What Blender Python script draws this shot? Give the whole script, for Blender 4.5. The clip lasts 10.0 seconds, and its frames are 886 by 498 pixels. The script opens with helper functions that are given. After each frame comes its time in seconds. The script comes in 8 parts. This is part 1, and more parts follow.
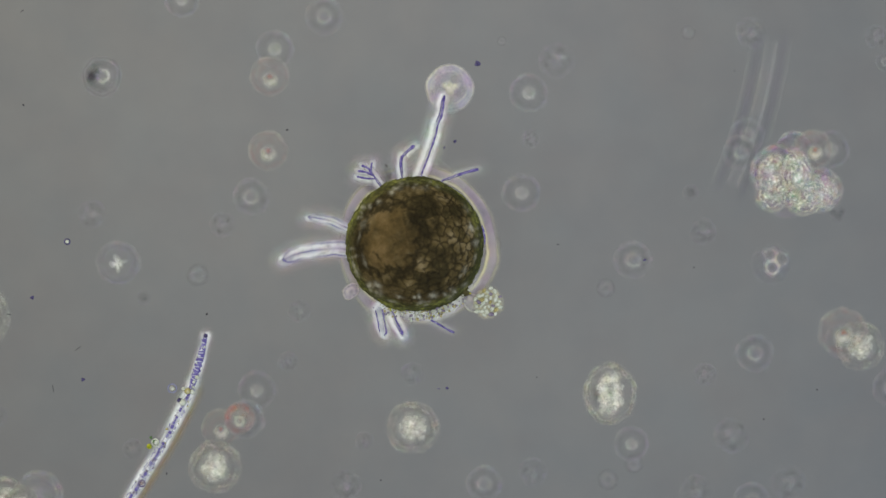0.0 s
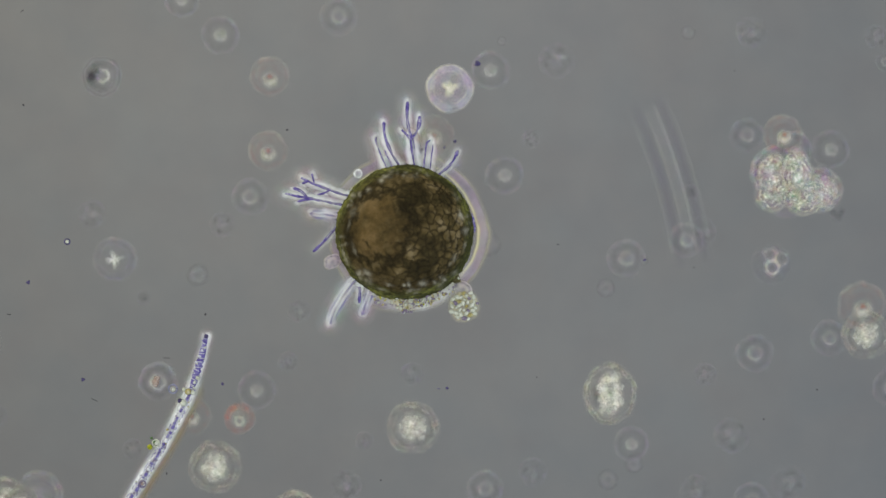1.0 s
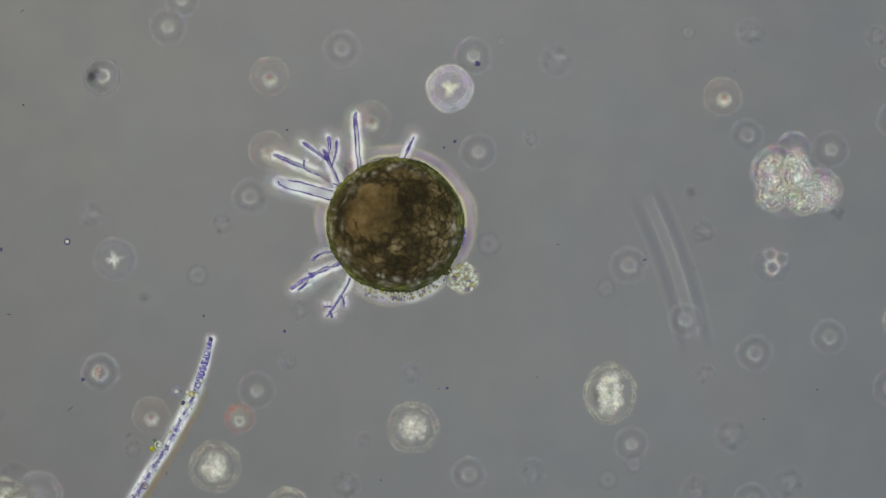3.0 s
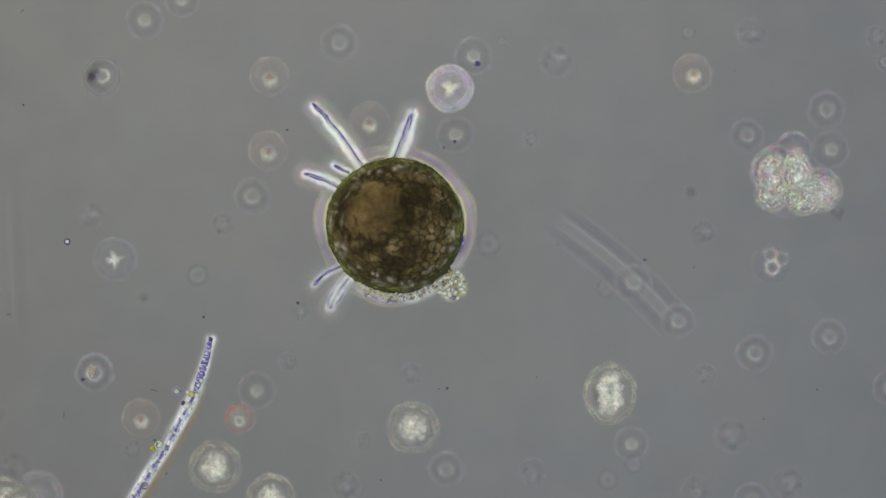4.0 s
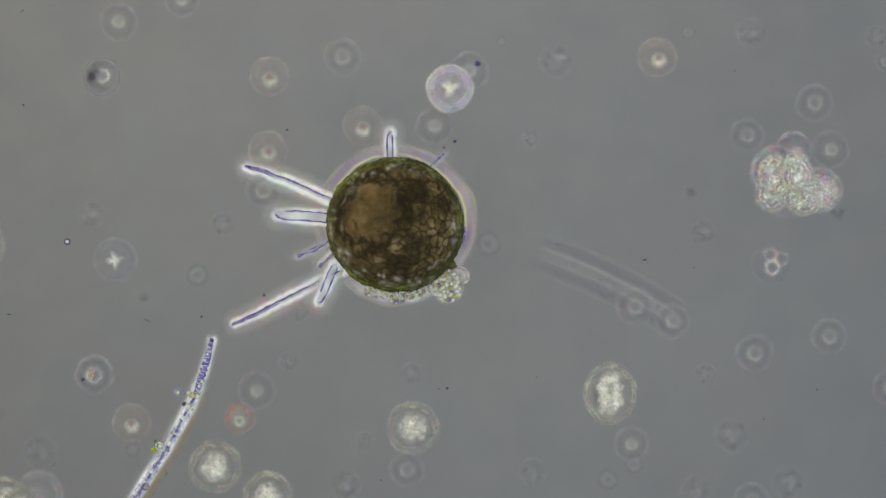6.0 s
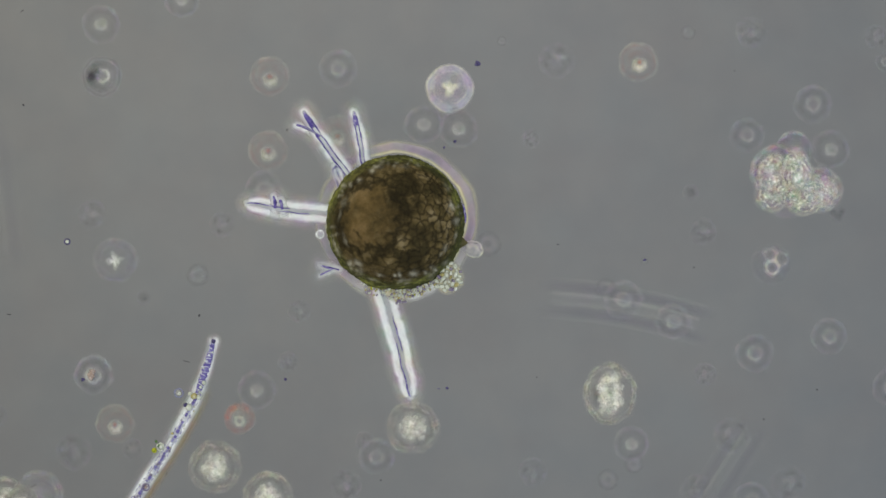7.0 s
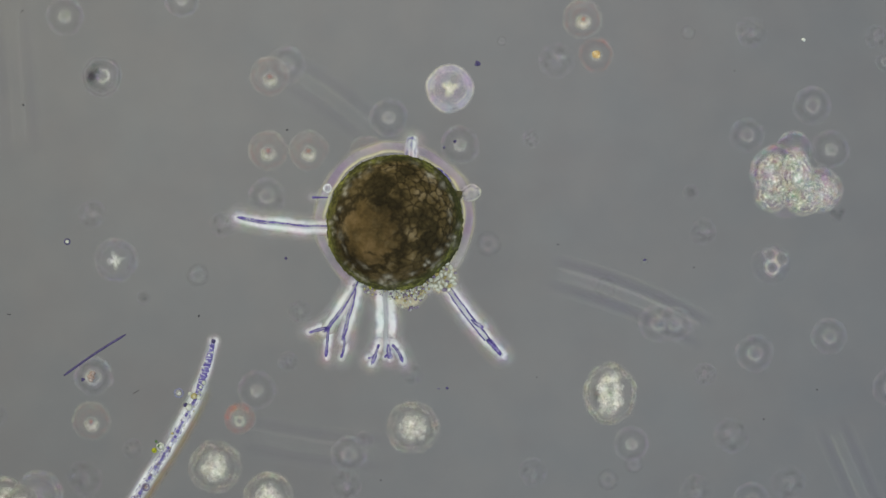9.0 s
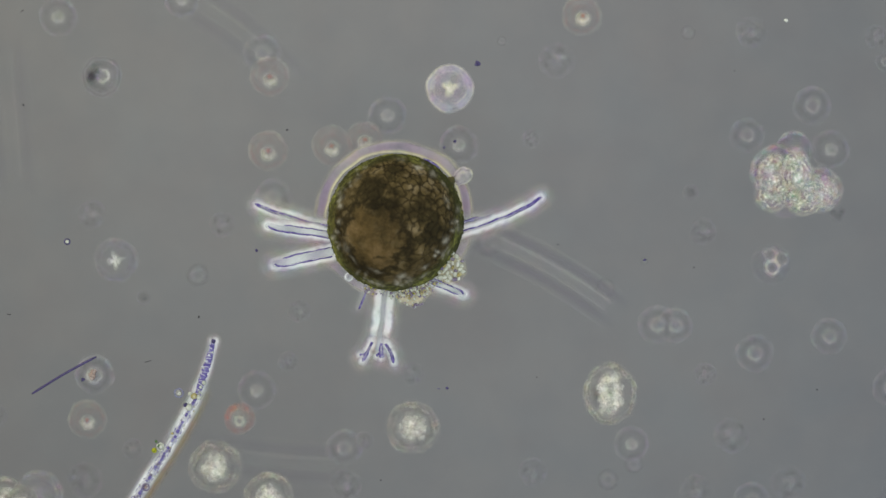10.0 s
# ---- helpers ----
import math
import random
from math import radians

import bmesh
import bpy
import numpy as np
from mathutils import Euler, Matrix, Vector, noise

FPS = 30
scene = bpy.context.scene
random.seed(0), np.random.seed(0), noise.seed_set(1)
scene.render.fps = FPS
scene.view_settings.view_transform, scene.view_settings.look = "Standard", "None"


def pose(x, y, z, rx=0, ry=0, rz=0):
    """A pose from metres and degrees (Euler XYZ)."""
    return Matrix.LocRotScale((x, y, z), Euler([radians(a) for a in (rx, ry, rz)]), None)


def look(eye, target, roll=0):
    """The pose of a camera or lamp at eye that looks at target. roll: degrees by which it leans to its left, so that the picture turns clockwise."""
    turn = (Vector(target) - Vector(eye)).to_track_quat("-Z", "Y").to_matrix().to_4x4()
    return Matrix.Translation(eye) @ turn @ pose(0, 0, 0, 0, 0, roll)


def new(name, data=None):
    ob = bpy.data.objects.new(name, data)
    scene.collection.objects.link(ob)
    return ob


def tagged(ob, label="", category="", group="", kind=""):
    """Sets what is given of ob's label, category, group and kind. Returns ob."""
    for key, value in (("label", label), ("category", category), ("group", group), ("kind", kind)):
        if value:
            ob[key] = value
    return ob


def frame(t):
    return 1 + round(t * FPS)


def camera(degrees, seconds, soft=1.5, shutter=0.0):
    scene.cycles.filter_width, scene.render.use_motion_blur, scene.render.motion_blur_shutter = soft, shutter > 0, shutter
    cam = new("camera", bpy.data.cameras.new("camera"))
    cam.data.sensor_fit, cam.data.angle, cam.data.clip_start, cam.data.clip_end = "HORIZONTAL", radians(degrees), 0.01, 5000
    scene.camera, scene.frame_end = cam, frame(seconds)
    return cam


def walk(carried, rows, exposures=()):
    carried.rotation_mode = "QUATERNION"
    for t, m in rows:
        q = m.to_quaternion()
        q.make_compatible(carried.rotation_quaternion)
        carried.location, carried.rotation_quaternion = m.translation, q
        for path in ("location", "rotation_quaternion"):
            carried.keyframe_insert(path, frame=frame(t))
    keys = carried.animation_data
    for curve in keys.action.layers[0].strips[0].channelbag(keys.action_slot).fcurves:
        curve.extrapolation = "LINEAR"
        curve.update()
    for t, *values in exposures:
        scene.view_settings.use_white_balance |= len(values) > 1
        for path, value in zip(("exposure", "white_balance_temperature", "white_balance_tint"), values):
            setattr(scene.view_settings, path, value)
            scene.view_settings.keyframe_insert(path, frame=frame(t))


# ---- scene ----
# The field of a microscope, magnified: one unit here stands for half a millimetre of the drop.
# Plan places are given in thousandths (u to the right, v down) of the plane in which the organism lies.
D = 4.4463
cam = camera(20, 10.0, soft=1.5)
walk(cam, [(0.0, pose(0, 0, D)), (10.0, pose(0, 0, D))])


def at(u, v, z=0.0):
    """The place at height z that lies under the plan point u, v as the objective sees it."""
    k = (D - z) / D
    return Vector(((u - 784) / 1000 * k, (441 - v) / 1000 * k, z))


# ---- light: the microscope's lamp, an added even glow and two added side lamps ----
world = bpy.data.worlds.new("even_fill_glow")
scene.world = world
world.use_nodes = True
glow = world.node_tree.nodes["Background"]
glow.inputs["Color"].default_value = (0.97, 1.0, 1.0, 1)
glow.inputs["Strength"].default_value = 0.58


def lamp(name, watts, colour, size, eye, target):
    ob = new(name, bpy.data.lights.new(name, "AREA"))
    ob.data.shape, ob.data.size, ob.data.energy, ob.data.color = "DISK", size, watts, colour
    ob.matrix_world = look(eye, target)


# Two unseen side lamps, added to tint the slide from warm to cool.
lamp("warm_side_fill", 46, (1.0, 0.90, 0.56), 1.4, (-3.1, 2.1, 0.1), (0, 0, -1.7))
lamp("cool_side_fill", 19, (0.06, 0.46, 1.0), 1.4, (3.1, -2.1, 0.1), (0, 0, -1.7))
# Set above the view; its narrow cone dims the slide's corners.
beam = new("microscope_lamp", bpy.data.lights.new("microscope_lamp", "SPOT"))
beam.data.energy, beam.data.color, beam.data.spot_size, beam.data.spot_blend, beam.data.shadow_soft_size = 1322, (1.0, 0.99, 0.97), radians(29), 1.0, 1.6
beam.matrix_world = look((0.05, 0.2, 6.2), (0.08, 0.46, -1.7))


# ---- materials ----
def nodes_of(name):
    m = bpy.data.materials.new(name)
    m.use_nodes = True
    t = m.node_tree
    t.nodes.clear()
    out = t.nodes.new("ShaderNodeOutputMaterial")
    return m, t, out


def node(t, kind, **values):
    n = t.nodes.new(kind)
    for key, value in values.items():
        n.inputs[key].default_value = value
    return n


def ramp(t, stops, source):
    n = t.nodes.new("ShaderNodeValToRGB")
    e = n.color_ramp.elements
    e[0].position, e[0].color = stops[0][0], (*stops[0][1], 1)
    e[1].position, e[1].color = stops[-1][0], (*stops[-1][1], 1)
    for p, c in stops[1:-1]:
        e.new(p).color = (*c, 1)
    t.links.new(source, n.inputs["Fac"])
    return n.outputs["Color"]


def maths(t, op, a, b=None, c=None):
    n = t.nodes.new("ShaderNodeMath")
    n.operation = op
    for k, v in enumerate((a, b, c)):
        if v is None:
            continue
        if isinstance(v, (int, float)):
            n.inputs[k].default_value = v
        else:
            t.links.new(v, n.inputs[k])
    return n.outputs[0]


def attribute(t, name):
    n = t.nodes.new("ShaderNodeAttribute")
    n.attribute_name = name
    return n.outputs["Fac"]


def place_of(t):
    """Object coordinates, shifted for each object by its own random number."""
    co, info = t.nodes.new("ShaderNodeTexCoord"), t.nodes.new("ShaderNodeObjectInfo")
    spread = node(t, "ShaderNodeVectorMath")
    spread.operation = "MULTIPLY_ADD"
    t.links.new(info.outputs["Random"], spread.inputs[0])
    spread.inputs[1].default_value = (7.3, 4.1, 9.7)
    t.links.new(co.outputs["Object"], spread.inputs[2])
    return spread.outputs[0]


def noise_tex(t, scale, detail=3.0, rough=0.55):
    n = node(t, "ShaderNodeTexNoise", Scale=scale, Detail=detail, Roughness=rough)
    t.links.new(place_of(t), n.inputs["Vector"])
    return n.outputs["Fac"]


def gel(name, stops, grain=60.0, uneven=0.7, hues=0.12):
    """A clear jelly: its density comes with the mesh, its hue runs along the stops with the mesh's tone."""
    m, t, out = nodes_of(name)
    n = noise_tex(t, grain, 4.0)
    fine = noise_tex(t, grain * 4.3, 2.0)
    mix = maths(t, "ADD", maths(t, "MULTIPLY", n, 0.65), maths(t, "MULTIPLY", fine, 0.35))
    tone = maths(t, "MULTIPLY_ADD", maths(t, "SUBTRACT", mix, 0.5), 0.35 * uneven, attribute(t, "tone"))
    dens = maths(t, "MULTIPLY", attribute(t, "dens"),
                 maths(t, "MULTIPLY_ADD", maths(t, "SUBTRACT", mix, 0.5), 1.6 * uneven, 1.0))
    dens = maths(t, "MINIMUM", maths(t, "MAXIMUM", dens, 0.0), 0.97)
    clear = node(t, "ShaderNodeBsdfTransparent")
    body = node(t, "ShaderNodeBsdfDiffuse", Roughness=0.6)
    shimmer = node(t, "ShaderNodeTexNoise", Scale=grain * 0.75, Detail=3.0)
    t.links.new(place_of(t), shimmer.inputs["Vector"])
    vivid = node(t, "ShaderNodeHueSaturation", Saturation=1.6, Value=1.0)
    t.links.new(shimmer.outputs["Color"], vivid.inputs["Color"])
    stain = t.nodes.new("ShaderNodeMix")
    stain.data_type, stain.blend_type = "RGBA", "OVERLAY"
    stain.inputs[0].default_value = hues
    t.links.new(ramp(t, stops, tone), stain.inputs[6])
    t.links.new(vivid.outputs["Color"], stain.inputs[7])
    t.links.new(stain.outputs[2], body.inputs["Color"])
    blend = t.nodes.new("ShaderNodeMixShader")
    t.links.new(dens, blend.inputs[0])
    t.links.new(clear.outputs[0], blend.inputs[1])
    t.links.new(body.outputs[0], blend.inputs[2])
    t.links.new(blend.outputs[0], out.inputs["Surface"])
    return m


def solid(name, stops, grain=200.0, rough=0.5, alpha=1.0, bump=0.0):
    """A body whose hue wanders along the stops at two scales of grain."""
    m, t, out = nodes_of(name)
    n = noise_tex(t, grain, 5.0)
    fine = noise_tex(t, grain * 4, 2.0)
    mix = maths(t, "ADD", maths(t, "MULTIPLY", n, 0.7), maths(t, "MULTIPLY", fine, 0.3))
    p = node(t, "ShaderNodeBsdfPrincipled", Roughness=rough)
    p.inputs["Specular IOR Level"].default_value = 0.2
    t.links.new(ramp(t, stops, mix), p.inputs["Base Color"])
    p.inputs["Alpha"].default_value = alpha
    if bump:
        b = node(t, "ShaderNodeBump", Strength=bump, Distance=0.002)
        t.links.new(mix, b.inputs["Height"])
        t.links.new(b.outputs[0], p.inputs["Normal"])
    t.links.new(p.outputs[0], out.inputs["Surface"])
    return m


NEUTRAL = ((0.0, (0.05, 0.05, 0.055)), (0.25, (0.16, 0.165, 0.17)), (0.45, (0.31, 0.28, 0.35)),
           (0.65, (0.44, 0.43, 0.43)), (0.82, (0.66, 0.66, 0.61)), (1.0, (0.89, 0.89, 0.87)))
CREAM = ((0.0, (0.06, 0.06, 0.05)), (0.25, (0.17, 0.17, 0.15)), (0.45, (0.30, 0.29, 0.25)),
         (0.65, (0.46, 0.455, 0.395)), (0.82, (0.70, 0.69, 0.60)), (1.0, (0.95, 0.94, 0.88)))
RED = ((0.0, (0.07, 0.04, 0.04)), (0.25, (0.20, 0.16, 0.16)), (0.42, (0.42, 0.185, 0.14)), (0.52, (0.41, 0.275, 0.24)),
       (0.65, (0.40, 0.38, 0.35)), (0.82, (0.62, 0.60, 0.49)), (1.0, (0.96, 0.92, 0.84)))
LENS = ((0.0, (0.08, 0.08, 0.09)), (0.25, (0.20, 0.19, 0.24)), (0.45, (0.34, 0.32, 0.40)), (0.62, (0.46, 0.44, 0.48)), (0.80, (0.64, 0.63, 0.49)), (1.0, (0.97, 0.93, 0.88)))
BLUISH = ((0.0, (0.09, 0.075, 0.125)), (0.3, (0.145, 0.125, 0.195)), (0.5, (0.22, 0.22, 0.25)), (0.7, (0.32, 0.33, 0.33)), (1.0, (0.5, 0.51, 0.48)))
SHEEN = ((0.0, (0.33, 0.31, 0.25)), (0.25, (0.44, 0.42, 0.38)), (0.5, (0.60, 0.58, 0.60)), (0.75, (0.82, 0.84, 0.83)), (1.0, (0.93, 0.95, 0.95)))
RIND = ((0.0, (0.06, 0.055, 0.03)), (0.3, (0.24, 0.19, 0.26)), (0.5, (0.41, 0.36, 0.42)), (0.66, (0.50, 0.45, 0.45)), (0.8, (0.58, 0.55, 0.38)), (1.0, (0.94, 0.91, 0.66)))

OPAL = ((0.0, (0.07, 0.07, 0.08)), (0.25, (0.17, 0.165, 0.17)), (0.45, (0.31, 0.28, 0.37)), (0.65, (0.47, 0.46, 0.44)), (0.82, (0.72, 0.71, 0.63)), (1.0, (0.95, 0.95, 0.93)))

STRAW = ((0.0, (0.07, 0.06, 0.06)), (0.25, (0.19, 0.16, 0.16)), (0.45, (0.36, 0.30, 0.30)), (0.65, (0.49, 0.47, 0.40)), (0.82, (0.74, 0.71, 0.55)), (1.0, (0.95, 0.93, 0.81)))

gel_neutral = gel("clear_grey_jelly", NEUTRAL, 60.0, 0.5, 0.25)
gel_cream = gel("clear_cream_jelly", CREAM, 75.0, 1.6, 0.15)
gel_lens = gel("clear_opal_jelly", LENS, 60.0, 0.9, 0.13)
gel_mass = gel("granular_opal_jelly", OPAL, 62.0, 0.75, 0.5)
gel_straw = gel("granular_straw_jelly", STRAW, 55.0, 0.75, 0.3)
gel_red = gel("clear_reddish_jelly", RED, 60.0, 0.4, 0.15)
gel_blue = gel("clear_lavender_jelly", BLUISH, 30.0, 0.4)
gel_violet = gel("clear_lilac_membrane", ((0.0, (0.07, 0.05, 0.24)), (0.35, (0.17, 0.15, 0.40)), (0.65, (0.44, 0.46, 0.53)), (1.0, (0.80, 0.84, 0.83))), 45.0, 0.35)
# Optical halos are painted with this white jelly; the vesicle shares it.
gel_halo_white = gel("white_halo_and_vesicle", SHEEN, 45.0, 0.30, 0.30)
gel_amber = gel("brownish_yellow_fringe", ((0.0, (0.14, 0.11, 0.05)), (0.5, (0.31, 0.24, 0.13)), (1.0, (0.44, 0.38, 0.28))), 45.0, 0.6)
gel_rind = gel("lavender_slime_coat", RIND, 30.0, 0.45)

violet = solid("violet_cirrus", ((0.36, (0.036, 0.024, 0.16)), (0.47, (0.10, 0.075, 0.29)), (0.56, (0.20, 0.17, 0.38)), (0.66, (0.42, 0.42, 0.50))), 80.0, 0.5, 1.0, 0.3)
hollow = solid("grey_cirrus_pith", ((0.3, (0.17, 0.16, 0.29)), (0.5, (0.30, 0.29, 0.40)), (0.7, (0.58, 0.60, 0.62))), 60.0, 0.5, 0.9)
lilac_plasm = solid("lilac_filament_plasm", ((0.3, (0.40, 0.38, 0.52)), (0.5, (0.64, 0.64, 0.72)), (0.7, (0.88, 0.89, 0.89))), 80.0, 0.5, 0.6)
milky = solid("milky_cirrus_pith", ((0.3, (0.44, 0.44, 0.52)), (0.5, (0.68, 0.69, 0.74)), (0.7, (0.92, 0.94, 0.94))), 60.0, 0.5, 0.6)
pale_violet = solid("pale_violet_cirrus", ((0.3, (0.10, 0.08, 0.28)), (0.5, (0.22, 0.20, 0.42)), (0.7, (0.46, 0.47, 0.56))), 45.0, 0.5, 1.0, 0.3)
ink = solid("dark_violet_speck", ((0.3, (0.02, 0.018, 0.05)), (0.7, (0.12, 0.10, 0.24))), 300.0)
soot = solid("blackish_debris", ((0.3, (0.02, 0.02, 0.02)), (0.7, (0.09, 0.09, 0.10))), 300.0)
mauve = solid("mauve_granule", ((0.3, (0.13, 0.10, 0.20)), (0.5, (0.26, 0.22, 0.32)), (0.7, (0.50, 0.46, 0.50))), 130.0, 0.3, 0.75)
olive_plasm = solid("olive_plasm", ((0.3, (0.035, 0.034, 0.012)), (0.5, (0.075, 0.068, 0.025)), (0.7, (0.15, 0.13, 0.06))), 90.0, 0.7, 1.0, 0.3)
bead = solid("glassy_granule", ((0.25, (0.40, 0.44, 0.36)), (0.5, (0.70, 0.74, 0.62)), (0.75, (0.9, 0.93, 0.88))), 90.0, 0.15, 0.72)
amber = solid("amber_granule", ((0.3, (0.26, 0.22, 0.07)), (0.5, (0.48, 0.43, 0.18)), (0.7, (0.74, 0.72, 0.55))), 130.0, 0.2, 0.8)
core_white = solid("pale_granular_plasm", ((0.3, (0.62, 0.62, 0.52)), (0.5, (0.82, 0.82, 0.74)), (0.7, (0.97, 0.97, 0.93))), 60.0, 0.5, 0.16)
core_rust = solid("rusty_granular_plasm", ((0.3, (0.30, 0.17, 0.13)), (0.5, (0.50, 0.37, 0.31)), (0.7, (0.80, 0.74, 0.67))), 60.0, 0.5, 0.45)
indigo_cell = solid("indigo_filament_cell", ((0.3, (0.065, 0.04, 0.22)), (0.5, (0.15, 0.125, 0.36)), (0.7, (0.38, 0.39, 0.54))), 90.0, 0.4, 1.0, 0.4)
pale_cell = solid("pale_filament_cell", ((0.3, (0.34, 0.35, 0.52)), (0.5, (0.62, 0.64, 0.70)), (0.7, (0.9, 0.92, 0.92))), 60.0, 0.35, 1.0, 0.3)
moss = solid("moss_green_granule", ((0.3, (0.03, 0.10, 0.03)), (0.7, (0.20, 0.30, 0.10))), 120.0, 0.4)
lime = solid("yellow_green_alga", ((0.3, (0.16, 0.20, 0.01)), (0.5, (0.38, 0.40, 0.02)), (0.7, (0.62, 0.55, 0.10))), 80.0, 0.4)
orange = solid("orange_alga", ((0.3, (0.55, 0.30, 0.08)), (0.5, (0.78, 0.55, 0.22)), (0.7, (0.95, 0.88, 0.6))), 80.0, 0.4, 0.6)


def slide_material():
    m, t, out = nodes_of("frosted_grey_glass")
    wide, fine = noise_tex(t, 0.9, 2.0), noise_tex(t, 9.0, 3.0)
    mix = maths(t, "ADD", maths(t, "MULTIPLY", wide, 0.55), maths(t, "MULTIPLY", fine, 0.45))
    p = node(t, "ShaderNodeBsdfPrincipled", Roughness=0.9)
    p.inputs["Specular IOR Level"].default_value = 0.0
    tint = t.nodes.new("ShaderNodeMix")
    tint.data_type = "RGBA"
    t.links.new(maths(t, "MULTIPLY_ADD", noise_tex(t, 5.5, 2.0), 1.8, -0.4), tint.inputs[0])
    t.links.new(ramp(t, ((0.36, (0.182, 0.188, 0.196)), (0.64, (0.202, 0.208, 0.212))), mix), tint.inputs[6])
    t.links.new(ramp(t, ((0.36, (0.190, 0.187, 0.191)), (0.64, (0.210, 0.207, 0.206))), mix), tint.inputs[7])
    t.links.new(tint.outputs[2], p.inputs["Base Color"])
    t.links.new(p.outputs[0], out.inputs["Surface"])
    return m


def body_material():
    """Brown plasm in dark walls: cells, a smooth paler vacuole, grey blisters near the rind, an olive rim that also
    holds the sphere's shade.
    """
    m, t, out = nodes_of("brown_celled_plasm")
    wall, patch, spot, hue, rim = (attribute(t, k) for k in ("wall", "patch", "spot", "hue", "rim"))
    n, fine = noise_tex(t, 22.0, 4.0), noise_tex(t, 120.0, 3.0)
    grain = maths(t, "ADD", maths(t, "MULTIPLY", n, 0.6), maths(t, "MULTIPLY", fine, 0.4))

    def mixed(fac, a, b):
        k = t.nodes.new("ShaderNodeMix")
        k.data_type = "RGBA"
        t.links.new(fac, k.inputs["Factor"])
        for v, name in ((a, "A"), (b, "B")):
            s = [i for i in k.inputs if i.name == name and i.type == "RGBA"][0]
            t.links.new(v, s)
        return [o for o in k.outputs if o.type == "RGBA"][0]

    dark = ramp(t, ((0.3, (0.008, 0.006, 0.002)), (0.7, (0.030, 0.022, 0.008))), grain)
    cell = ramp(t, ((0.0, (0.045, 0.036, 0.013)), (0.5, (0.108, 0.079, 0.030)), (1.0, (0.20, 0.155, 0.08))),
                maths(t, "MULTIPLY_ADD", maths(t, "SUBTRACT", grain, 0.5), 0.9, hue))
    smooth = ramp(t, ((0.38, (0.036, 0.026, 0.009)), (0.5, (0.094, 0.063, 0.022)), (0.62, (0.170, 0.115, 0.050))), maths(t, "ADD", maths(t, "MULTIPLY", noise_tex(t, 11.0, 4.0), 0.62), maths(t, "MULTIPLY", grain, 0.38)))
    blister = ramp(t, ((0.3, (0.13, 0.12, 0.085)), (0.7, (0.38, 0.36, 0.28))), grain)
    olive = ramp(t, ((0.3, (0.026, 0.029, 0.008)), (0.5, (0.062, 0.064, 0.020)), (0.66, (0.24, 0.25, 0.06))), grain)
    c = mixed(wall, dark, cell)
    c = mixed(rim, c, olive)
    c = mixed(patch, c, smooth)
    c = mixed(spot, c, blister)
    p = node(t, "ShaderNodeBsdfPrincipled", Roughness=0.75)
    p.inputs["Specular IOR Level"].default_value = 0.1
    t.links.new(c, p.inputs["Base Color"])
    b = node(t, "ShaderNodeBump", Strength=0.35, Distance=0.003)
    t.links.new(grain, b.inputs["Height"])
    t.links.new(b.outputs[0], p.inputs["Normal"])
    t.links.new(p.outputs[0], out.inputs["Surface"])
    return m


slide_glass, brown_plasm = slide_material(), body_material()


# ---- mesh helpers ----
def mesh_of(name, verts, faces, material, smooth=True, **layers):
    me = bpy.data.meshes.new(name)
    me.from_pydata([tuple(v) for v in verts], [], faces)
    for key, values in layers.items():
        me.attributes.new(key, "FLOAT", "POINT").data.foreach_set("value", np.array(values, dtype=np.float32))
    me.materials.append(material)
    me.polygons.foreach_set("use_smooth", [smooth] * len(me.polygons))
    me.update()
    return me


def part(name, data, parent, label="", place=None):
    ob = new(name, data)
    ob.parent = parent
    if place is not None:
        ob.matrix_basis = place
    return tagged(ob, label)


def ease(a, b, x):
    k = min(1.0, max(0.0, (x - a) / (b - a)))
    return k * k * (3 - 2 * k)


def bell(x, c, w):
    return math.exp(-((x - c) / w) ** 2)


def blend(*layers):
    """Layers of (density, tone), laid together."""
    total = sum(d for d, _ in layers) + 1e-6
    return min(0.92, total), sum(d * t for d, t in layers) / total


# Weight round a ring: full at the angle towards, low on the far side.
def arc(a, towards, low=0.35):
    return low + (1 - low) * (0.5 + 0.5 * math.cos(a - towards))


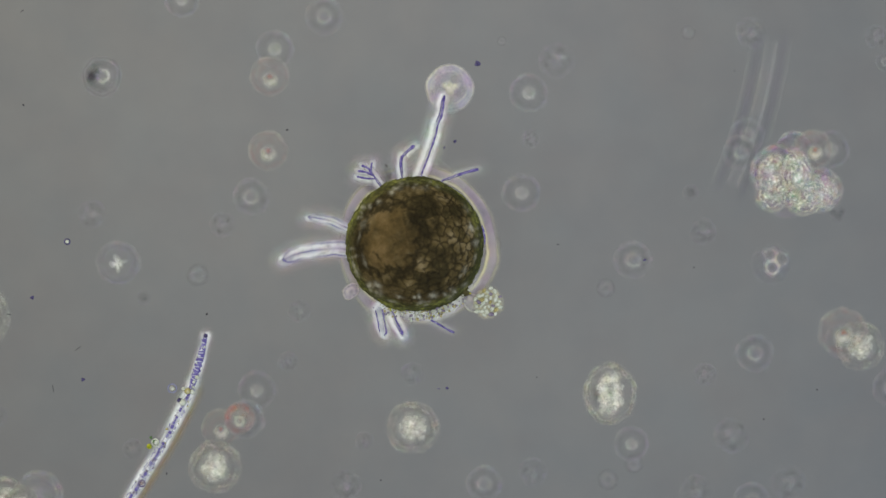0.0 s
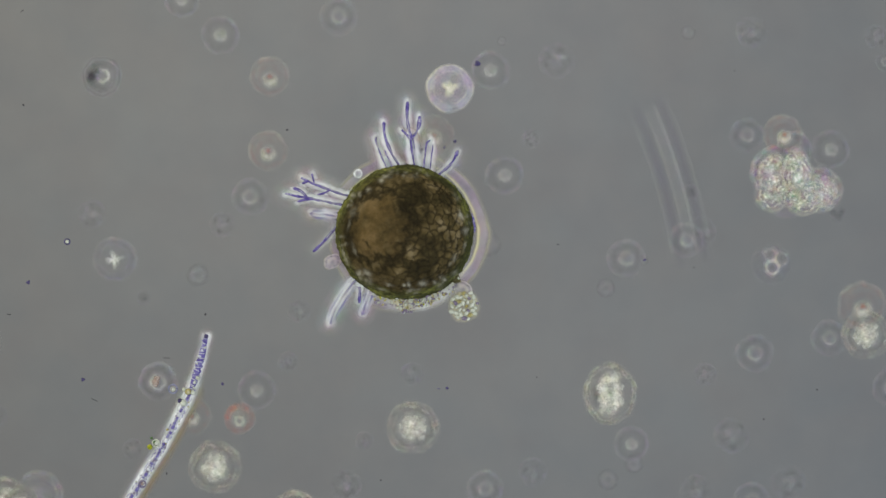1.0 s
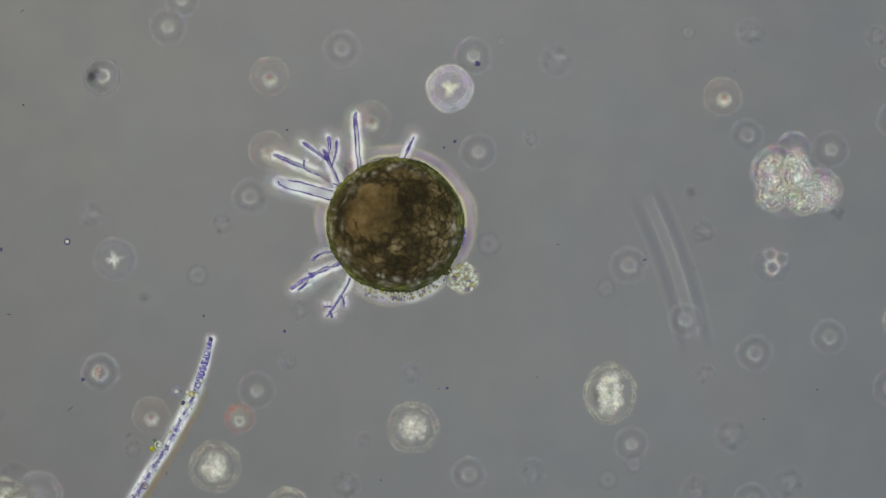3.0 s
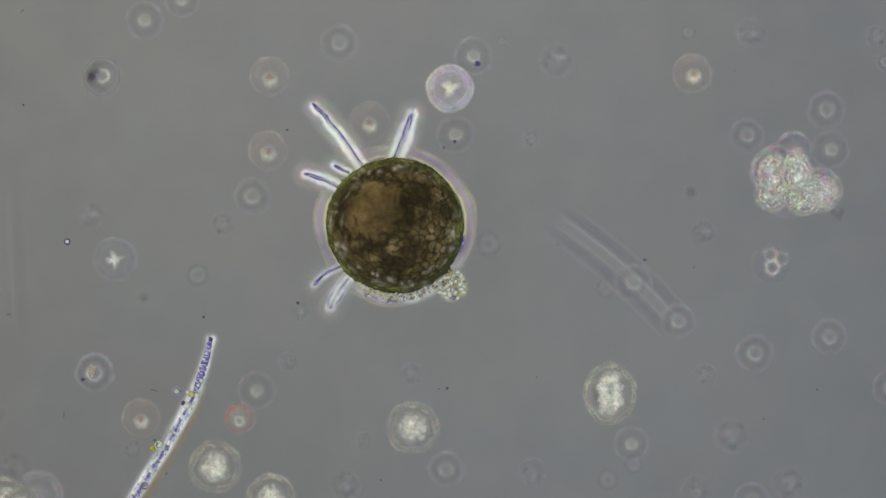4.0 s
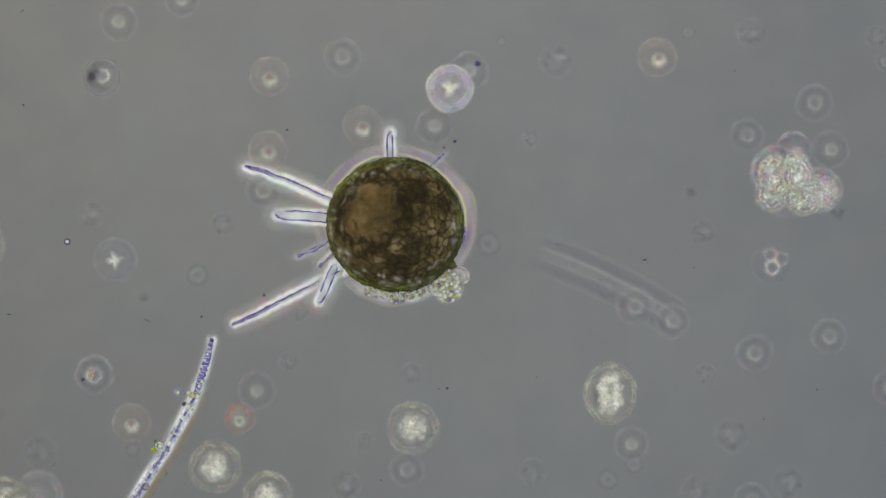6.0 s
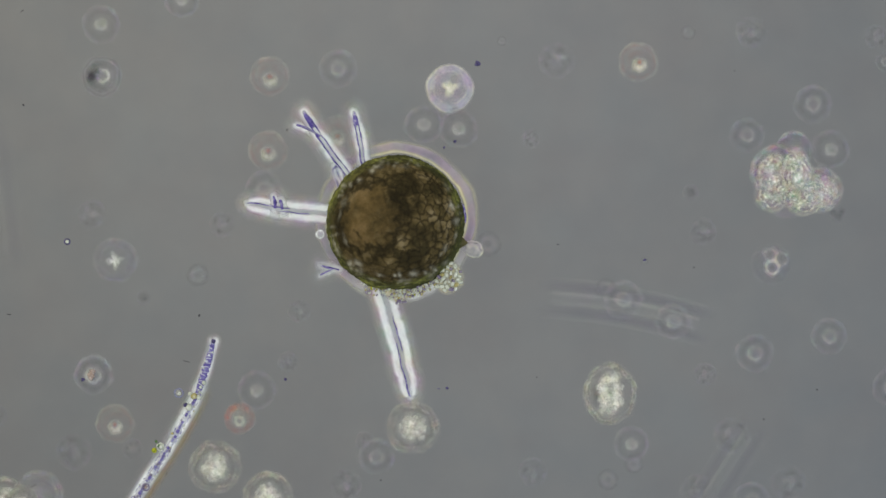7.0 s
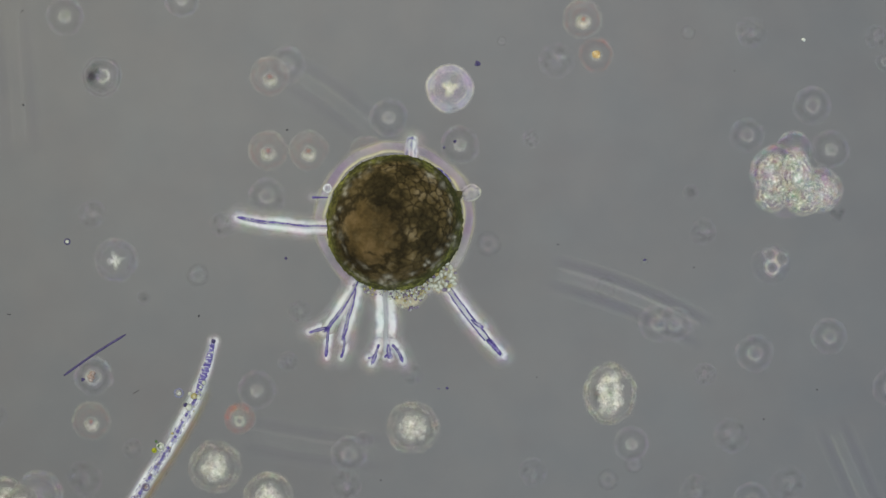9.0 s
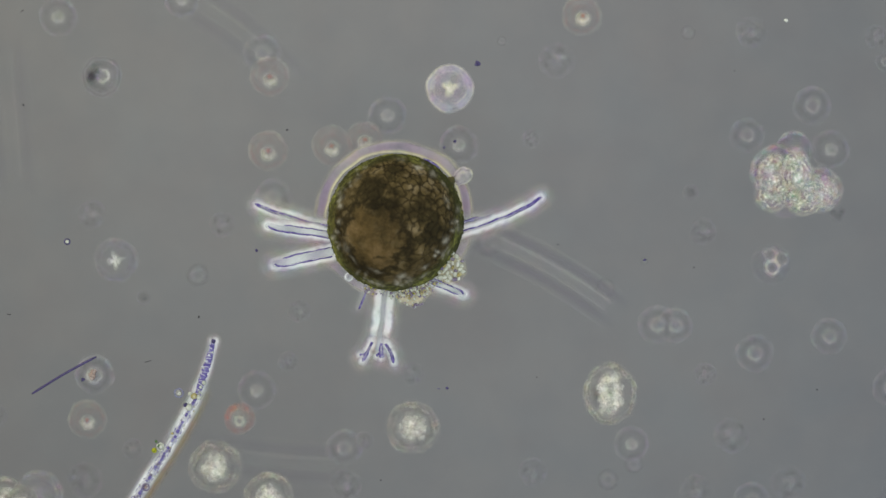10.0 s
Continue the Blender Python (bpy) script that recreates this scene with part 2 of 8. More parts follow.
class Heap:
    """Vertices and faces of several pieces, gathered into one mesh."""

    def __init__(self):
        self.v, self.f, self.dens, self.tone = [], [], [], []

    def tube(self, pts, radii, sides=8, flat=1.0):
        """A round-ended rod along the points."""
        pts = [Vector(p) for p in pts]
        base, n = len(self.v), len(pts)
        for k, p in enumerate(pts):
            d = (pts[min(k + 1, n - 1)] - pts[max(k - 1, 0)]).normalized()
            side = Vector((-d.y, d.x, 0)).normalized() if abs(d.z) < 0.99 else Vector((1, 0, 0))
            up = d.cross(side)
            for s in range(sides):
                a = 2 * math.pi * s / sides
                self.v.append(p + radii[k] * (math.cos(a) * side + flat * math.sin(a) * up))
        for k in range(n - 1):
            for s in range(sides):
                a, b = base + k * sides + s, base + k * sides + (s + 1) % sides
                self.f.append((a, b, b + sides, a + sides))
        self.f.append(tuple(base + s for s in reversed(range(sides))))
        self.f.append(tuple(base + (n - 1) * sides + s for s in range(sides)))

    def ball(self, c, r, seed=0, rings=6, segs=9, rough=0.18, squash=1.0):
        base = len(self.v)
        c = Vector(c)
        for i in range(rings + 1):
            th = math.pi * i / rings
            for j in range(segs):
                ph = 2 * math.pi * j / segs
                d = Vector((math.sin(th) * math.cos(ph), math.sin(th) * math.sin(ph), math.cos(th)))
                k = 1 + rough * noise.noise(d * 1.7 + Vector((seed * 3.1, seed * 1.7, 0)))
                self.v.append(c + r * k * Vector((d.x, d.y, d.z * squash)))
        for i in range(rings):
            for j in range(segs):
                a, b = base + i * segs + j, base + i * segs + (j + 1) % segs
                self.f.append((a, a + segs, b + segs, b))

    def band(self, pts, half, strength=0.85, z=-0.012, across=15, dome=0.2, shape=None):
        """A domed strip along a line, dense in the middle and thinning out at its edges and round ends, or with the shape given across it."""
        pts = [Vector(p) for p in pts]
        first, last = (pts[0] - pts[1]).normalized(), (pts[-1] - pts[-2]).normalized()
        over = [1.0, 0.8, 0.62, 0.45, 0.3, 0.15]
        half *= 1.0 if shape else 1.3
        line = [(pts[0] + first * half * o, o) for o in over] + [(p, 0.0) for p in pts] + [(pts[-1] + last * half * o, o) for o in reversed(over)]
        base, n = len(self.v), len(line)
        for k, (p, o) in enumerate(line):
            d = (line[min(k + 1, n - 1)][0] - line[max(k - 1, 0)][0]).normalized()
            side = Vector((-d.y, d.x, 0)).normalized()
            for s in range(across):
                u = 2 * s / (across - 1) - 1
                q = min(1.0, math.hypot(u, o))
                if shape:
                    w, tone = shape(u)
                    w *= (1 - o) * min(1.0, 0.15 + 3.0 * k / n)
                else:
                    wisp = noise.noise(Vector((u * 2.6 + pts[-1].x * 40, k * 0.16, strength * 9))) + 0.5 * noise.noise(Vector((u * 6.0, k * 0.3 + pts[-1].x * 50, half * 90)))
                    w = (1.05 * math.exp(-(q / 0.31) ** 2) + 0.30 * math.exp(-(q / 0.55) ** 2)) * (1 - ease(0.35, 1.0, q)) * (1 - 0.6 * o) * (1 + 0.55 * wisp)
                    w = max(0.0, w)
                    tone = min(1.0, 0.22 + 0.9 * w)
                self.v.append(p + side * half * u + Vector((0, 0, z + half * dome * (1 - q * q))))
                self.dens.append(strength * w)
                self.tone.append(tone)
        for k in range(n - 1):
            for s in range(across - 1):
                a = base + k * across + s
                self.f.append((a, a + 1, a + 1 + across, a + across))

    def ribbon(self, pts, half, across, z=0.0):
        """A flat strip along a line with round ends; across(d, s) gives density and tone at d from the line, at the share s of its length."""
        pts = [Vector(p) for p in pts]
        first, last = (pts[0] - pts[1]).normalized(), (pts[-1] - pts[-2]).normalized()
        over = [half * k for k in (1.0, 0.8, 0.6, 0.45, 0.3, 0.15)]
        line = [(pts[0] + first * o, o) for o in over] + [(p, 0.0) for p in pts] + [(pts[-1] + last * o, o) for o in reversed(over)]
        base, n = len(self.v), len(line)
        wide = 9 if half < 0.008 else 23
        for k, (p, o) in enumerate(line):
            d = (line[min(k + 1, n - 1)][0] - line[max(k - 1, 0)][0]).normalized()
            side = Vector((-d.y, d.x, 0)).normalized()
            for s in range(wide):
                u = 2 * s / (wide - 1) - 1
                e = math.copysign(math.hypot(u * half, o), u)
                dens, tone = across(e, min(1.0, max(0.0, (k - 6) / max(1, n - 13))))
                self.v.append(p + side * half * u + Vector((0, 0, z + 0.12 * half * (1 - u * u))))
                self.dens.append(max(0.0, dens) if 0 < s < wide - 1 and 0 < k < n - 1 else 0.0)
                self.tone.append(tone)
        for k in range(n - 1):
            for s in range(wide - 1):
                a = base + k * wide + s
                self.f.append((a, a + 1, a + 1 + wide, a + wide))

    def mesh(self, name, material):
        layers = {"dens": self.dens, "tone": self.tone} if self.dens else {}
        return mesh_of(name, self.v, self.f, material, **layers)


def disc(name, radius, profile, material, seed=0, rings=26, segs=56, dome=0.18, wobble=0.055, oval=1.0, inner=0.0, smear=1.0, closed=False):
    """A lens of jelly; profile(r, angle) gives its density and tone from the middle to the edge."""
    verts, faces, dens, tone = [], [], [], []
    for i in range(rings + 1):
        q = inner + (1 - inner) * i / rings
        for j in range(segs):
            a = 2 * math.pi * j / segs
            ca, sa = math.cos(a), math.sin(a)
            k = 1 + wobble * noise.noise(Vector((ca * 1.3 + seed * 5.1, sa * 1.3, seed * 2.3)))
            verts.append((radius * q * k * ca, radius * q * k * sa * oval, radius * dome * (1 - q * q)))
            blur = smear * (0.25 + 0.75 * q) * (0.085 * noise.noise(Vector((ca * 2.2 + q * 2, sa * 2.2, seed * 1.9))) + 0.045 * noise.noise(Vector((ca * 5.5, sa * 5.5 + q * 5, seed * 3.7))))
            d, s = profile(q + blur, a)
            d *= 1 + 0.45 * noise.noise(Vector((ca * q * 2.5 + seed, sa * q * 2.5, seed * 0.7)))
            d *= 1 + smear * ease(0.35, 0.75, q) * (0.75 * noise.noise(Vector((ca * 1.9 + seed * 1.3, sa * 1.9, q * 3.0))) + 0.45 * noise.noise(Vector((ca * 4.6, sa * 4.6 + seed, q * 7.0))))
            d *= 1 - ease(0.84, 1.0, q)
            s += 0.09 * smear * noise.noise(Vector((ca * 2.4 - seed, sa * 2.4, q * 4.0)))
            dens.append(max(0.0, d if i < rings else 0.0))
            tone.append(s)
    for i in range(rings):
        for j in range(segs):
            a, b = i * segs + j, i * segs + (j + 1) % segs
            faces.append((a, b, b + segs, a + segs))
    if closed:
        # the clear under side
        last = rings * segs
        for q in (0.85, 0.6, 0.3):
            base = len(verts)
            for j in range(segs):
                x, y, _ = verts[last + j] if q == 0.85 else verts[base - segs + j]
                k = {0.85: 0.85, 0.6: 0.6 / 0.85, 0.3: 0.5}[q]
                verts.append((x * k, y * k, -radius * dome * (1 - q * q)))
                dens.append(0.0)
                tone.append(0.5)
            start = last if q == 0.85 else base - segs
            for j in range(segs):
                a, b = start + j, start + (j + 1) % segs
                faces.append((a, b, base + (j + 1) % segs, base + j))
        faces.append(tuple(reversed(range(len(verts) - segs, len(verts)))))
    return mesh_of(name, verts, faces, material, dens=dens, tone=tone)


# ---- the slide under the drop ----
def slide():
    verts = [(x * 9.0, y * 9.0, -1.7) for x, y in ((-1, -1), (1, -1), (1, 1), (-1, 1))]
    verts += [(x, y, z - 0.05) for x, y, z in verts]
    faces = [(0, 1, 2, 3), (7, 6, 5, 4), (0, 4, 5, 1), (1, 5, 6, 2), (2, 6, 7, 3), (3, 7, 4, 0)]
    ob = new("ground", mesh_of("ground", verts, faces, slide_glass, False))
    tagged(ob, "grey frosted glass slide lit evenly under clear water", "glass slide", kind="structure")


slide()

# ---- the organism ----
R = 0.121


def body_mesh():
    rnd = random.Random(7)
    seeds = []
    for _ in range(9000):
        d = Vector((rnd.gauss(0, 1), rnd.gauss(0, 1), rnd.gauss(0, 1))).normalized()
        gap = 0.085 + 0.07 * ease(0.2, -0.5, d.x) + 0.05 * rnd.random()
        if all((d - s).length > gap for s in seeds):
            seeds.append(d)
    bm = bmesh.new()
    bmesh.ops.create_icosphere(bm, subdivisions=7, radius=1.0)
    dirs = np.array([v.co.normalized()[:] for v in bm.verts])
    faces = [tuple(v.index for v in f.verts) for f in bm.faces]
    bm.free()
    warp = np.array([(noise.noise_vector(Vector(d) * 6.0) * 0.055 + noise.noise_vector(Vector(d) * 17.0) * 0.036)[:] for d in dirs])
    bent = dirs + warp
    pts = np.array([s[:] for s in seeds])
    rand = np.array([rnd.random() for _ in seeds])
    f1, f2, who = np.empty(len(dirs)), np.empty(len(dirs)), np.empty(len(dirs), int)
    for k in range(0, len(dirs), 8192):
        b = bent[k:k + 8192]
        q = (b ** 2).sum(1)[:, None] + 1 - 2 * b @ pts.T
        near = np.argpartition(q, 1, axis=1)[:, :2]
        two = np.sqrt(np.maximum(0, np.take_along_axis(q, near, 1)))
        flip = two[:, 0] > two[:, 1]
        f1[k:k + 8192], f2[k:k + 8192] = two.min(1), two.max(1)
        who[k:k + 8192] = np.where(flip, near[:, 1], near[:, 0])
    edge = np.clip((f2 - f1) / 0.05, 0, 1)
    wall = np.clip((f2 - f1 - 0.002) / 0.045, 0, 1)
    heart = Vector((-0.40, 0.12, 0.9)).normalized()
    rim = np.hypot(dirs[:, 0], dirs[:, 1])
    turn = np.arctan2(dirs[:, 1], dirs[:, 0])
    blister = np.zeros(len(dirs))
    for k in range(66):
        c, r = rnd.random() * 2 * math.pi, rnd.triangular(0.72, 0.975, 0.90)
        tall, wide = 0.016 + 0.040 * rnd.random() ** 2, 0.020 + 0.065 * rnd.random() ** 2
        da = (turn - c + math.pi) % (2 * math.pi) - math.pi
        blister = np.maximum(blister, (0.35 + 0.65 * rnd.random()) * np.exp(-(da * r / wide) ** 2 - ((rim - r) / tall) ** 2) * (dirs[:, 2] > 0))
    patch, spot, hue, verts = [], [], [], []
    for k, d in enumerate(dirs):
        v = Vector(d)
        n2, n5, n11 = noise.noise(v * 2.5), noise.noise(v * 5.0), noise.noise(v * 11)
        ang = Vector((v.x - heart.x, 0.9 * (v.y - heart.y), v.z - heart.z)).length + 0.13 * n5 + 0.11 * n11 + 0.06 * noise.noise(v * 24)
        pt = 1 - ease(0.35, 0.47, ang)
        murk = max(bell(math.hypot(v.x - 0.12, v.y - 0.14) + 0.12 * n5, 0.0, 0.26), 0.7 * ease(-0.35, -0.75, v.y + 0.2 * n5)) * (v.z > 0)
        margin = bell(ang, 0.50, 0.09)
        patch.append(max(0.0, min(1.0, pt * (0.86 + 0.6 * n5 + 0.3 * n11))))
        spot.append(max(0.0, min(1.0, blister[k] * (0.8 + 0.8 * n11 + 0.5 * noise.noise(v * 27)))))
        # Hue and walls darken towards the outline: sphere shading put into the pigment.
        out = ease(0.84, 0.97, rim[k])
        mud = noise.fractal(v * 3.2 + Vector((3, 1, 7)), 0.8, 2.0, 5)
        clear = ease(-0.5, 0.5, v.x * 0.9 - 0.25 * v.y + 0.8 * n2)
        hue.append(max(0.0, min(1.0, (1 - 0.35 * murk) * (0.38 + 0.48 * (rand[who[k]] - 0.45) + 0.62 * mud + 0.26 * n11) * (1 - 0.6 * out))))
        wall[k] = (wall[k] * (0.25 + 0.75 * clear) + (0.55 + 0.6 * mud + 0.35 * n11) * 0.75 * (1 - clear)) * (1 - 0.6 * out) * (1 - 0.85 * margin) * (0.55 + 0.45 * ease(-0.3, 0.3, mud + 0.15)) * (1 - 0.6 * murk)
        wall[k] = max(0.0, min(1.0, wall[k]))
        lump = 0.008 * edge[k] * (1 - pt) + 0.019 * n5 + 0.016 * noise.noise(v * 21) + 0.012 * noise.noise(v * 41) + 0.02 * noise.noise(v * 1.6)
        r = R * (0.985 + lump)
        verts.append((v.x * r * 1.015, v.y * r * 0.985, v.z * r * 0.95))
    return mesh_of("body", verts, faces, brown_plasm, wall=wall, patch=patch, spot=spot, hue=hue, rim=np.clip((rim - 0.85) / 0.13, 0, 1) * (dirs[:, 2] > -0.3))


def organism():
    root = new("spherical_protist")
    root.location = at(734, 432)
    tagged(root, "dark brown spherical cell with violet bristle-like cirri in painted white halos", "protist")
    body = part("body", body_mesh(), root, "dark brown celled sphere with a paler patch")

    def rind(q, a):
        # The edge lines are painted stronger towards one lit side.
        lit = max(0.0, 0.5 + 0.5 * math.cos(a - 0.9))
        near = 1.34 * q
        r = 1 + (near - 1) / (1 + 0.04 * lit * lit)
        # Bright line hugging the sphere: its halo, put into the coat's colour.
        edge = bell(near, 1.035, 0.021) * (0.85 + 0.4 * lit)
        coat = 0.78 * ease(1.03, 1.07, r) * (1 - ease(1.13, 1.18, r)) * (0.98 + 0.02 * lit)
        outer = bell(r, 1.175 + 0.012 * math.sin(3 * a + 1) + 0.006 * math.sin(11 * a), 0.030) * (0.44 + 0.10 * lit) * (0.7 + 0.45 * math.sin(2 * a + 0.6) * math.sin(7 * a))
        haze = 0.20 * (1 - ease(1.0, 1.28, r))
        d = min(0.9, edge + coat + outer + haze)
        tone = (edge * 0.95 + coat * (0.50 + 0.10 * math.sin(5 * a)) + outer * 0.80 + haze * 0.66) / (edge + coat + outer + haze + 1e-6)
        return d, tone

    coat = disc("slime_coat", R * 1.34, rind, gel_rind, 3, 56, 140, 0.02, 0.04, 0.985, inner=0.80 / 1.34, smear=0.3)
    coat = part("slime_coat", coat, root, "thin lavender slime coat with a painted pale halo at its edge", pose(0, 0.003, -0.05))
    nub = Heap()
    nub.tube([(0.110, 0, 0), (0.118, 0, 0), (0.125, 0.001, 0), (0.131, 0.001, 0), (0.135, 0.002, 0)], [0.018, 0.012, 0.007, 0.004, 0.0015], 12)
    nub = part("nub", nub.mesh("nub", olive_plasm), root, "short olive nub on the sphere")

    def knob(q, a):
        return blend((0.70 * bell(q, 0.85, 0.12) * arc(a, 0.4, 0.5), 0.72), (0.5 * (1 - ease(0.6, 0.95, q)), 0.52), (0.6 * bell(q, 0.35, 0.22) * arc(a, 1.6, 0.2), 0.80))

    part("lobe", disc("lobe", 0.023, knob, gel_rind, 31, 18, 36, 0.3, 0.25, 0.72), nub, "small pinkish translucent lobe", pose(0.143, -0.004, 0))
    rnd = random.Random(21)
    shapes = []
    for k in range(7):
        h = Heap()
        h.ball((0, 0, 0), 0.0036, k, 6, 8, 0.35)
        shapes.append(h.mesh("granule", {4: amber, 5: mauve, 6: lime}.get(k, bead)))

    # Creamy sheet of slime under the granules, with their halo in its colour.
    def blob(q, a):
        d = 0.75 * (1 - ease(0.55, 0.95, q))
        return d, 0.74 + 0.12 * bell(q, 0.6, 0.3)

    clump = part("granule_clump", disc("granule_clump", 0.034, blob, gel_rind, 8, 18, 40), root, "cluster of glassy pale green granules in slime with a painted halo", pose(0.1, -0.1, 0.004))
    for k in range(34):
        a, r = k * 2.4, 0.025 * math.sqrt((k + 0.5) / 34)
        s, turn = 0.75 + 0.55 * rnd.random(), rnd.random() * 6.28
        at_ = (r * math.cos(a) + 0.002 * rnd.random(), r * math.sin(a) + 0.002 * rnd.random(), 0.010 + 0.004 * rnd.random())
        part("granule", shapes[5 if k % 6 == 5 else 4 if k % 9 == 0 else k % 4], clump, "", Matrix.LocRotScale(at_, Euler((0, 0, turn)), (s * 1.25, s * 0.88, s)))

    # Pale band along the crust: halo haze painted as jelly.
    def skirt(q, a):
        r = 1.28 * q
        w = bell((a - math.radians(284)) / 1.0, 0, 0.55)
        return w * (0.8 * ease(0.9, 1.0, r) * (1 - ease(1.06, 1.20, r)) + 0.12 * (1 - ease(1.1, 1.28, r))), 0.92 - 0.10 * math.sin(9 * a)

    mantle = part("granule_crust", disc("granule_crust", R * 1.28, skirt, gel_halo_white, 12, 30, 120, 0.02, 0.02, 0.985, inner=0.80 / 1.28), root, "crust of fine granules in a painted pale halo under the sphere", pose(0, 0, -0.012))
    for k in range(230):
        a = math.radians(rnd.triangular(228, 322, 288))
        r = R * (0.965 + 0.15 * rnd.random() ** 1.6)
        s = 0.28 + 0.42 * rnd.random() ** 1.5
        pick = rnd.random()
        part("granule", shapes[6 if pick < 0.10 else 4 if pick < 0.30 else 5 if pick < 0.55 else k % 4], mantle, "", Matrix.LocRotScale((r * math.cos(a), r * math.sin(a), 0.013 + 0.006 * rnd.random()), Euler((0, 0, rnd.random() * 6)), (s * 1.4, s, s)))
    heap = part("granule_clump", disc("granule_clump", 0.036, blob, gel_rind, 17, 18, 40, oval=0.72), root, "loose heap of tiny clear granules under the sphere", pose(0.02, -0.08, -0.006))
    for k in range(70):
        a, q = rnd.random() * 6.28, 0.032 * math.sqrt(rnd.random())
        s = 0.35 + 0.5 * rnd.random() ** 1.5
        part("granule", shapes[rnd.choice((5, 5, 0, 1, 2, 4, 5))], heap, "", Matrix.LocRotScale((q * math.cos(a), 0.75 * q * math.sin(a), 0.010 + 0.004 * rnd.random()), Euler((0, 0, a)), (s * 1.2, s, s)))
    drop = new("vesicle", disc("vesicle", 0.0095, lambda q, a: blend((0.7 * bell(q, 0.70, 0.24), 0.72), (0.4 * (1 - ease(0.3, 0.6, q)), 0.5)), gel_halo_white, 44, 12, 28))
    drop.parent = root
    tagged(drop, "small bright clear vesicle")
    bud = part("lobe", disc("lobe", 0.019, knob, gel_rind, 37, 18, 36, 0.3, 0.25, 0.8), root, "small pinkish bud of slime", pose(-0.1, -0.07, -0.02))
    streak = Heap()
    streak.tube([(R * 1.015 * math.cos(a), R * 0.99 * math.sin(a), 0.008) for a in (0.0, 0.05, 0.1, 0.15, 0.20, 0.25, 0.29)], [0.0008, 0.0017, 0.0024, 0.0020, 0.0024, 0.0016, 0.0006], 8)
    part("rim_fibre", streak.mesh("rim_fibre", violet), body, "violet fibre lying along the rim")
    return root, body, clump, drop, coat, nub, heap, bud


def cirrus(look_, length, w, bow, glow_, branches=()):
    """A stiff compound bristle along +x, in thousandths: a violet rod, a bright blade with a violet line, two bright bars,
    a hollow rod with violet edges, or a pale one out of the plane; branches leave it at a share of its length, by degrees."""
    seed = 11 + len(cirri)
    rnd = random.Random(seed)
    L, w = length / 1000, w / 1000
    n = max(10, int(length / 4))

    def spine(s):
        wave = 0.0016 * min(1.0, 9 * s) * (noise.noise(Vector((s * L * 30, seed * 3.3, 0))) + 0.6 * noise.noise(Vector((s * L * 75, seed * 1.3, 5))))
        return Vector((L * s, bow / 1000 * 4 * s * (1 - s) + wave, 0))

    full = [spine(k / n) for k in range(n + 1)]
    edges, soft, piths, halo_heaps = Heap(), Heap(), [], []

    def aside(pts, d, a=0.0, b=1.0, close=True):
        """The line beside the points, at d, between two shares of them; it meets them at the tip."""
        m, got = len(pts), []
        for k in range(int(a * (m - 1)), int(b * (m - 1)) + 1):
            e = (pts[min(k + 1, m - 1)] - pts[max(k - 1, 0)]).normalized()
            r = d * (math.sqrt(max(0.0, 1 - (k / (m - 1)) ** 10)) if close else 1.0)
            got.append(pts[k] + Vector((-e.y, e.x, 0)) * r * (1 + 0.18 * noise.noise(Vector((k * 0.23, seed, d * 900)))))
        return got

    def rod(pts, r0, r1, z=0.0, heap=None):
        m = len(pts)
        radii = [(r0 + (r1 - r0) * k / (m - 1)) * (1 + 0.6 * noise.noise(Vector((pts[k][0] * 70, pts[k][1] * 70, seed))) + 0.45 * noise.noise(Vector((pts[k][0] * 190, pts[k][1] * 190, seed + 4)))) for k in range(m)]
        radii[-1] *= 0.6
        (edges if heap is None else heap).tube([p + Vector((0, 0, z)) for p in pts], radii, 8, 0.7)

    def inner():
        piths.append(Heap())
        return piths[-1]

    def slime(pts, core, fade, strength, tail=0.30, grey=0.0, z=-0.012):
        """Optical halo painted as white jelly round a line: full out to core, gone at core and fade, with a thin
        yellowish outer veil.
        """
        h, lop = Heap(), rnd.uniform(-0.35, 0.35)
        far = core + fade + 0.016

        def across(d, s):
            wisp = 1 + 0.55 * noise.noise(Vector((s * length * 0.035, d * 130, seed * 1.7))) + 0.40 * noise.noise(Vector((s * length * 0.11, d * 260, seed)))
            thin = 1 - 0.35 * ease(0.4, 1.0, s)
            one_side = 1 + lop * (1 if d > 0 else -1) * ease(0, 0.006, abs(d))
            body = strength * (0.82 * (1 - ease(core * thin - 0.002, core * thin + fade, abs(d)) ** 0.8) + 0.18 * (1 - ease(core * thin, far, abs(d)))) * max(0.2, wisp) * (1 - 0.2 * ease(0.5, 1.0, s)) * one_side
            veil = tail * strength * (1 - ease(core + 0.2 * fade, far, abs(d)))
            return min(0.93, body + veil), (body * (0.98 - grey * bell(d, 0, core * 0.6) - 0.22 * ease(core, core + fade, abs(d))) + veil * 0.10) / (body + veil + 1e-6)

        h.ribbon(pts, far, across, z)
        halo_heaps.append(h)

    def prong(p, turn, reach, r, z=0.001):
        """A dark twig that leaves p by turn degrees."""
        a = math.radians(turn)
        d, side = Vector((math.cos(a), math.sin(a), 0)), Vector((-math.sin(a), math.cos(a), 0))
        curl = rnd.uniform(-0.12, 0.12)
        pts = [p + reach * (k / 11 * d + curl * math.sin(math.pi * k / 11) * side) for k in range(12)]
        rod(pts, r * 0.85, r * 1.1, z)
        if r > 0.0022 and reach > 0.024:
            rod([q + Vector((0, 0, r * 0.9)) for q in pts[2:-3]], r * 0.4, r * 0.3, z, inner())
        slime(pts, r + 0.001, 0.009, 0.78 * glow_, 0.27)

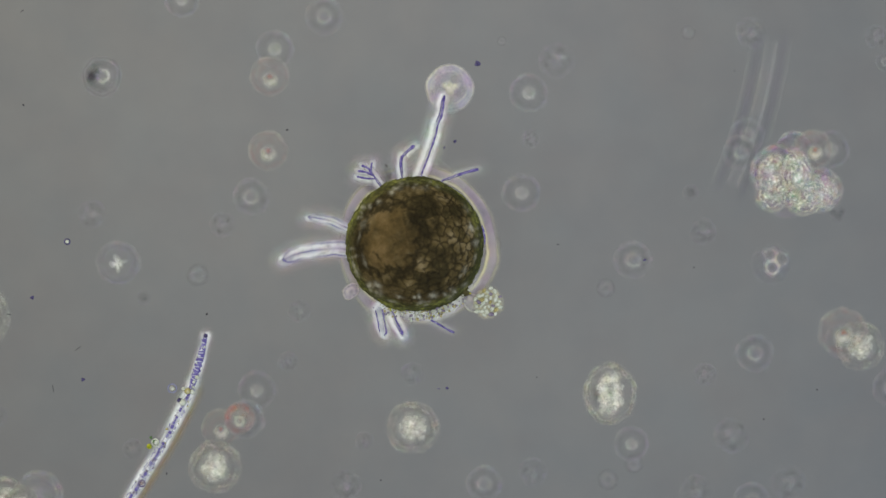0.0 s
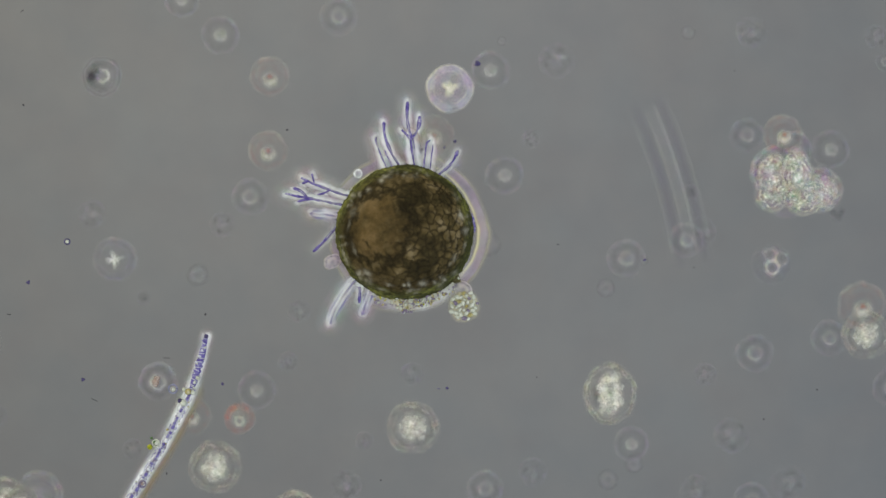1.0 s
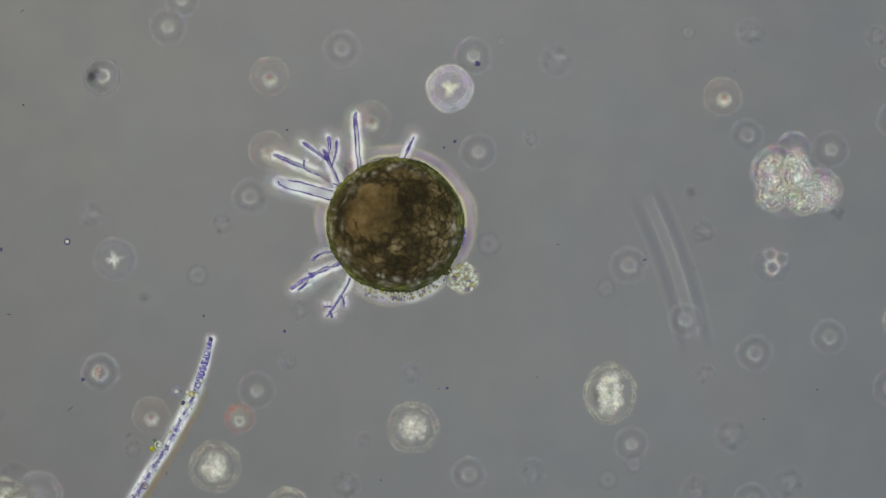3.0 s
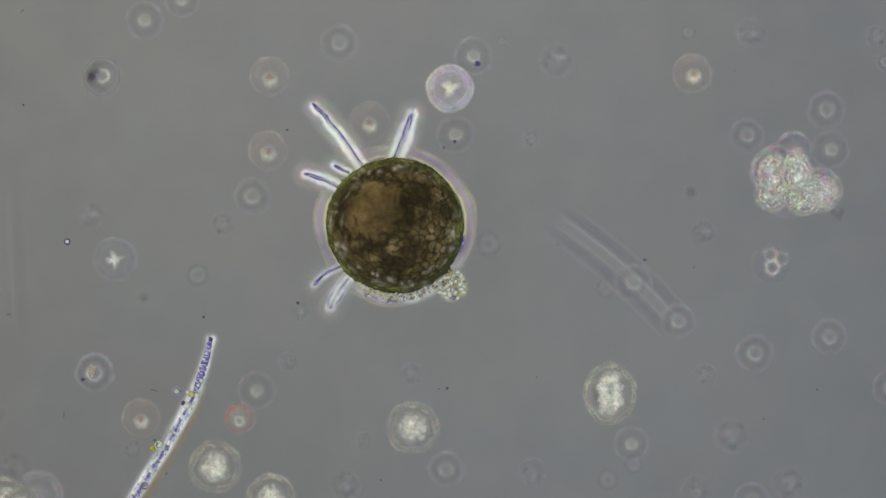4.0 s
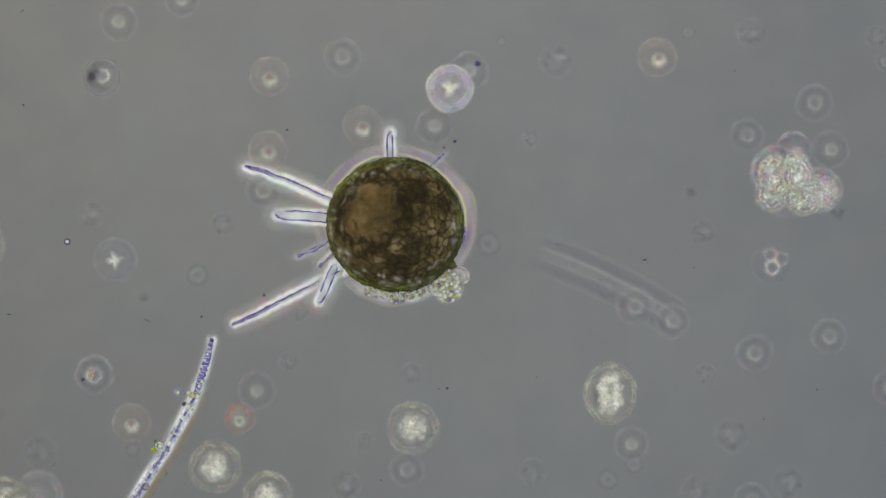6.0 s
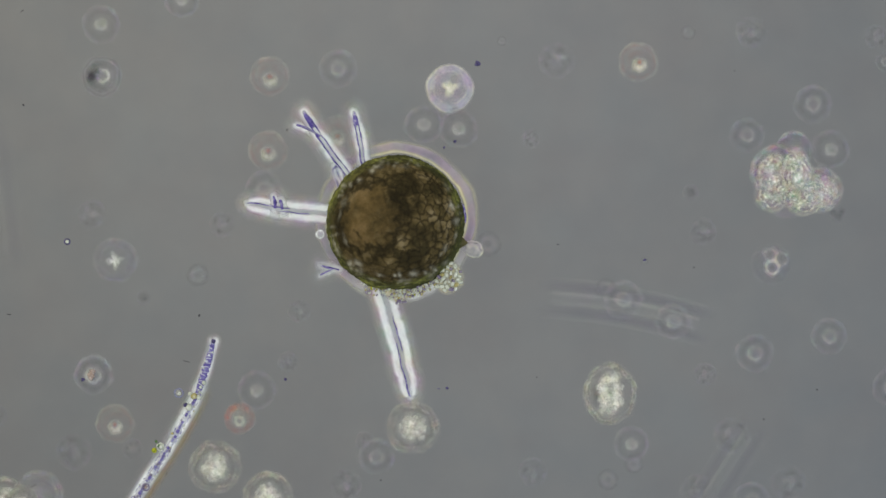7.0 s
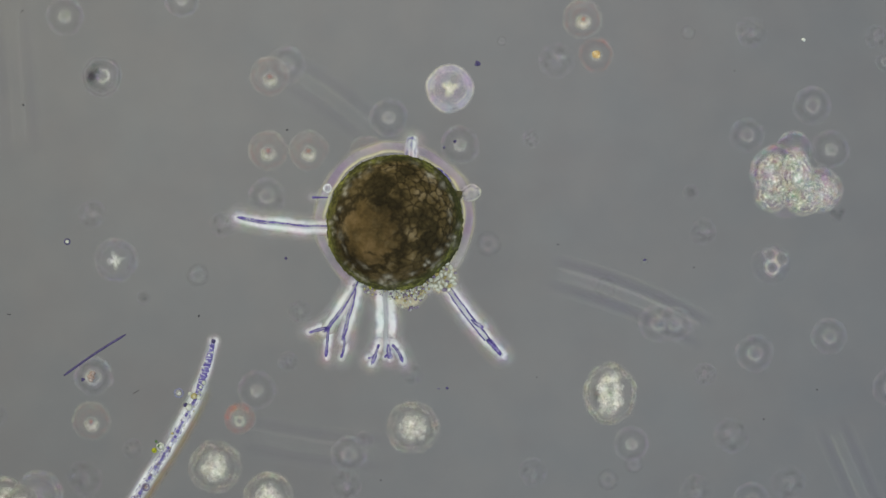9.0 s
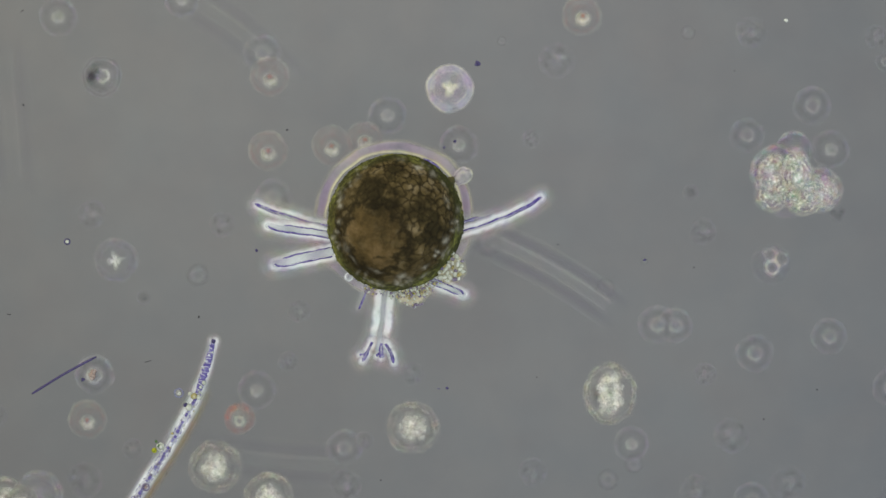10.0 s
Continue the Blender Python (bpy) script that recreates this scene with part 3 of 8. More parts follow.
    if look_ == "rod":
        rod(full, w * 0.8, w)
        if w > 0.0021:
            rod(aside(full, -w * 0.15, 0.08, 0.45 + 0.3 * rnd.random()), w * 0.35, w * 0.3, w * 0.75, inner())
        slime(full, w + 0.0015, 0.010, 0.84 * glow_, 0.27)
    elif look_ == "blade":
        lean = w * 0.22 * rnd.choice((1, -1))
        slime(full, w * 0.8, 0.009, 1.08 * glow_, 0.28, 0.26)
        rod(aside(full, lean, 0.02, 1.0), 0.0011, 0.0019)
        rod(aside(full, -lean * 1.4, 0.45 + 0.3 * rnd.random(), 1.0), 0.0006, 0.0010)
        soft.ribbon(aside(full, 0.0, 0.0, 1.0), w * 0.6, lambda d, s: (0.55 * bell(d, -lean * 0.4, w * 0.30) * (0.55 + 0.45 * s), 0.62), -0.003)
        if not branches:
            tip = full[-max(3, int(n * 0.08)):]
            rod(tip, 0.0012, max(0.0022, w * 0.22))
    elif look_ in ("twin", "spear", "trident"):
        cut = {"twin": 1.0, "spear": 0.60, "trident": 0.72}[look_]
        stem = full[: int(n * cut) + 1]
        for sgn in (1, -1):
            slime(aside(stem, sgn * w * 0.84, 0, 1, look_ == "twin"), w * 0.30, 0.0065, 1.08 * glow_, 0.3)
        soft.ribbon(stem, w * 0.5, lambda d, s: (0.45 * (1 - ease(w * 0.2, w * 0.5, abs(d))), 0.80), -0.004)
        if look_ == "twin":
            rod(aside(stem, w * 0.30, 0.25, 0.6), 0.0007, 0.0010)
            rod(aside(stem, -w * 0.25, 0.5, 1.0), 0.0008, 0.0012)
        if look_ == "spear":
            rod(full[len(stem) - 4:], 0.0042, 0.0018)
            slime(full[len(stem) - 4:], 0.006, 0.010, 0.85)
            for s, turn in ((0.58, 118), (0.60, -38), (0.69, -140)):
                prong(spine(s), turn, 0.016, 0.0040)
        if look_ == "trident":
            for off, turn, reach in ((0.9, 30, 0.26), (0.4, 8, 0.20), (-0.9, -20, 0.24)):
                p = stem[-2] + Vector((-0.006, w * off, 0))
                reach *= L * rnd.uniform(0.85, 1.1)
                prong(p, turn, reach, 0.0026 + 0.0012 * rnd.random())
                if rnd.random() < 0.6:
                    a = math.radians(turn)
                    prong(p + reach * 0.6 * Vector((math.cos(a), math.sin(a), 0)), turn + rnd.choice((50, -55)), 0.012, 0.0020)
    elif look_ == "hollow":
        rod(aside(full, w, 0.0, 1.0), 0.0011, 0.0016)
        rod(aside(full, -w, 0.0, 0.75 + 0.25 * rnd.random()), 0.0008, 0.0012)
        if w < 0.0048:
            rod(full[int(n * 0.78):], w * 0.5, w * 0.75)
        soft.ribbon(full, w * 1.25, lambda d, s: (0.50 * (1 - ease(w * 0.5, w * 1.2, abs(d))), 0.80 + 0.15 * math.sin(s * 9 + seed)), -0.003)
        slime(full, w + 0.0025, 0.010, 0.95 * glow_, 0.28)
    elif look_ == "pale":
        slime(full, w * 0.7, 0.010, 0.78 * glow_, 0.25, 0.35)
        for off, k, tone in ((0.85, 0.62, 0.30), (-0.85, 0.48, 0.34), (0.0, 0.55, 0.42)):
            soft.ribbon(aside(full, w * off), 0.005, lambda d, s, k=k, tone=tone: (k * bell(d, 0, 0.0019) * (0.75 + 0.45 * math.sin(s * 7 + off * 4 + seed)), tone), 0.001)
    for s, turn, reach, r in branches:
        prong(spine(s), turn, reach / 1000, r / 1000)
    name = {"rod": "stiff violet bristle", "blade": "bright bristle with a violet line", "hollow": "hollow bristle with violet edges",
            "pale": "pale lilac bristle out of the plane"}.get(look_, "bright double-barred bristle with dark twigs")
    if look_ == "pale" and not edges.v:
        ob = part("cirrus", soft.mesh("cirrus", gel_violet), protist, name)
    else:
        ob = part("cirrus", edges.mesh("cirrus", violet), protist, name)
        if soft.v:
            part("membrane", soft.mesh("membrane", gel_violet), ob, "lilac translucent membrane")
    for h in piths:
        part("pith", h.mesh("pith", hollow), ob, "grey translucent pith")
    for h in halo_heaps:
        part("slime_halo", h.mesh("slime_halo", gel_halo_white), ob, "white optical halo built as a jelly strip")
    cirri.append(ob)


protist, protist_body, clump, vesicle, slime_coat, nub, loose_heap, bud = organism()
cirri = []
cirrus("blade", 180, 9, -3, 1.0)
cirrus("rod", 45, 2.6, 2, 1.0, ((0.92, -48, 32, 2.6),))
cirrus("rod", 39, 2.2, 0, 0.8, ((0.45, 48, 34, 1.8), (0.6, 38, 30, 1.8), (0.95, 30, 16, 1.8), (0.8, -40, 18, 1.8),))
cirrus("rod", 69, 2.6, 2, 0.25)
cirrus("pale", 69, 7, -4, 1.0)
cirrus("pale", 114, 13, -8, 1.0)
cirrus("hollow", 51, 6, 0, 1.0)
cirrus("blade", 50, 8, 0, 1.0)
cirrus("rod", 52, 1.8, 0, 0.2)
cirrus("rod", 190, 2.4, 3, 0.5, ((0.78, 28, 16, 2), (0.8, -30, 14, 2),))
cirrus("rod", 90, 2.7, -3, 0.9)
cirrus("rod", 60, 2.6, 5, 0.35, ((0.15, -68, 24, 2.2),))
cirrus("rod", 98, 3.2, 2, 0.8, ((0.72, -22, 14, 2.2),))
cirrus("twin", 164, 13, 2, 1.0)
cirrus("blade", 164, 8, 5, 1.0)
cirrus("hollow", 39, 5, 0, 1.0)
cirrus("rod", 64, 3, 3, 0.3)
cirrus("hollow", 28, 5, 0, 1.0)
cirrus("rod", 95, 2.2, 2, 0.9, ((0.42, 40, 24, 1.6), (0.72, -55, 20, 1.6), (0.85, 40, 12, 1.6),))
cirrus("rod", 104, 2.2, 0, 0.8, ((0.62, -24, 30, 2.4), (0.4, 14, 40, 1.5),))
cirrus("pale", 46, 7, 0, 1.0)
cirrus("pale", 90, 8, -6, 1.0)
cirrus("rod", 30, 2.6, 0, 1.0)
cirrus("pale", 48, 7, 0, 1.0)
cirrus("hollow", 65, 5, 0, 1.0)
cirrus("rod", 81, 2.4, 6, 0.9)
cirrus("blade", 61, 10, 0, 1.0, ((0.9, -2, 66, 2.8), (0.9, -28, 42, 2.6), (0.85, 36, 26, 2.2),))
cirrus("rod", 57, 2.4, -4, 0.5)
cirrus("blade", 121, 8, -2, 1.0)
cirrus("hollow", 102, 8, 0, 1.0)
cirrus("blade", 97, 9, -2, 1.0, ((0.45, -62, 42, 2.4), (0.62, -30, 20, 2.2),))
cirrus("blade", 55, 11, 0, 1.0, ((0.85, -4, 52, 2.6), (0.4, 38, 40, 2.2), (0.45, 22, 52, 2.2), (0.7, -40, 26, 2.0),))
cirrus("rod", 41, 1.6, 0, 0.15)
cirrus("hollow", 156, 4, 3, 1.0)
cirrus("rod", 34, 3.6, 0, 1.0)
cirrus("hollow", 54, 5, 0, 1.0)
cirrus("rod", 108, 2.0, 3, 0.7, ((0.3, -22, 40, 1.8), (0.5, 24, 32, 1.8),))
cirrus("blade", 122, 8, -3, 1.0, ((0.62, 42, 38, 2.4),))
cirrus("hollow", 111, 6, 0, 1.0)
cirrus("rod", 56, 2.8, 0, 1.0)
cirrus("pale", 72, 10, -5, 1.0)
cirrus("rod", 54, 2.4, 0, 1.0)
cirrus("rod", 69, 2.8, 0, 1.0)
cirrus("blade", 73, 8, -3, 1.0)
cirrus("rod", 36, 1.8, 0, 0.2)
cirrus("blade", 159, 9, -2, 1.0, ((0.55, -60, 14, 1.8),))
cirrus("rod", 47, 2.4, 0, 1.0)
cirrus("rod", 34, 2.4, 0, 1.0)
cirrus("rod", 119, 3.8, -3, 1.0, ((0.5, -30, 12, 3), (0.6, 18, 36, 1.8),))
cirrus("rod", 113, 3.2, -2, 1.0)
cirrus("hollow", 124, 3, 2, 1.0)
cirrus("blade", 89, 13, 0, 1.0)
cirrus("pale", 60, 10, -3, 1.0)
cirrus("twin", 106, 15, 0, 1.0, ((0.85, 14, 20, 2.2), (0.8, -40, 26, 2.2),))
cirrus("blade", 105, 14, 0, 1.0)
cirrus("hollow", 72, 6, 0, 1.0)
cirrus("rod", 161, 3.2, -2, 0.6)
cirrus("blade", 84, 11, -3, 1.0, ((0.85, 34, 26, 2.6), (0.85, -6, 30, 2.6), (0.85, -40, 24, 2.4),))
cirrus("blade", 80, 7, 0, 1.0, ((0.42, -75, 30, 2.2),))
cirrus("blade", 188, 11, -9, 1.0)
cirrus("pale", 80, 7, 18, 1.0)
cirrus("blade", 86, 6, -8, 1.0)
cirrus("rod", 41, 2.8, 0, 1.0)
cirrus("pale", 76, 10, 5, 1.0)
cirrus("blade", 264, 8, 0, 1.0)
cirrus("twin", 148, 12, 3, 1.0, ((0.66, -75, 22, 2.8), (0.57, -70, 18, 2.8),))
cirrus("hollow", 136, 4, 2, 1.0, ((0.62, 28, 46, 2.4),))
cirrus("hollow", 97, 3.4, 0, 1.0)
cirrus("pale", 35, 9, 0, 1.0)
cirrus("rod", 35, 1.8, 0, 0.5, ((0.3, 40, 26, 1.6),))
cirrus("twin", 195, 13, 3, 1.0)
cirrus("twin", 124, 11, 0, 1.0, ((0.75, -10, 50, 3.0), (0.85, 20, 28, 2.4),))
cirrus("rod", 46, 3.2, 0, 0.9, ((0.1, 18, 22, 2),))
cirrus("hollow", 318, 4.2, 0, 1.0)
cirrus("rod", 131, 2.8, 2, 0.6)
cirrus("pale", 125, 10, 10, 1.0)
cirrus("pale", 110, 8, -4, 1.0)
cirrus("spear", 319, 11, 0, 1.0)
cirrus("hollow", 73, 3, 0, 0.5)
cirrus("rod", 67, 1.0, 0, 0.15)
cirrus("pale", 118, 7, 3, 1.0)
cirrus("blade", 185, 7, -3, 1.0, ((0.12, 30, 84, 2.6), (0.2, 22, 78, 2.4),))
cirrus("rod", 51, 1.0, 0, 0.15, ((0.3, -30, 34, 0.9),))
cirrus("blade", 107, 8, 4, 1.0, ((0.9, -42, 36, 2.6), (0.9, 28, 52, 2.6),))
cirrus("blade", 100, 8, 3, 1.0, ((0.92, 6, 40, 2.6),))
cirrus("trident", 151, 13, 0, 1.0)
cirrus("hollow", 163, 4.5, -3, 1.0, ((0.5, 20, 26, 2.6),))
cirrus("rod", 28, 1.8, 0, 0.2)
cirrus("blade", 68, 8, 0, 1.0, ((0.5, -36, 50, 2.4), (0.8, -28, 36, 3.0), (0.7, 30, 56, 2.8),))
cirrus("twin", 111, 13, 0, 1.0, ((0.88, -15, 72, 3.4), (0.92, -4, 38, 3.0), (0.82, 24, 56, 3.4), (0.95, 44, 30, 2.0),))
cirrus("pale", 40, 7, 0, 1.0)
cirrus("blade", 158, 7, -7, 1.0)


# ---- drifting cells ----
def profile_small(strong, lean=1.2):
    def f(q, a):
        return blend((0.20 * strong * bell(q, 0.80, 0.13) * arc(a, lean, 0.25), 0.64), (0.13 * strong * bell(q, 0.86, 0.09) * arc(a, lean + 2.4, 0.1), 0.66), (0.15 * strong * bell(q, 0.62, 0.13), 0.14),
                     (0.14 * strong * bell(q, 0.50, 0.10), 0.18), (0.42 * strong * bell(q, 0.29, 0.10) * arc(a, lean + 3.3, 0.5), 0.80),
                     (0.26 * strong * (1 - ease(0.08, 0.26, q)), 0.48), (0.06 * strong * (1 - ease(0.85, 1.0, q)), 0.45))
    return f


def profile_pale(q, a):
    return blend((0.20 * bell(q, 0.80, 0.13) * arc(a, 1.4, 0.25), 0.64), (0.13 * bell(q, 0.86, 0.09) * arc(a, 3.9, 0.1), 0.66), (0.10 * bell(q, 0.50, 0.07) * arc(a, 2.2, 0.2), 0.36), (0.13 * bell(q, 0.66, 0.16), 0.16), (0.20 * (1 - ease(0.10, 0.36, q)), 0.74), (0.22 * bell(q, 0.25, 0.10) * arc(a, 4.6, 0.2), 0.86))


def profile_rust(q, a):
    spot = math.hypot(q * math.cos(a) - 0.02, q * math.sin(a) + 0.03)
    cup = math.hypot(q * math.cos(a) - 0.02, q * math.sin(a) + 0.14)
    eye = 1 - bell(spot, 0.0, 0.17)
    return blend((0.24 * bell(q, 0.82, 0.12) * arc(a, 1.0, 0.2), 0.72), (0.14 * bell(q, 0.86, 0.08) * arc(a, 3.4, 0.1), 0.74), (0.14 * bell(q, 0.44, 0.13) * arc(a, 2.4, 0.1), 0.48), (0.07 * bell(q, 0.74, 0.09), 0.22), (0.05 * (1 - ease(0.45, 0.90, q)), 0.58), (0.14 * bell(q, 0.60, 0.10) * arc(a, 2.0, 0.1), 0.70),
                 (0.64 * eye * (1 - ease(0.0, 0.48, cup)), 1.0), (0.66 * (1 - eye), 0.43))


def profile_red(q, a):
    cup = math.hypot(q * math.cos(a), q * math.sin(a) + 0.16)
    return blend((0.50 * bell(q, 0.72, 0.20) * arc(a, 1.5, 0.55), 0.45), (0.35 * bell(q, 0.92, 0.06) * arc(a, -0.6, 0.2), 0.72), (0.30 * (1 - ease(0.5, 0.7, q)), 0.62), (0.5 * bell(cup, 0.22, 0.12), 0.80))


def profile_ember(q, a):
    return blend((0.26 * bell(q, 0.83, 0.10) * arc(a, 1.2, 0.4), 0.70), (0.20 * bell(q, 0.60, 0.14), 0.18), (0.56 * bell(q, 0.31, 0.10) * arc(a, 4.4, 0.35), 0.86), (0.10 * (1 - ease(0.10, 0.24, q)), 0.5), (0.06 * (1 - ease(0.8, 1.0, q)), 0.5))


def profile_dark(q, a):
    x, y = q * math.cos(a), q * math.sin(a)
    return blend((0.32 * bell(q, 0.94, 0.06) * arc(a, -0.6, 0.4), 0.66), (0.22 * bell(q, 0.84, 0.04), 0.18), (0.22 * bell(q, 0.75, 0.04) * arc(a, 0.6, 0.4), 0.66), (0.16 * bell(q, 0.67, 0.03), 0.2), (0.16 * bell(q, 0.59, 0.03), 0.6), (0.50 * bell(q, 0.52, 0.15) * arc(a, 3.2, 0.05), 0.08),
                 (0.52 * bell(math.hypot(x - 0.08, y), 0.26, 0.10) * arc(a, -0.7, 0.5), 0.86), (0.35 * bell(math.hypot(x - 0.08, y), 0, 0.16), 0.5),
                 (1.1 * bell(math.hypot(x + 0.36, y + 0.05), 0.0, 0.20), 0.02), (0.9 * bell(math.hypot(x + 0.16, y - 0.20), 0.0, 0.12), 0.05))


def profile_large(q, a):
    wave = 0.012 * math.sin(5 * a + 1) + 0.012 * math.sin(9 * a)
    frill = 0.5 + 0.5 * math.sin(38 * (q + wave) + 1.2 * math.sin(3 * a))
    return blend((0.22 * frill * bell(q, 0.74, 0.15), 0.70), (0.17 * (1 - frill) * bell(q, 0.74, 0.15), 0.32), (0.15 * bell(q + wave, 0.86, 0.09) * arc(a, 1.3, 0.2), 0.72),
                 (0.22 * bell(q + wave, 0.78, 0.08) * max(0.0, math.cos(a - 1.5)) ** 2, 0.40), (0.20 * bell(q, 0.62, 0.05), 0.25),
                 (0.66 * (1 - ease(0.10, 0.62, q + wave)), 0.88), (0.30 * bell(q, 0.0, 0.16), 0.72), (0.12 * (1 - ease(0.86, 1.0, q)), 0.56))


def profile_pair(q, a):
    x, y = q * math.cos(a), q * math.sin(a)
    block = (abs((x + 0.04 * math.sin(7 * y)) / 0.44) ** 3 + abs(y / 0.62) ** 3) ** (1 / 3)
    frill = 0.5 + 0.5 * math.sin(52 * q + 1.4 * math.sin(4 * a) + 0.9 * math.sin(9 * a + 1))
    return blend((0.24 * frill * bell(q, 0.78, 0.14), 0.70), (0.24 * (1 - frill) * bell(q, 0.78, 0.14), 0.30), (0.30 * bell(q, 0.96, 0.035) * arc(a, 1.6, 0.3), 0.68), (0.24 * bell(q, 0.88, 0.03), 0.62), (0.22 * bell(q, 0.79, 0.04), 0.66), (0.18 * bell(q, 0.84, 0.03), 0.22),
                 # The dark spot left of the block paints the shadow beside the core.
                 (0.74 * (1 - ease(0.60, 1.15, block)), 0.90), (0.6 * bell(math.hypot(x * 1.4, y - 0.1), 0, 0.14), 0.2), (0.4 * bell(math.hypot(x * 1.4, y + 0.45), 0, 0.12), 0.3), (0.5 * bell(math.hypot(x + 0.46, y * 0.5), 0, 0.10), 0.12), (0.14 * (1 - ease(0.86, 1.0, q)), 0.58))


def profile_mass(q, a):
    """A bright lobe: broken rings round a spotted middle."""
    x, y, k = q * math.cos(a), q * math.sin(a), made[0] * 2.7
    n = noise.noise(Vector((x * 2.6 + 4 + k, y * 2.6, k * 0.5)))
    fine = noise.noise(Vector((x * 5.5 + k, y * 5.5, 2.0))) + 0.6 * noise.noise(Vector((x * 11 + k, y * 11, 5.0)))
    b = q + 0.10 * n + 0.05 * fine
    frill = 0.5 + 0.5 * math.sin(26 * b + 1.5 * math.sin(2 * a + k))
    return blend((0.18 * bell(b, 0.84, 0.09) * arc(a, k, 0.1), 0.86), (0.20 * frill * bell(q, 0.58, 0.2), 0.92), (0.16 * (1 - frill) * bell(q, 0.58, 0.2), 0.34),
                 (0.64 * max(0.0, fine) * (1 - ease(0.45, 0.9, q)), 1.0), (0.46 * max(0.0, -fine) * (1 - ease(0.4, 0.8, q)), 0.38),
                 (max(0.0, 0.27 + 0.52 * n) * (1 - ease(0.05, 0.90, q)), 0.92), (0.08 * (1 - ease(0.80, 1.0, q)), 0.60))


def profile_shell(q, a):
    """A cell seen dim and lavender inside a pale yellowish edge."""
    x, y = q * math.cos(a), q * math.sin(a)
    return blend((0.24 * bell(q, 0.84, 0.08) * arc(a, 2.0, 0.25), 0.78), (0.27 * bell(q, 0.62, 0.16) * arc(a, 2.2, 0.35), 0.26), (0.14 * bell(q, 0.74, 0.05), 0.62),
                 (0.50 * bell(math.hypot(x - 0.1, y + 0.2), 0.0, 0.30), 0.84), (0.16 * (1 - ease(0.75, 0.95, q)), 0.44))


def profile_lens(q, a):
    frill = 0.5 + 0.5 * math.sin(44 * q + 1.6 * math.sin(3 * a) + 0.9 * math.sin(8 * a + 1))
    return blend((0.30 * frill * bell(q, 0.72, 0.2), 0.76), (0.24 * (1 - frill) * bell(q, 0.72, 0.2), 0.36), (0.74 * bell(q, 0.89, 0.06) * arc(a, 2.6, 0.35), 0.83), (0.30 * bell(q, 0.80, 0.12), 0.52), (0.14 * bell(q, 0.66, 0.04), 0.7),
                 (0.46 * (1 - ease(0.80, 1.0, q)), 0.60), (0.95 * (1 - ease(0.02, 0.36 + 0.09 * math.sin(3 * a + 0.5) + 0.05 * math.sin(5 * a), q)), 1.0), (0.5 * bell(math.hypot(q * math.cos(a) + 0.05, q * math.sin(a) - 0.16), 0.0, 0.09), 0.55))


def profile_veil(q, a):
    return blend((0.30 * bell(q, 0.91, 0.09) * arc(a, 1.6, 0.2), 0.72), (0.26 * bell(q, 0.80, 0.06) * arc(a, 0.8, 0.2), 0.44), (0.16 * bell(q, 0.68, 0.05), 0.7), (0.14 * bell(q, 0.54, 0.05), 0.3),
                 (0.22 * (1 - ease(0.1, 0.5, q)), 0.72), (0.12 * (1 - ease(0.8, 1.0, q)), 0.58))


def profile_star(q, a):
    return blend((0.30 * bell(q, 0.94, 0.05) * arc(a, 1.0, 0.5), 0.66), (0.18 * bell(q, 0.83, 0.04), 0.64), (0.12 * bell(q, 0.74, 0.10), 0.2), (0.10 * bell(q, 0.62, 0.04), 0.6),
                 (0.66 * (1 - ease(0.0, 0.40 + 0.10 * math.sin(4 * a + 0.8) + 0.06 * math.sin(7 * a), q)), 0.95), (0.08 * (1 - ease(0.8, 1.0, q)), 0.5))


def profile_faint(q, a):
    x, y, k = q * math.cos(a), q * math.sin(a), made[0] * 1.7
    n = noise.noise(Vector((x * 3.4 + k, y * 3.4, k)))
    return blend((0.12 * bell(q, 0.82, 0.12) * arc(a, 1.2 + k), 0.60), (0.10 * bell(q, 0.55, 0.2), 0.2), (0.15 * (1 - ease(0.15, 0.45, q)), 0.56),
                 (0.34 * max(0.0, n - 0.05) * (1 - ease(0.5, 0.9, q)), 0.64), (0.40 * max(0.0, -n - 0.08) * (1 - ease(0.5, 0.9, q)), 0.12))


def profile_dot(q, a):
    return blend((0.15 * bell(q, 0.75, 0.18), 0.2), (0.20 * bell(q, 0.42, 0.16), 0.62), (0.14 * (1 - ease(0.1, 0.35, q)), 0.28))


def profile_smudge(q, a):
    return blend((0.30 * bell(q, 0.15, 0.40), 0.06), (0.12 * bell(q, 0.8, 0.12), 0.58))


def profile_triple(q, a):
    x, y = q * math.cos(a), q * math.sin(a)
    layers = [(0.26 * bell(q, 0.94, 0.05) * arc(a, 2.6), 0.64), (0.18 * (1 - ease(0.75, 0.9, q)), 0.30)]
    for cx, cy, r, w in ((-0.02, -0.14, 0.28, 0.55), (0.40, 0.26, 0.28, 0.22), (-0.10, 0.44, 0.26, 0.22)):
        e = math.hypot(x - cx, y - cy)
        layers += [(w * bell(e, r, 0.10), 0.78), (0.35 * w * bell(e, 0.0, 0.14), 0.25)]
    return blend(*layers)


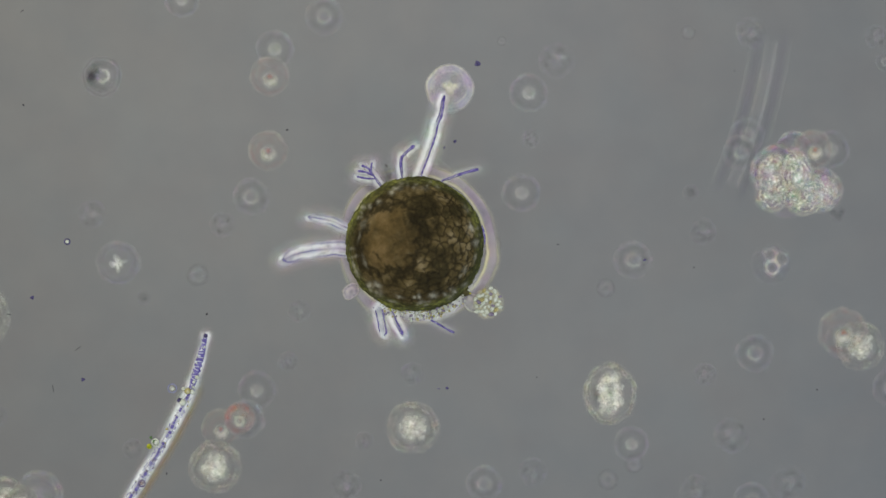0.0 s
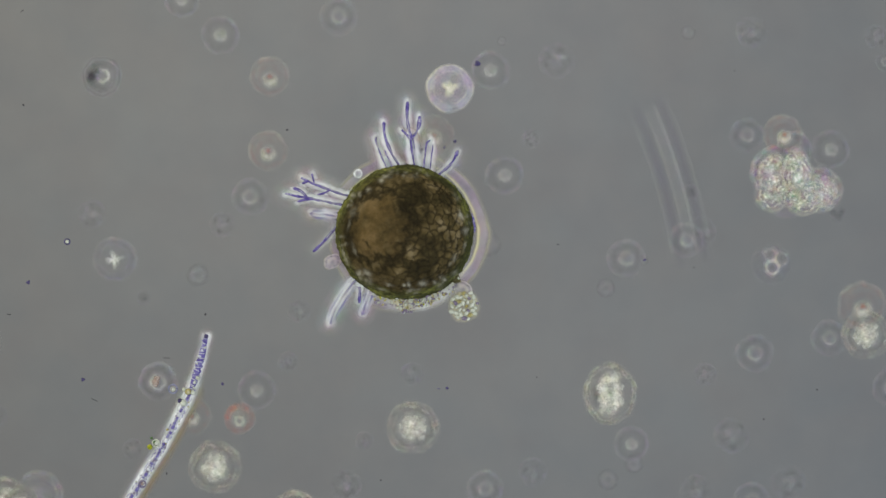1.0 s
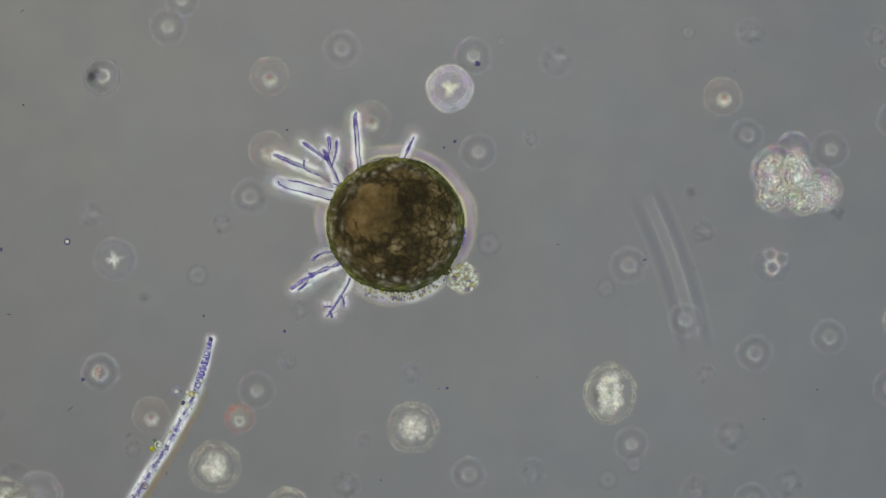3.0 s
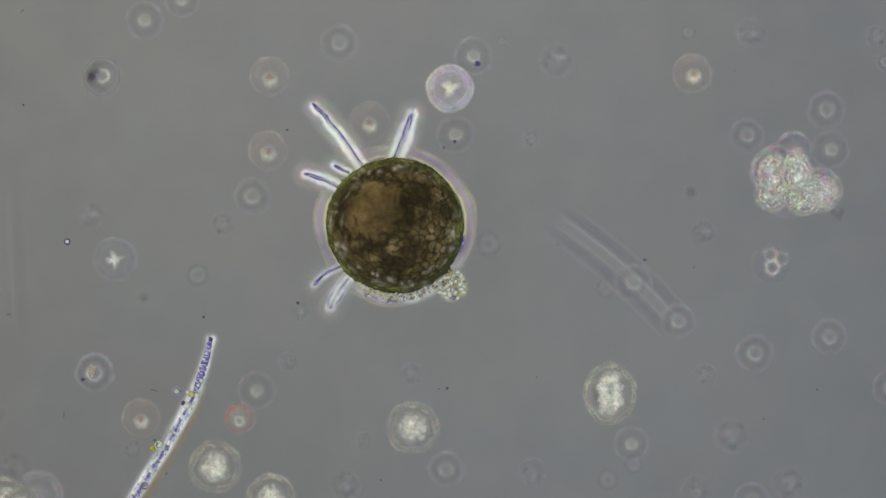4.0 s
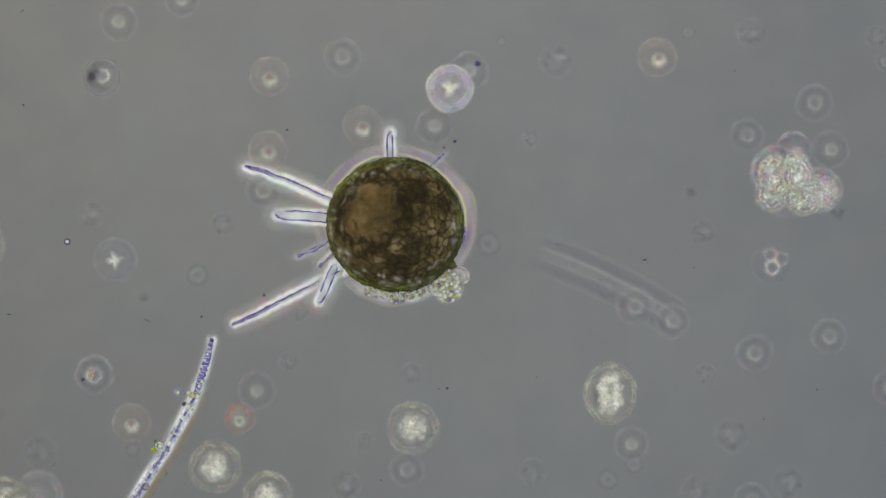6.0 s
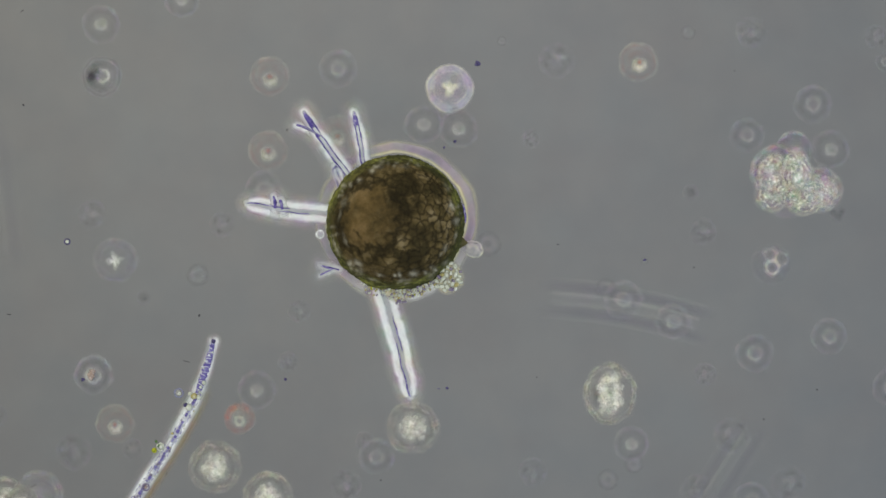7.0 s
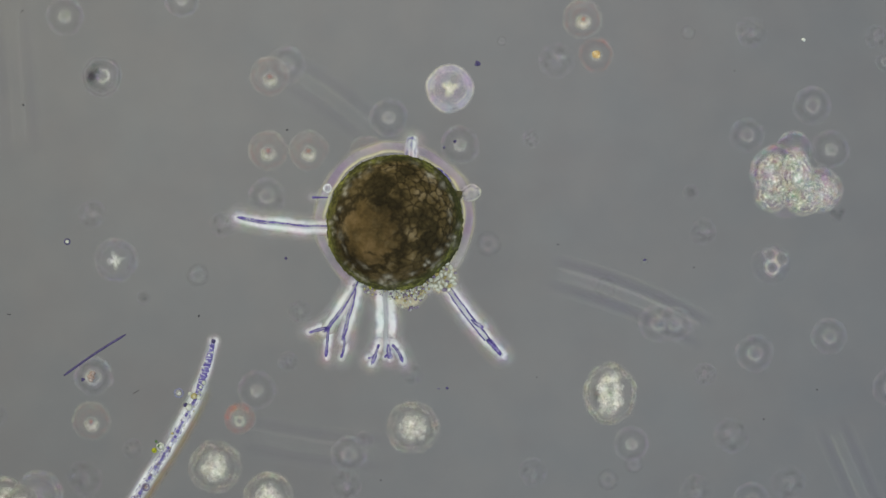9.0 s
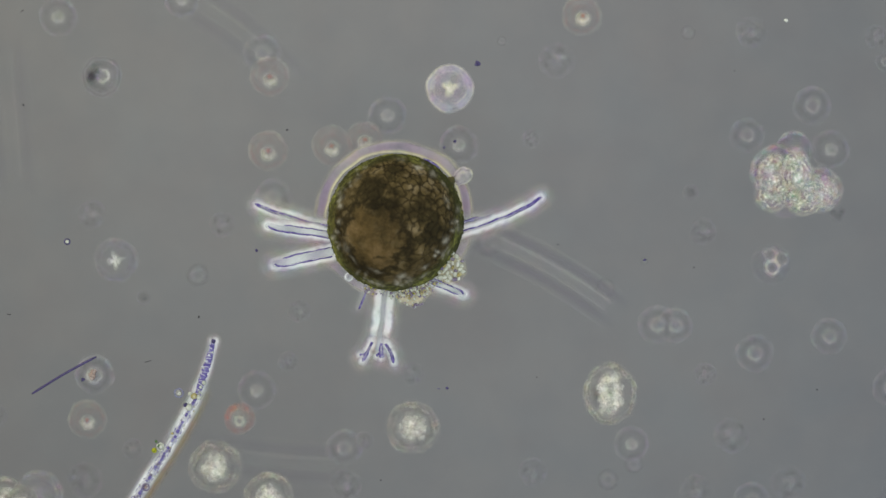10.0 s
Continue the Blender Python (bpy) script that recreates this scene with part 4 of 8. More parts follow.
LOOKS = {
    "soft": ("dim clear round cell with a small pale core ring", gel_neutral, None, profile_small(0.66)),
    "pale": ("dim clear round cell with a soft pale core", gel_neutral, None, profile_pale),
    "pair": ("oval cream pair of dividing cells", gel_cream, core_white, profile_pair),
    "mass": ("bright granular cell pressed into its neighbours", gel_mass, None, profile_mass),
    "straw": ("bright straw-tinted cell pressed into its neighbours", gel_straw, None, profile_mass),
    "shell": ("dim lavender cell with a pale yellowish edge", gel_mass, None, profile_shell),
    "rust": ("clear round cell with a cream and rusty pink core", gel_red, None, profile_rust),
    "ember": ("clear round cell with a pale ring and rusty heart", gel_neutral, core_rust, profile_ember),
    "red": ("round cell with a pinkish red ring and pale core", gel_red, None, profile_red),
    "dark": ("clear round ringed cell with a dark core", gel_neutral, None, profile_dark),
    "large": ("large pale cream cell with a bright granular middle", gel_cream, core_white, profile_large),
    "lens": ("large clear cell with a pale rim and star-like core", gel_lens, core_white, profile_lens),
    "veil": ("large faint clear cell with wavy rings", gel_neutral, None, profile_veil),
    "star": ("clear ringed cell with a small white star-like core", gel_neutral, core_white, profile_star),
    "triple": ("clear cell holding three pale rings", gel_neutral, None, profile_triple),
    "faint": ("barely visible grey cell ghost", gel_neutral, None, profile_faint),
    "smudge": ("tiny dark fuzzy grain deep in the water", gel_neutral, None, profile_smudge),
    "dot": ("tiny dim grey round cell", gel_neutral, None, profile_dot),
}
made = [0]


def cell_parts(top, look_, r, oval=1.0, closed=False):
    """The jelly lens and the lumpy core of a cell, as parts of top."""
    made[0] += 1
    k = made[0]
    rnd = random.Random(100 + k)
    label, jelly, plasm, prof = LOOKS[look_]
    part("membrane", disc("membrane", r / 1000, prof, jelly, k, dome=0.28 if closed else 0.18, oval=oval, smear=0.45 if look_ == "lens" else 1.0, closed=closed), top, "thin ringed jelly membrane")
    if plasm is None:
        return
    h = Heap()
    size = {"large": 0.46, "pair": 0.5, "lens": 0.22, "ember": 0.17}.get(look_, 0.14) * r / 1000
    for n in range({"large": 30, "pair": 40, "lens": 7, "ember": 6}.get(look_, 3)):
        a, q = rnd.random() * 6.28, math.sqrt(rnd.random())
        h.ball((size * q * math.cos(a), size * q * math.sin(a) * oval, 0.010 + 0.004 * rnd.random()), (0.0022 + 0.0035 * rnd.random()) * (1.5 if look_ == "ember" else 1.0), k * 7 + n, 5, 7, 0.5, 0.4)
    part("core", h.mesh("core", plasm), top, "pale granular core")


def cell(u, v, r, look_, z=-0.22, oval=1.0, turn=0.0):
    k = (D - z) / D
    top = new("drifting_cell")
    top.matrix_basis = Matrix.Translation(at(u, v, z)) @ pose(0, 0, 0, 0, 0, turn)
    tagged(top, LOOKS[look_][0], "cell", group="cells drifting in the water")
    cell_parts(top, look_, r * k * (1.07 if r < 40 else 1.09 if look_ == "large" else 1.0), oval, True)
    return top


def still_cells():
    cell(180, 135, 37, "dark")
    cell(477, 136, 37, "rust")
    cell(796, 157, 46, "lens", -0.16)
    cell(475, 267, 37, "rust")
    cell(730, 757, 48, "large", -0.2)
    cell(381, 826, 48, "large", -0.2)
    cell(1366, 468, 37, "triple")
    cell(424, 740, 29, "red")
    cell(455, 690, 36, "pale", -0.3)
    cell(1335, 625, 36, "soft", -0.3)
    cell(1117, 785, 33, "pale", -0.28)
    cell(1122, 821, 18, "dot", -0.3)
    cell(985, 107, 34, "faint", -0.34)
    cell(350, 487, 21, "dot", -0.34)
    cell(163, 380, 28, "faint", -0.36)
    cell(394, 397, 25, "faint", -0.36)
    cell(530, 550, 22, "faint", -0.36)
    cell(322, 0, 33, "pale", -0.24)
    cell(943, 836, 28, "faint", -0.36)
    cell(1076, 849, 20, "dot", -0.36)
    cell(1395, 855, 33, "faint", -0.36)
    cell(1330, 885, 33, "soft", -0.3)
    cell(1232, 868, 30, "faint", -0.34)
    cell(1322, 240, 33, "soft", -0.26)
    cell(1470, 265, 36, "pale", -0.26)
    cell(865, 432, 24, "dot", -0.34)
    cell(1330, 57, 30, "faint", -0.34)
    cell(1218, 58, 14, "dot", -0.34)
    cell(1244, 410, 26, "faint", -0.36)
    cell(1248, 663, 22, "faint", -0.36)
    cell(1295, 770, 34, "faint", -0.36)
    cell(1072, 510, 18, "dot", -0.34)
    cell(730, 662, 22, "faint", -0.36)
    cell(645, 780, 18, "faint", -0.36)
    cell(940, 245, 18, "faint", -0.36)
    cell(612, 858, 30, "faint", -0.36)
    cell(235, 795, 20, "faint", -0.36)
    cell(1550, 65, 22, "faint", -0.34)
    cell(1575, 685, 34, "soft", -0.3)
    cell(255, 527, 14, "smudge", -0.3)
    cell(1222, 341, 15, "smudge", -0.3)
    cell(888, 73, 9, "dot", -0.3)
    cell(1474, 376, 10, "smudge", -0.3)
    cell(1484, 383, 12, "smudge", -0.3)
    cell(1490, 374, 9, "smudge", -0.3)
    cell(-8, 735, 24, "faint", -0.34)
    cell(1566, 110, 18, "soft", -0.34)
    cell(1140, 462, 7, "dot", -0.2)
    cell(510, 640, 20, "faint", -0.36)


def cell_group(name, label, u, v, z, members):
    """Cells that cling together."""
    top = new(name)
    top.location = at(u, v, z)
    tagged(top, label, "cell cluster")
    k = (D - z) / D
    for x, y, r, look_, dz, oval in members:
        one = new("cell")
        one.parent = top
        one.location = (x / 1000 * k, -y / 1000 * k, dz)
        cell_parts(one, look_, r * k, oval)
    return top


def clusters():
    cell_group("cell_cluster", "bright clump of pale granular cells clinging together", 1405, 320, -0.22, (
        (0, -56, 36, "shell", 0.0, 1.0), (-30, -12, 52, "shell", 0.004, 1.1), (42, 18, 46, "shell", 0.008, 1.0), (-10, 30, 50, "veil", 0.010, 0.8), (-42, -12, 42, "mass", 0.012, 1.1),
        (47, 17, 42, "mass", 0.016, 1.0), (-44, 28, 36, "mass", 0.020, 0.9), (0, 2, 42, "straw", 0.024, 1.1), (12, 38, 36, "straw", 0.028, 0.8), (-40, -14, 32, "mass", 0.032, 1.2), (46, 22, 30, "mass", 0.036, 1.0),
        (-16, 20, 30, "mass", 0.040, 1.1), (6, -6, 28, "straw", 0.044, 1.2), (-36, 6, 28, "mass", 0.048, 0.9), (26, 20, 26, "mass", 0.052, 1.1), (-6, -28, 30, "mass", 0.056, 1.0), (-2, -10, 32, "mass", 0.060, 1.3)))
    cell_group("cell_pair", "oval cream pair of dividing cells in one ringed membrane", 1079, 697, -0.2, (
        (0, 0, 52, "pair", 0.0, 1.15),))
    cell_group("cell_cluster", "pale clump of large cells at the edge of the field", 50, 872, -0.22, (
        (-38, 10, 42, "large", 0.0, 1.0), (22, 2, 46, "veil", 0.01, 1.0), (-8, 22, 40, "large", 0.016, 1.0)))


still_cells()
clusters()


# ---- the algal filament ----
def filament():
    top = new("algal_filament")
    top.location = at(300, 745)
    tagged(top, "thin segmented indigo algal filament in a painted white halo", "filament")
    line = [(364, 594), (357, 625), (347, 660), (335, 697), (318, 730), (300, 765), (280, 800), (258, 836), (236, 872), (205, 925)]
    pts = [Vector(((u - 300) / 1000, (745 - v) / 1000, 0)) for u, v in line]
    curve = []
    for k in range(len(pts) - 1):
        for s in range(6):
            curve.append(pts[k].lerp(pts[k + 1], s / 6))
    for _ in range(3):
        curve = [curve[0]] + [(curve[k - 1] + 2 * curve[k] + curve[k + 1]) / 4 for k in range(1, len(curve) - 1)] + [curve[-1]]
    # White bands round the thread: its optical halo, built as jelly strips.
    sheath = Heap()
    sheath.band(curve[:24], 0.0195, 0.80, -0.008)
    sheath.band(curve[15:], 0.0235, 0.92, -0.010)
    part("slime_sheath", sheath.mesh("slime_sheath", gel_halo_white), top, "white optical halo built round the thread")
    across = [(curve[min(k + 1, len(curve) - 1)] - curve[max(k - 1, 0)]).normalized().cross(Vector((0, 0, 1))) for k in range(len(curve))]
    # The halo's brownish colour fringe, painted along one side.
    fringe = Heap()
    fringe.band([c - w * 0.0135 for c, w in zip(curve[16:], across[16:])], 0.014, 0.95, -0.014, 15, 0.1, lambda u: (bell(u, 0, 0.5), 0.5))
    part("slime_fringe", fringe.mesh("slime_fringe", gel_amber), top, "brownish yellow fringe of the painted halo")
    rnd = random.Random(5)

    def along(x):
        k = max(0, min(len(curve) - 2, int(x)))
        return curve[k].lerp(curve[k + 1], x - k), across[k]

    # the tip: one violet thread, crossed by pale walls
    h = Heap()
    span = [along(0.25 * q)[0] for q in range(-2, 73)]
    h.tube(span, [(0.0032 + 0.0028 * ease(0, 30, q) - 0.0026 * ease(56, 74, q)) * (1 + 0.35 * noise.noise(Vector((q * 0.33, 2.0, 1.0)))) for q in range(75)], 10, 0.6)
    part("thread", h.mesh("thread", indigo_cell), top, "violet granular tip of the thread")
    h = Heap()
    h.ball(along(0.1)[0] + Vector((0, 0, 0.002)), 0.0038, 3, 7, 10, 0.4)
    part("end_cell", h.mesh("end_cell", ink), top, "dark violet end cell")
    x = 0.9
    while x < 17.5:
        c, w = along(x)
        h = Heap()
        r = 0.0030 + 0.0030 * ease(0, 8, x)
        lean = 0.0016 * rnd.uniform(-1, 1)
        d = Vector((w.y, -w.x, 0)) * lean
        reach = rnd.choice((1.0, 1.0, 0.6))
        h.tube([c - w * r * reach - d + Vector((0, 0, 0.0035)), c + Vector((0, 0, 0.0042)), c + w * r * rnd.choice((1.0, 0.7)) + d + Vector((0, 0, 0.0035))], [0.0004, 0.0006 + 0.0004 * rnd.random(), 0.0004], 6)
        part("cross_wall", h.mesh("cross_wall", pale_cell), top)
        x += rnd.uniform(0.7, 1.7)
    for _ in range(30):
        c, w = along(rnd.uniform(0.5, 19))
        h = Heap()
        h.ball(c + w * rnd.uniform(-1, 1) * 0.0065 + Vector((0, 0, 0.003)), 0.0010 + 0.0013 * rnd.random(), int(c.x * 9999), 5, 7, 0.5)
        part("granule", h.mesh("granule", rnd.choice((indigo_cell, mauve, bead, pale_cell))), top)
    # below: a fine broken chain between faint walls
    h = Heap()
    span = [along(17 + 0.4 * q)[0] - Vector((0, 0, 0.004)) for q in range(88)]
    h.tube(span, [0.0052 * (0.4 + 0.6 * ease(0, 8, q)) * (1 + 0.2 * noise.noise(Vector((q * 0.3, 7.0, 3.0)))) for q in range(88)], 10, 0.4)
    part("thread", h.mesh("thread", lilac_plasm), top, "pale lilac granular thread")
    x = 18.0
    while x < len(curve) - 3:
        size = rnd.choice((0.5, 0.7, 0.9, 1.3))
        c, w = along(x)
        e, _ = along(x + size * 0.86)
        h = Heap()
        r = 0.0018 + 0.0014 * rnd.random()
        side = w * rnd.uniform(-1, 1) * 0.0012
        h.tube([c.lerp(e, q) + side for q in (0.0, 0.15, 0.5, 0.85, 1.0)], [r * 0.6, r, r * (0.7 + 0.5 * rnd.random()), r, r * 0.5], 8, 0.6)
        pick = rnd.random()
        part("segment", h.mesh("segment", indigo_cell if pick < 0.66 else mauve if pick < 0.86 else pale_cell), top)
        for sgn in (1, -1):
            if rnd.random() < 0.5:
                h = Heap()
                off = w * 0.0064 * sgn
                h.tube([c.lerp(e, q) + off * (1 + 0.22 * rnd.uniform(-1, 1)) for q in (0.0, 0.35, 0.7, 1.0)], [0.0004, 0.0007 + 0.0005 * rnd.random(), 0.0006, 0.0004], 5)
                part("wall", h.mesh("wall", pale_violet if rnd.random() < 0.7 else hollow), top)
        if rnd.random() < 0.8:
            h = Heap()
            h.ball(c + w * rnd.choice((1, -1)) * rnd.uniform(0.003, 0.0075), 0.0010 + 0.0015 * rnd.random(), int(x * 10), 5, 7, 0.5)
            part("granule", h.mesh("granule", rnd.choice((mauve, bead, pale_cell, amber))), top)
        x += size
    for x, y, r, m in ((333, 692, 6, amber), (326, 688, 4, bead), (341, 694, 4.5, bead), (305, 687, 5.0, core_white), (307, 688, 3.2, bead), (324, 712, 6, bead), (318, 708, 4, ink),
                       (272, 780, 3.6, moss), (265, 790, 4.8, lime), (268, 774, 2.6, moss), (277, 783, 4.2, bead), (252, 855, 3.2, core_rust), (350, 668, 4, bead), (344, 676, 3, bead)):
        h = Heap()
        h.ball((0, 0, 0), r / 1000, int(x), 7, 10, 0.35)
        part("granule", h.mesh("granule", m), top, "", pose((x - 300) / 1000, (745 - y) / 1000, 0.008))
    for x, y, r, m, label in ((306, 687, 0.0076, gel_violet, "small bluish ring-like cell beside the thread"), (276, 783, 0.0062, bead, "small pale ring-like cell"), (252, 855, 0.0058, mauve, "small pinkish ring-like cell")):
        h = Heap()
        h.tube([Vector((r * math.cos(q * 0.3307), r * math.sin(q * 0.3307), 0.001 * math.sin(q))) for q in range(20)], [0.0013 + 0.0004 * math.sin(q * 1.7) for q in range(20)], 6)
        if m is gel_violet:
            h.dens, h.tone = [0.55] * len(h.v), [0.5] * len(h.v)
        part("ring_cell", h.mesh("ring_cell", m), top, label, pose((x - 300) / 1000, (745 - y) / 1000, 0.010))
    return top


alga = filament()


# ---- out-of-plane tubes ----
def ghost(length, half, strength, bow, seed):
    """A clear tube far below the plane: lavender walls with pale edges round a paler lumen."""
    top = new("ghost_tube")
    tagged(top, "dim lavender translucent tube lying deep in the water", "filament", group="dim tubes")
    k = (D + 0.33) / D
    L = length / 1000 * k
    pts = [Vector((L * (s / 30 - 0.5), L * bow * (1 - (2 * s / 30 - 1) ** 2), 0)) for s in range(31)]

    def wall(u):
        return blend((0.34 * bell(abs(u), 0.88, 0.09), 0.80), (0.48 * ease(0.24, 0.52, abs(u)) * (1 - ease(0.60, 0.92, abs(u))), 0.30), (0.22 * bell(abs(u), 0.60, 0.05), 0.66))

    def lumen(u):
        return blend((0.45 * (1 - ease(0.4, 1.0, abs(u))), 0.70), (0.55 * bell(u, 0.62, 0.20), 0.92), (0.30 * bell(u, -0.55, 0.16), 0.86))

    h = Heap()
    h.band(pts, half / 1000 * k, strength, 0, 41, 0.1, wall)
    part("wall", h.mesh("wall", gel_blue), top, "lavender tube wall with pale edges")
    h = Heap()
    h.band(pts, 0.40 * half / 1000 * k, strength, 0.004, 21, 0.1, lumen)
    part("lumen", h.mesh("lumen", gel_blue), top, "paler tube lumen")
    return top


tubes = [ghost(250, 39, 0.45, 0.03, 1), ghost(230, 42, 0.18, 0.05, 2), ghost(220, 42, 0.2, -0.02, 3), ghost(170, 36, 0.26, 0.0, 4), ghost(220, 44, 0.14, 0.0, 5)]


# ---- specks ----
def speck(u, v, r, m, stretch=1.0, turn=0.0, z=-0.05):
    h = Heap()
    seed = int(u * 7 + v) % 97
    for n in range(2 if r < 3 else 4):
        h.ball((0.8 * r / 1000 * stretch * math.cos(n * 2.3 + seed) * (n > 0), 0.8 * r / 1000 * math.sin(n * 2.3 + seed) * (n > 0), 0), r / 1000 * (1 if n == 0 else 0.6), seed + n, 6, 8, 0.5)
    h.v = [Vector((q.x * stretch, q.y, q.z * 0.6)) for q in h.v]
    ob = new("debris_speck", h.mesh("debris_speck", m))
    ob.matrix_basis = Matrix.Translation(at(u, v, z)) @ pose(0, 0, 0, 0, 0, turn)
    return tagged(ob, "tiny dark violet speck of debris" if m is ink else "tiny blackish speck of debris" if m is soot else "tiny bright speck of debris", "debris", group="specks of debris")


def specks():
    for u, v, r, m, s, a in ((845, 113, 4.2, ink, 1, 0), (805, 250, 2.4, ink, 1.4, 30), (786, 261, 2.0, ink, 1, 0), (1141, 460, 2.2, ink, 1.3, 0), (791, 687, 2.5, ink, 1, 0),
                             (776, 688, 0.9, ink, 2.5, 0), (147, 672, 3, ink, 1, 0), (508, 230, 1.6, soot, 1.3, 40), (41, 186, 1.8, soot, 1, 0), (987, 433, 1.1, soot, 1.6, -10),
                             (40, 19, 0.9, soot, 3, 30), (17, 557, 1.0, soot, 3.2, 0), (1228, 474, 1.2, soot, 1, 0),
                             (1352, 742, 1.2, soot, 1.5, 0), (950, 668, 1.2, soot, 1, 0), (295, 838, 1.2, soot, 2, 70), (674, 850, 1.4, soot, 1, 0), (1446, 690, 1.4, soot, 1, 0),
                             (1300, 126, 1.0, soot, 1, 0)):
        speck(u, v, r, m, s, a)


specks()


def droplet():
    top = new("oil_droplet")
    top.location = at(119, 428, -0.02)
    tagged(top, "tiny bright droplet with a dark violet rim", "droplet")
    h = Heap()
    pts = [Vector((0.0046 * math.cos(a), 0.0046 * math.sin(a), 0)) for a in [2 * math.pi * k / 20 for k in range(21)]]
    h.tube(pts, [0.0014] * 21, 6)
    part("rim", h.mesh("rim", ink), top)
    h = Heap()
    h.ball((0, 0, 0), 0.0036, 1, 8, 12, 0.05)
    part("lens", h.mesh("lens", bead), top, "bright clear lens")


droplet()


def needle():
    h = Heap()
    h.tube([Vector((s / 12 * 0.132 - 0.066, 0.002 * math.sin(s / 12 * 3.1), 0)) for s in range(13)], [0.0015] + [0.0022] * 11 + [0.0012], 8)
    return tagged(new("needle_filament", h.mesh("needle_filament", ink)), "thin straight dark violet needle drifting in the water", "filament")


def swimmer(name, m, label, r, size):
    top = new(name)
    tagged(top, label, "alga")
    part("membrane", disc("membrane", r, profile_pale, gel_red, 71), top)
    h = Heap()
    h.ball((0, 0, 0.006), size, 5, 8, 12, 0.3, 0.6)
    h.ball((0.003, -0.003, 0.009), size * 0.55, 6, 8, 12, 0.3, 0.6)
    part("chloroplast", h.mesh("chloroplast", m), top)
    return top


rod = needle()
green_swimmer = swimmer("green_alga", lime, "small round yellow-green swimming alga", 0.021, 0.0095)
orange_swimmer = swimmer("orange_alga", orange, "round pale swimming alga with an orange core", 0.036, 0.0075)


def motile_rod():
    h = Heap()
    h.tube([Vector((q * 0.0016, 0.0005 * math.sin(q * 0.5), 0)) for q in range(-4, 5)], [0.0003] + [0.0006] * 7 + [0.0003], 6)
    return tagged(new("rod_bacterium", h.mesh("rod_bacterium", soot)), "tiny dark curved rod swimming in the water", "bacterium", group="tiny swimming rods")


swim_one, swim_two = motile_rod(), motile_rod()
slow_speck = speck(363, 556, 2, soot)
glint = speck(1535, 153, 2.8, bead, 1.4, 20)
blue_dot = speck(57, 527, 3, ink)
blue_dot_two = speck(110, 450, 2.6, ink)


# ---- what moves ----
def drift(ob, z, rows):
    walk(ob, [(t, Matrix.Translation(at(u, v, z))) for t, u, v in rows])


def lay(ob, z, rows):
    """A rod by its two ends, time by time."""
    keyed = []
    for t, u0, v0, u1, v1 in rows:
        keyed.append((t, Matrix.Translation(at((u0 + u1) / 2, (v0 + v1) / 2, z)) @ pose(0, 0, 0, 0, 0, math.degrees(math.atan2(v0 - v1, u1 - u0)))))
    walk(ob, keyed)


def flick(ob, rows):
    """A bristle by its root (x, y, z), how far it dips and where it points; between its beats it is drawn back into the sphere."""
    walk(ob, [(t, pose(x / 1000, y / 1000, z / 1000, 0, dip, turn)) for t, x, y, z, dip, turn in rows])


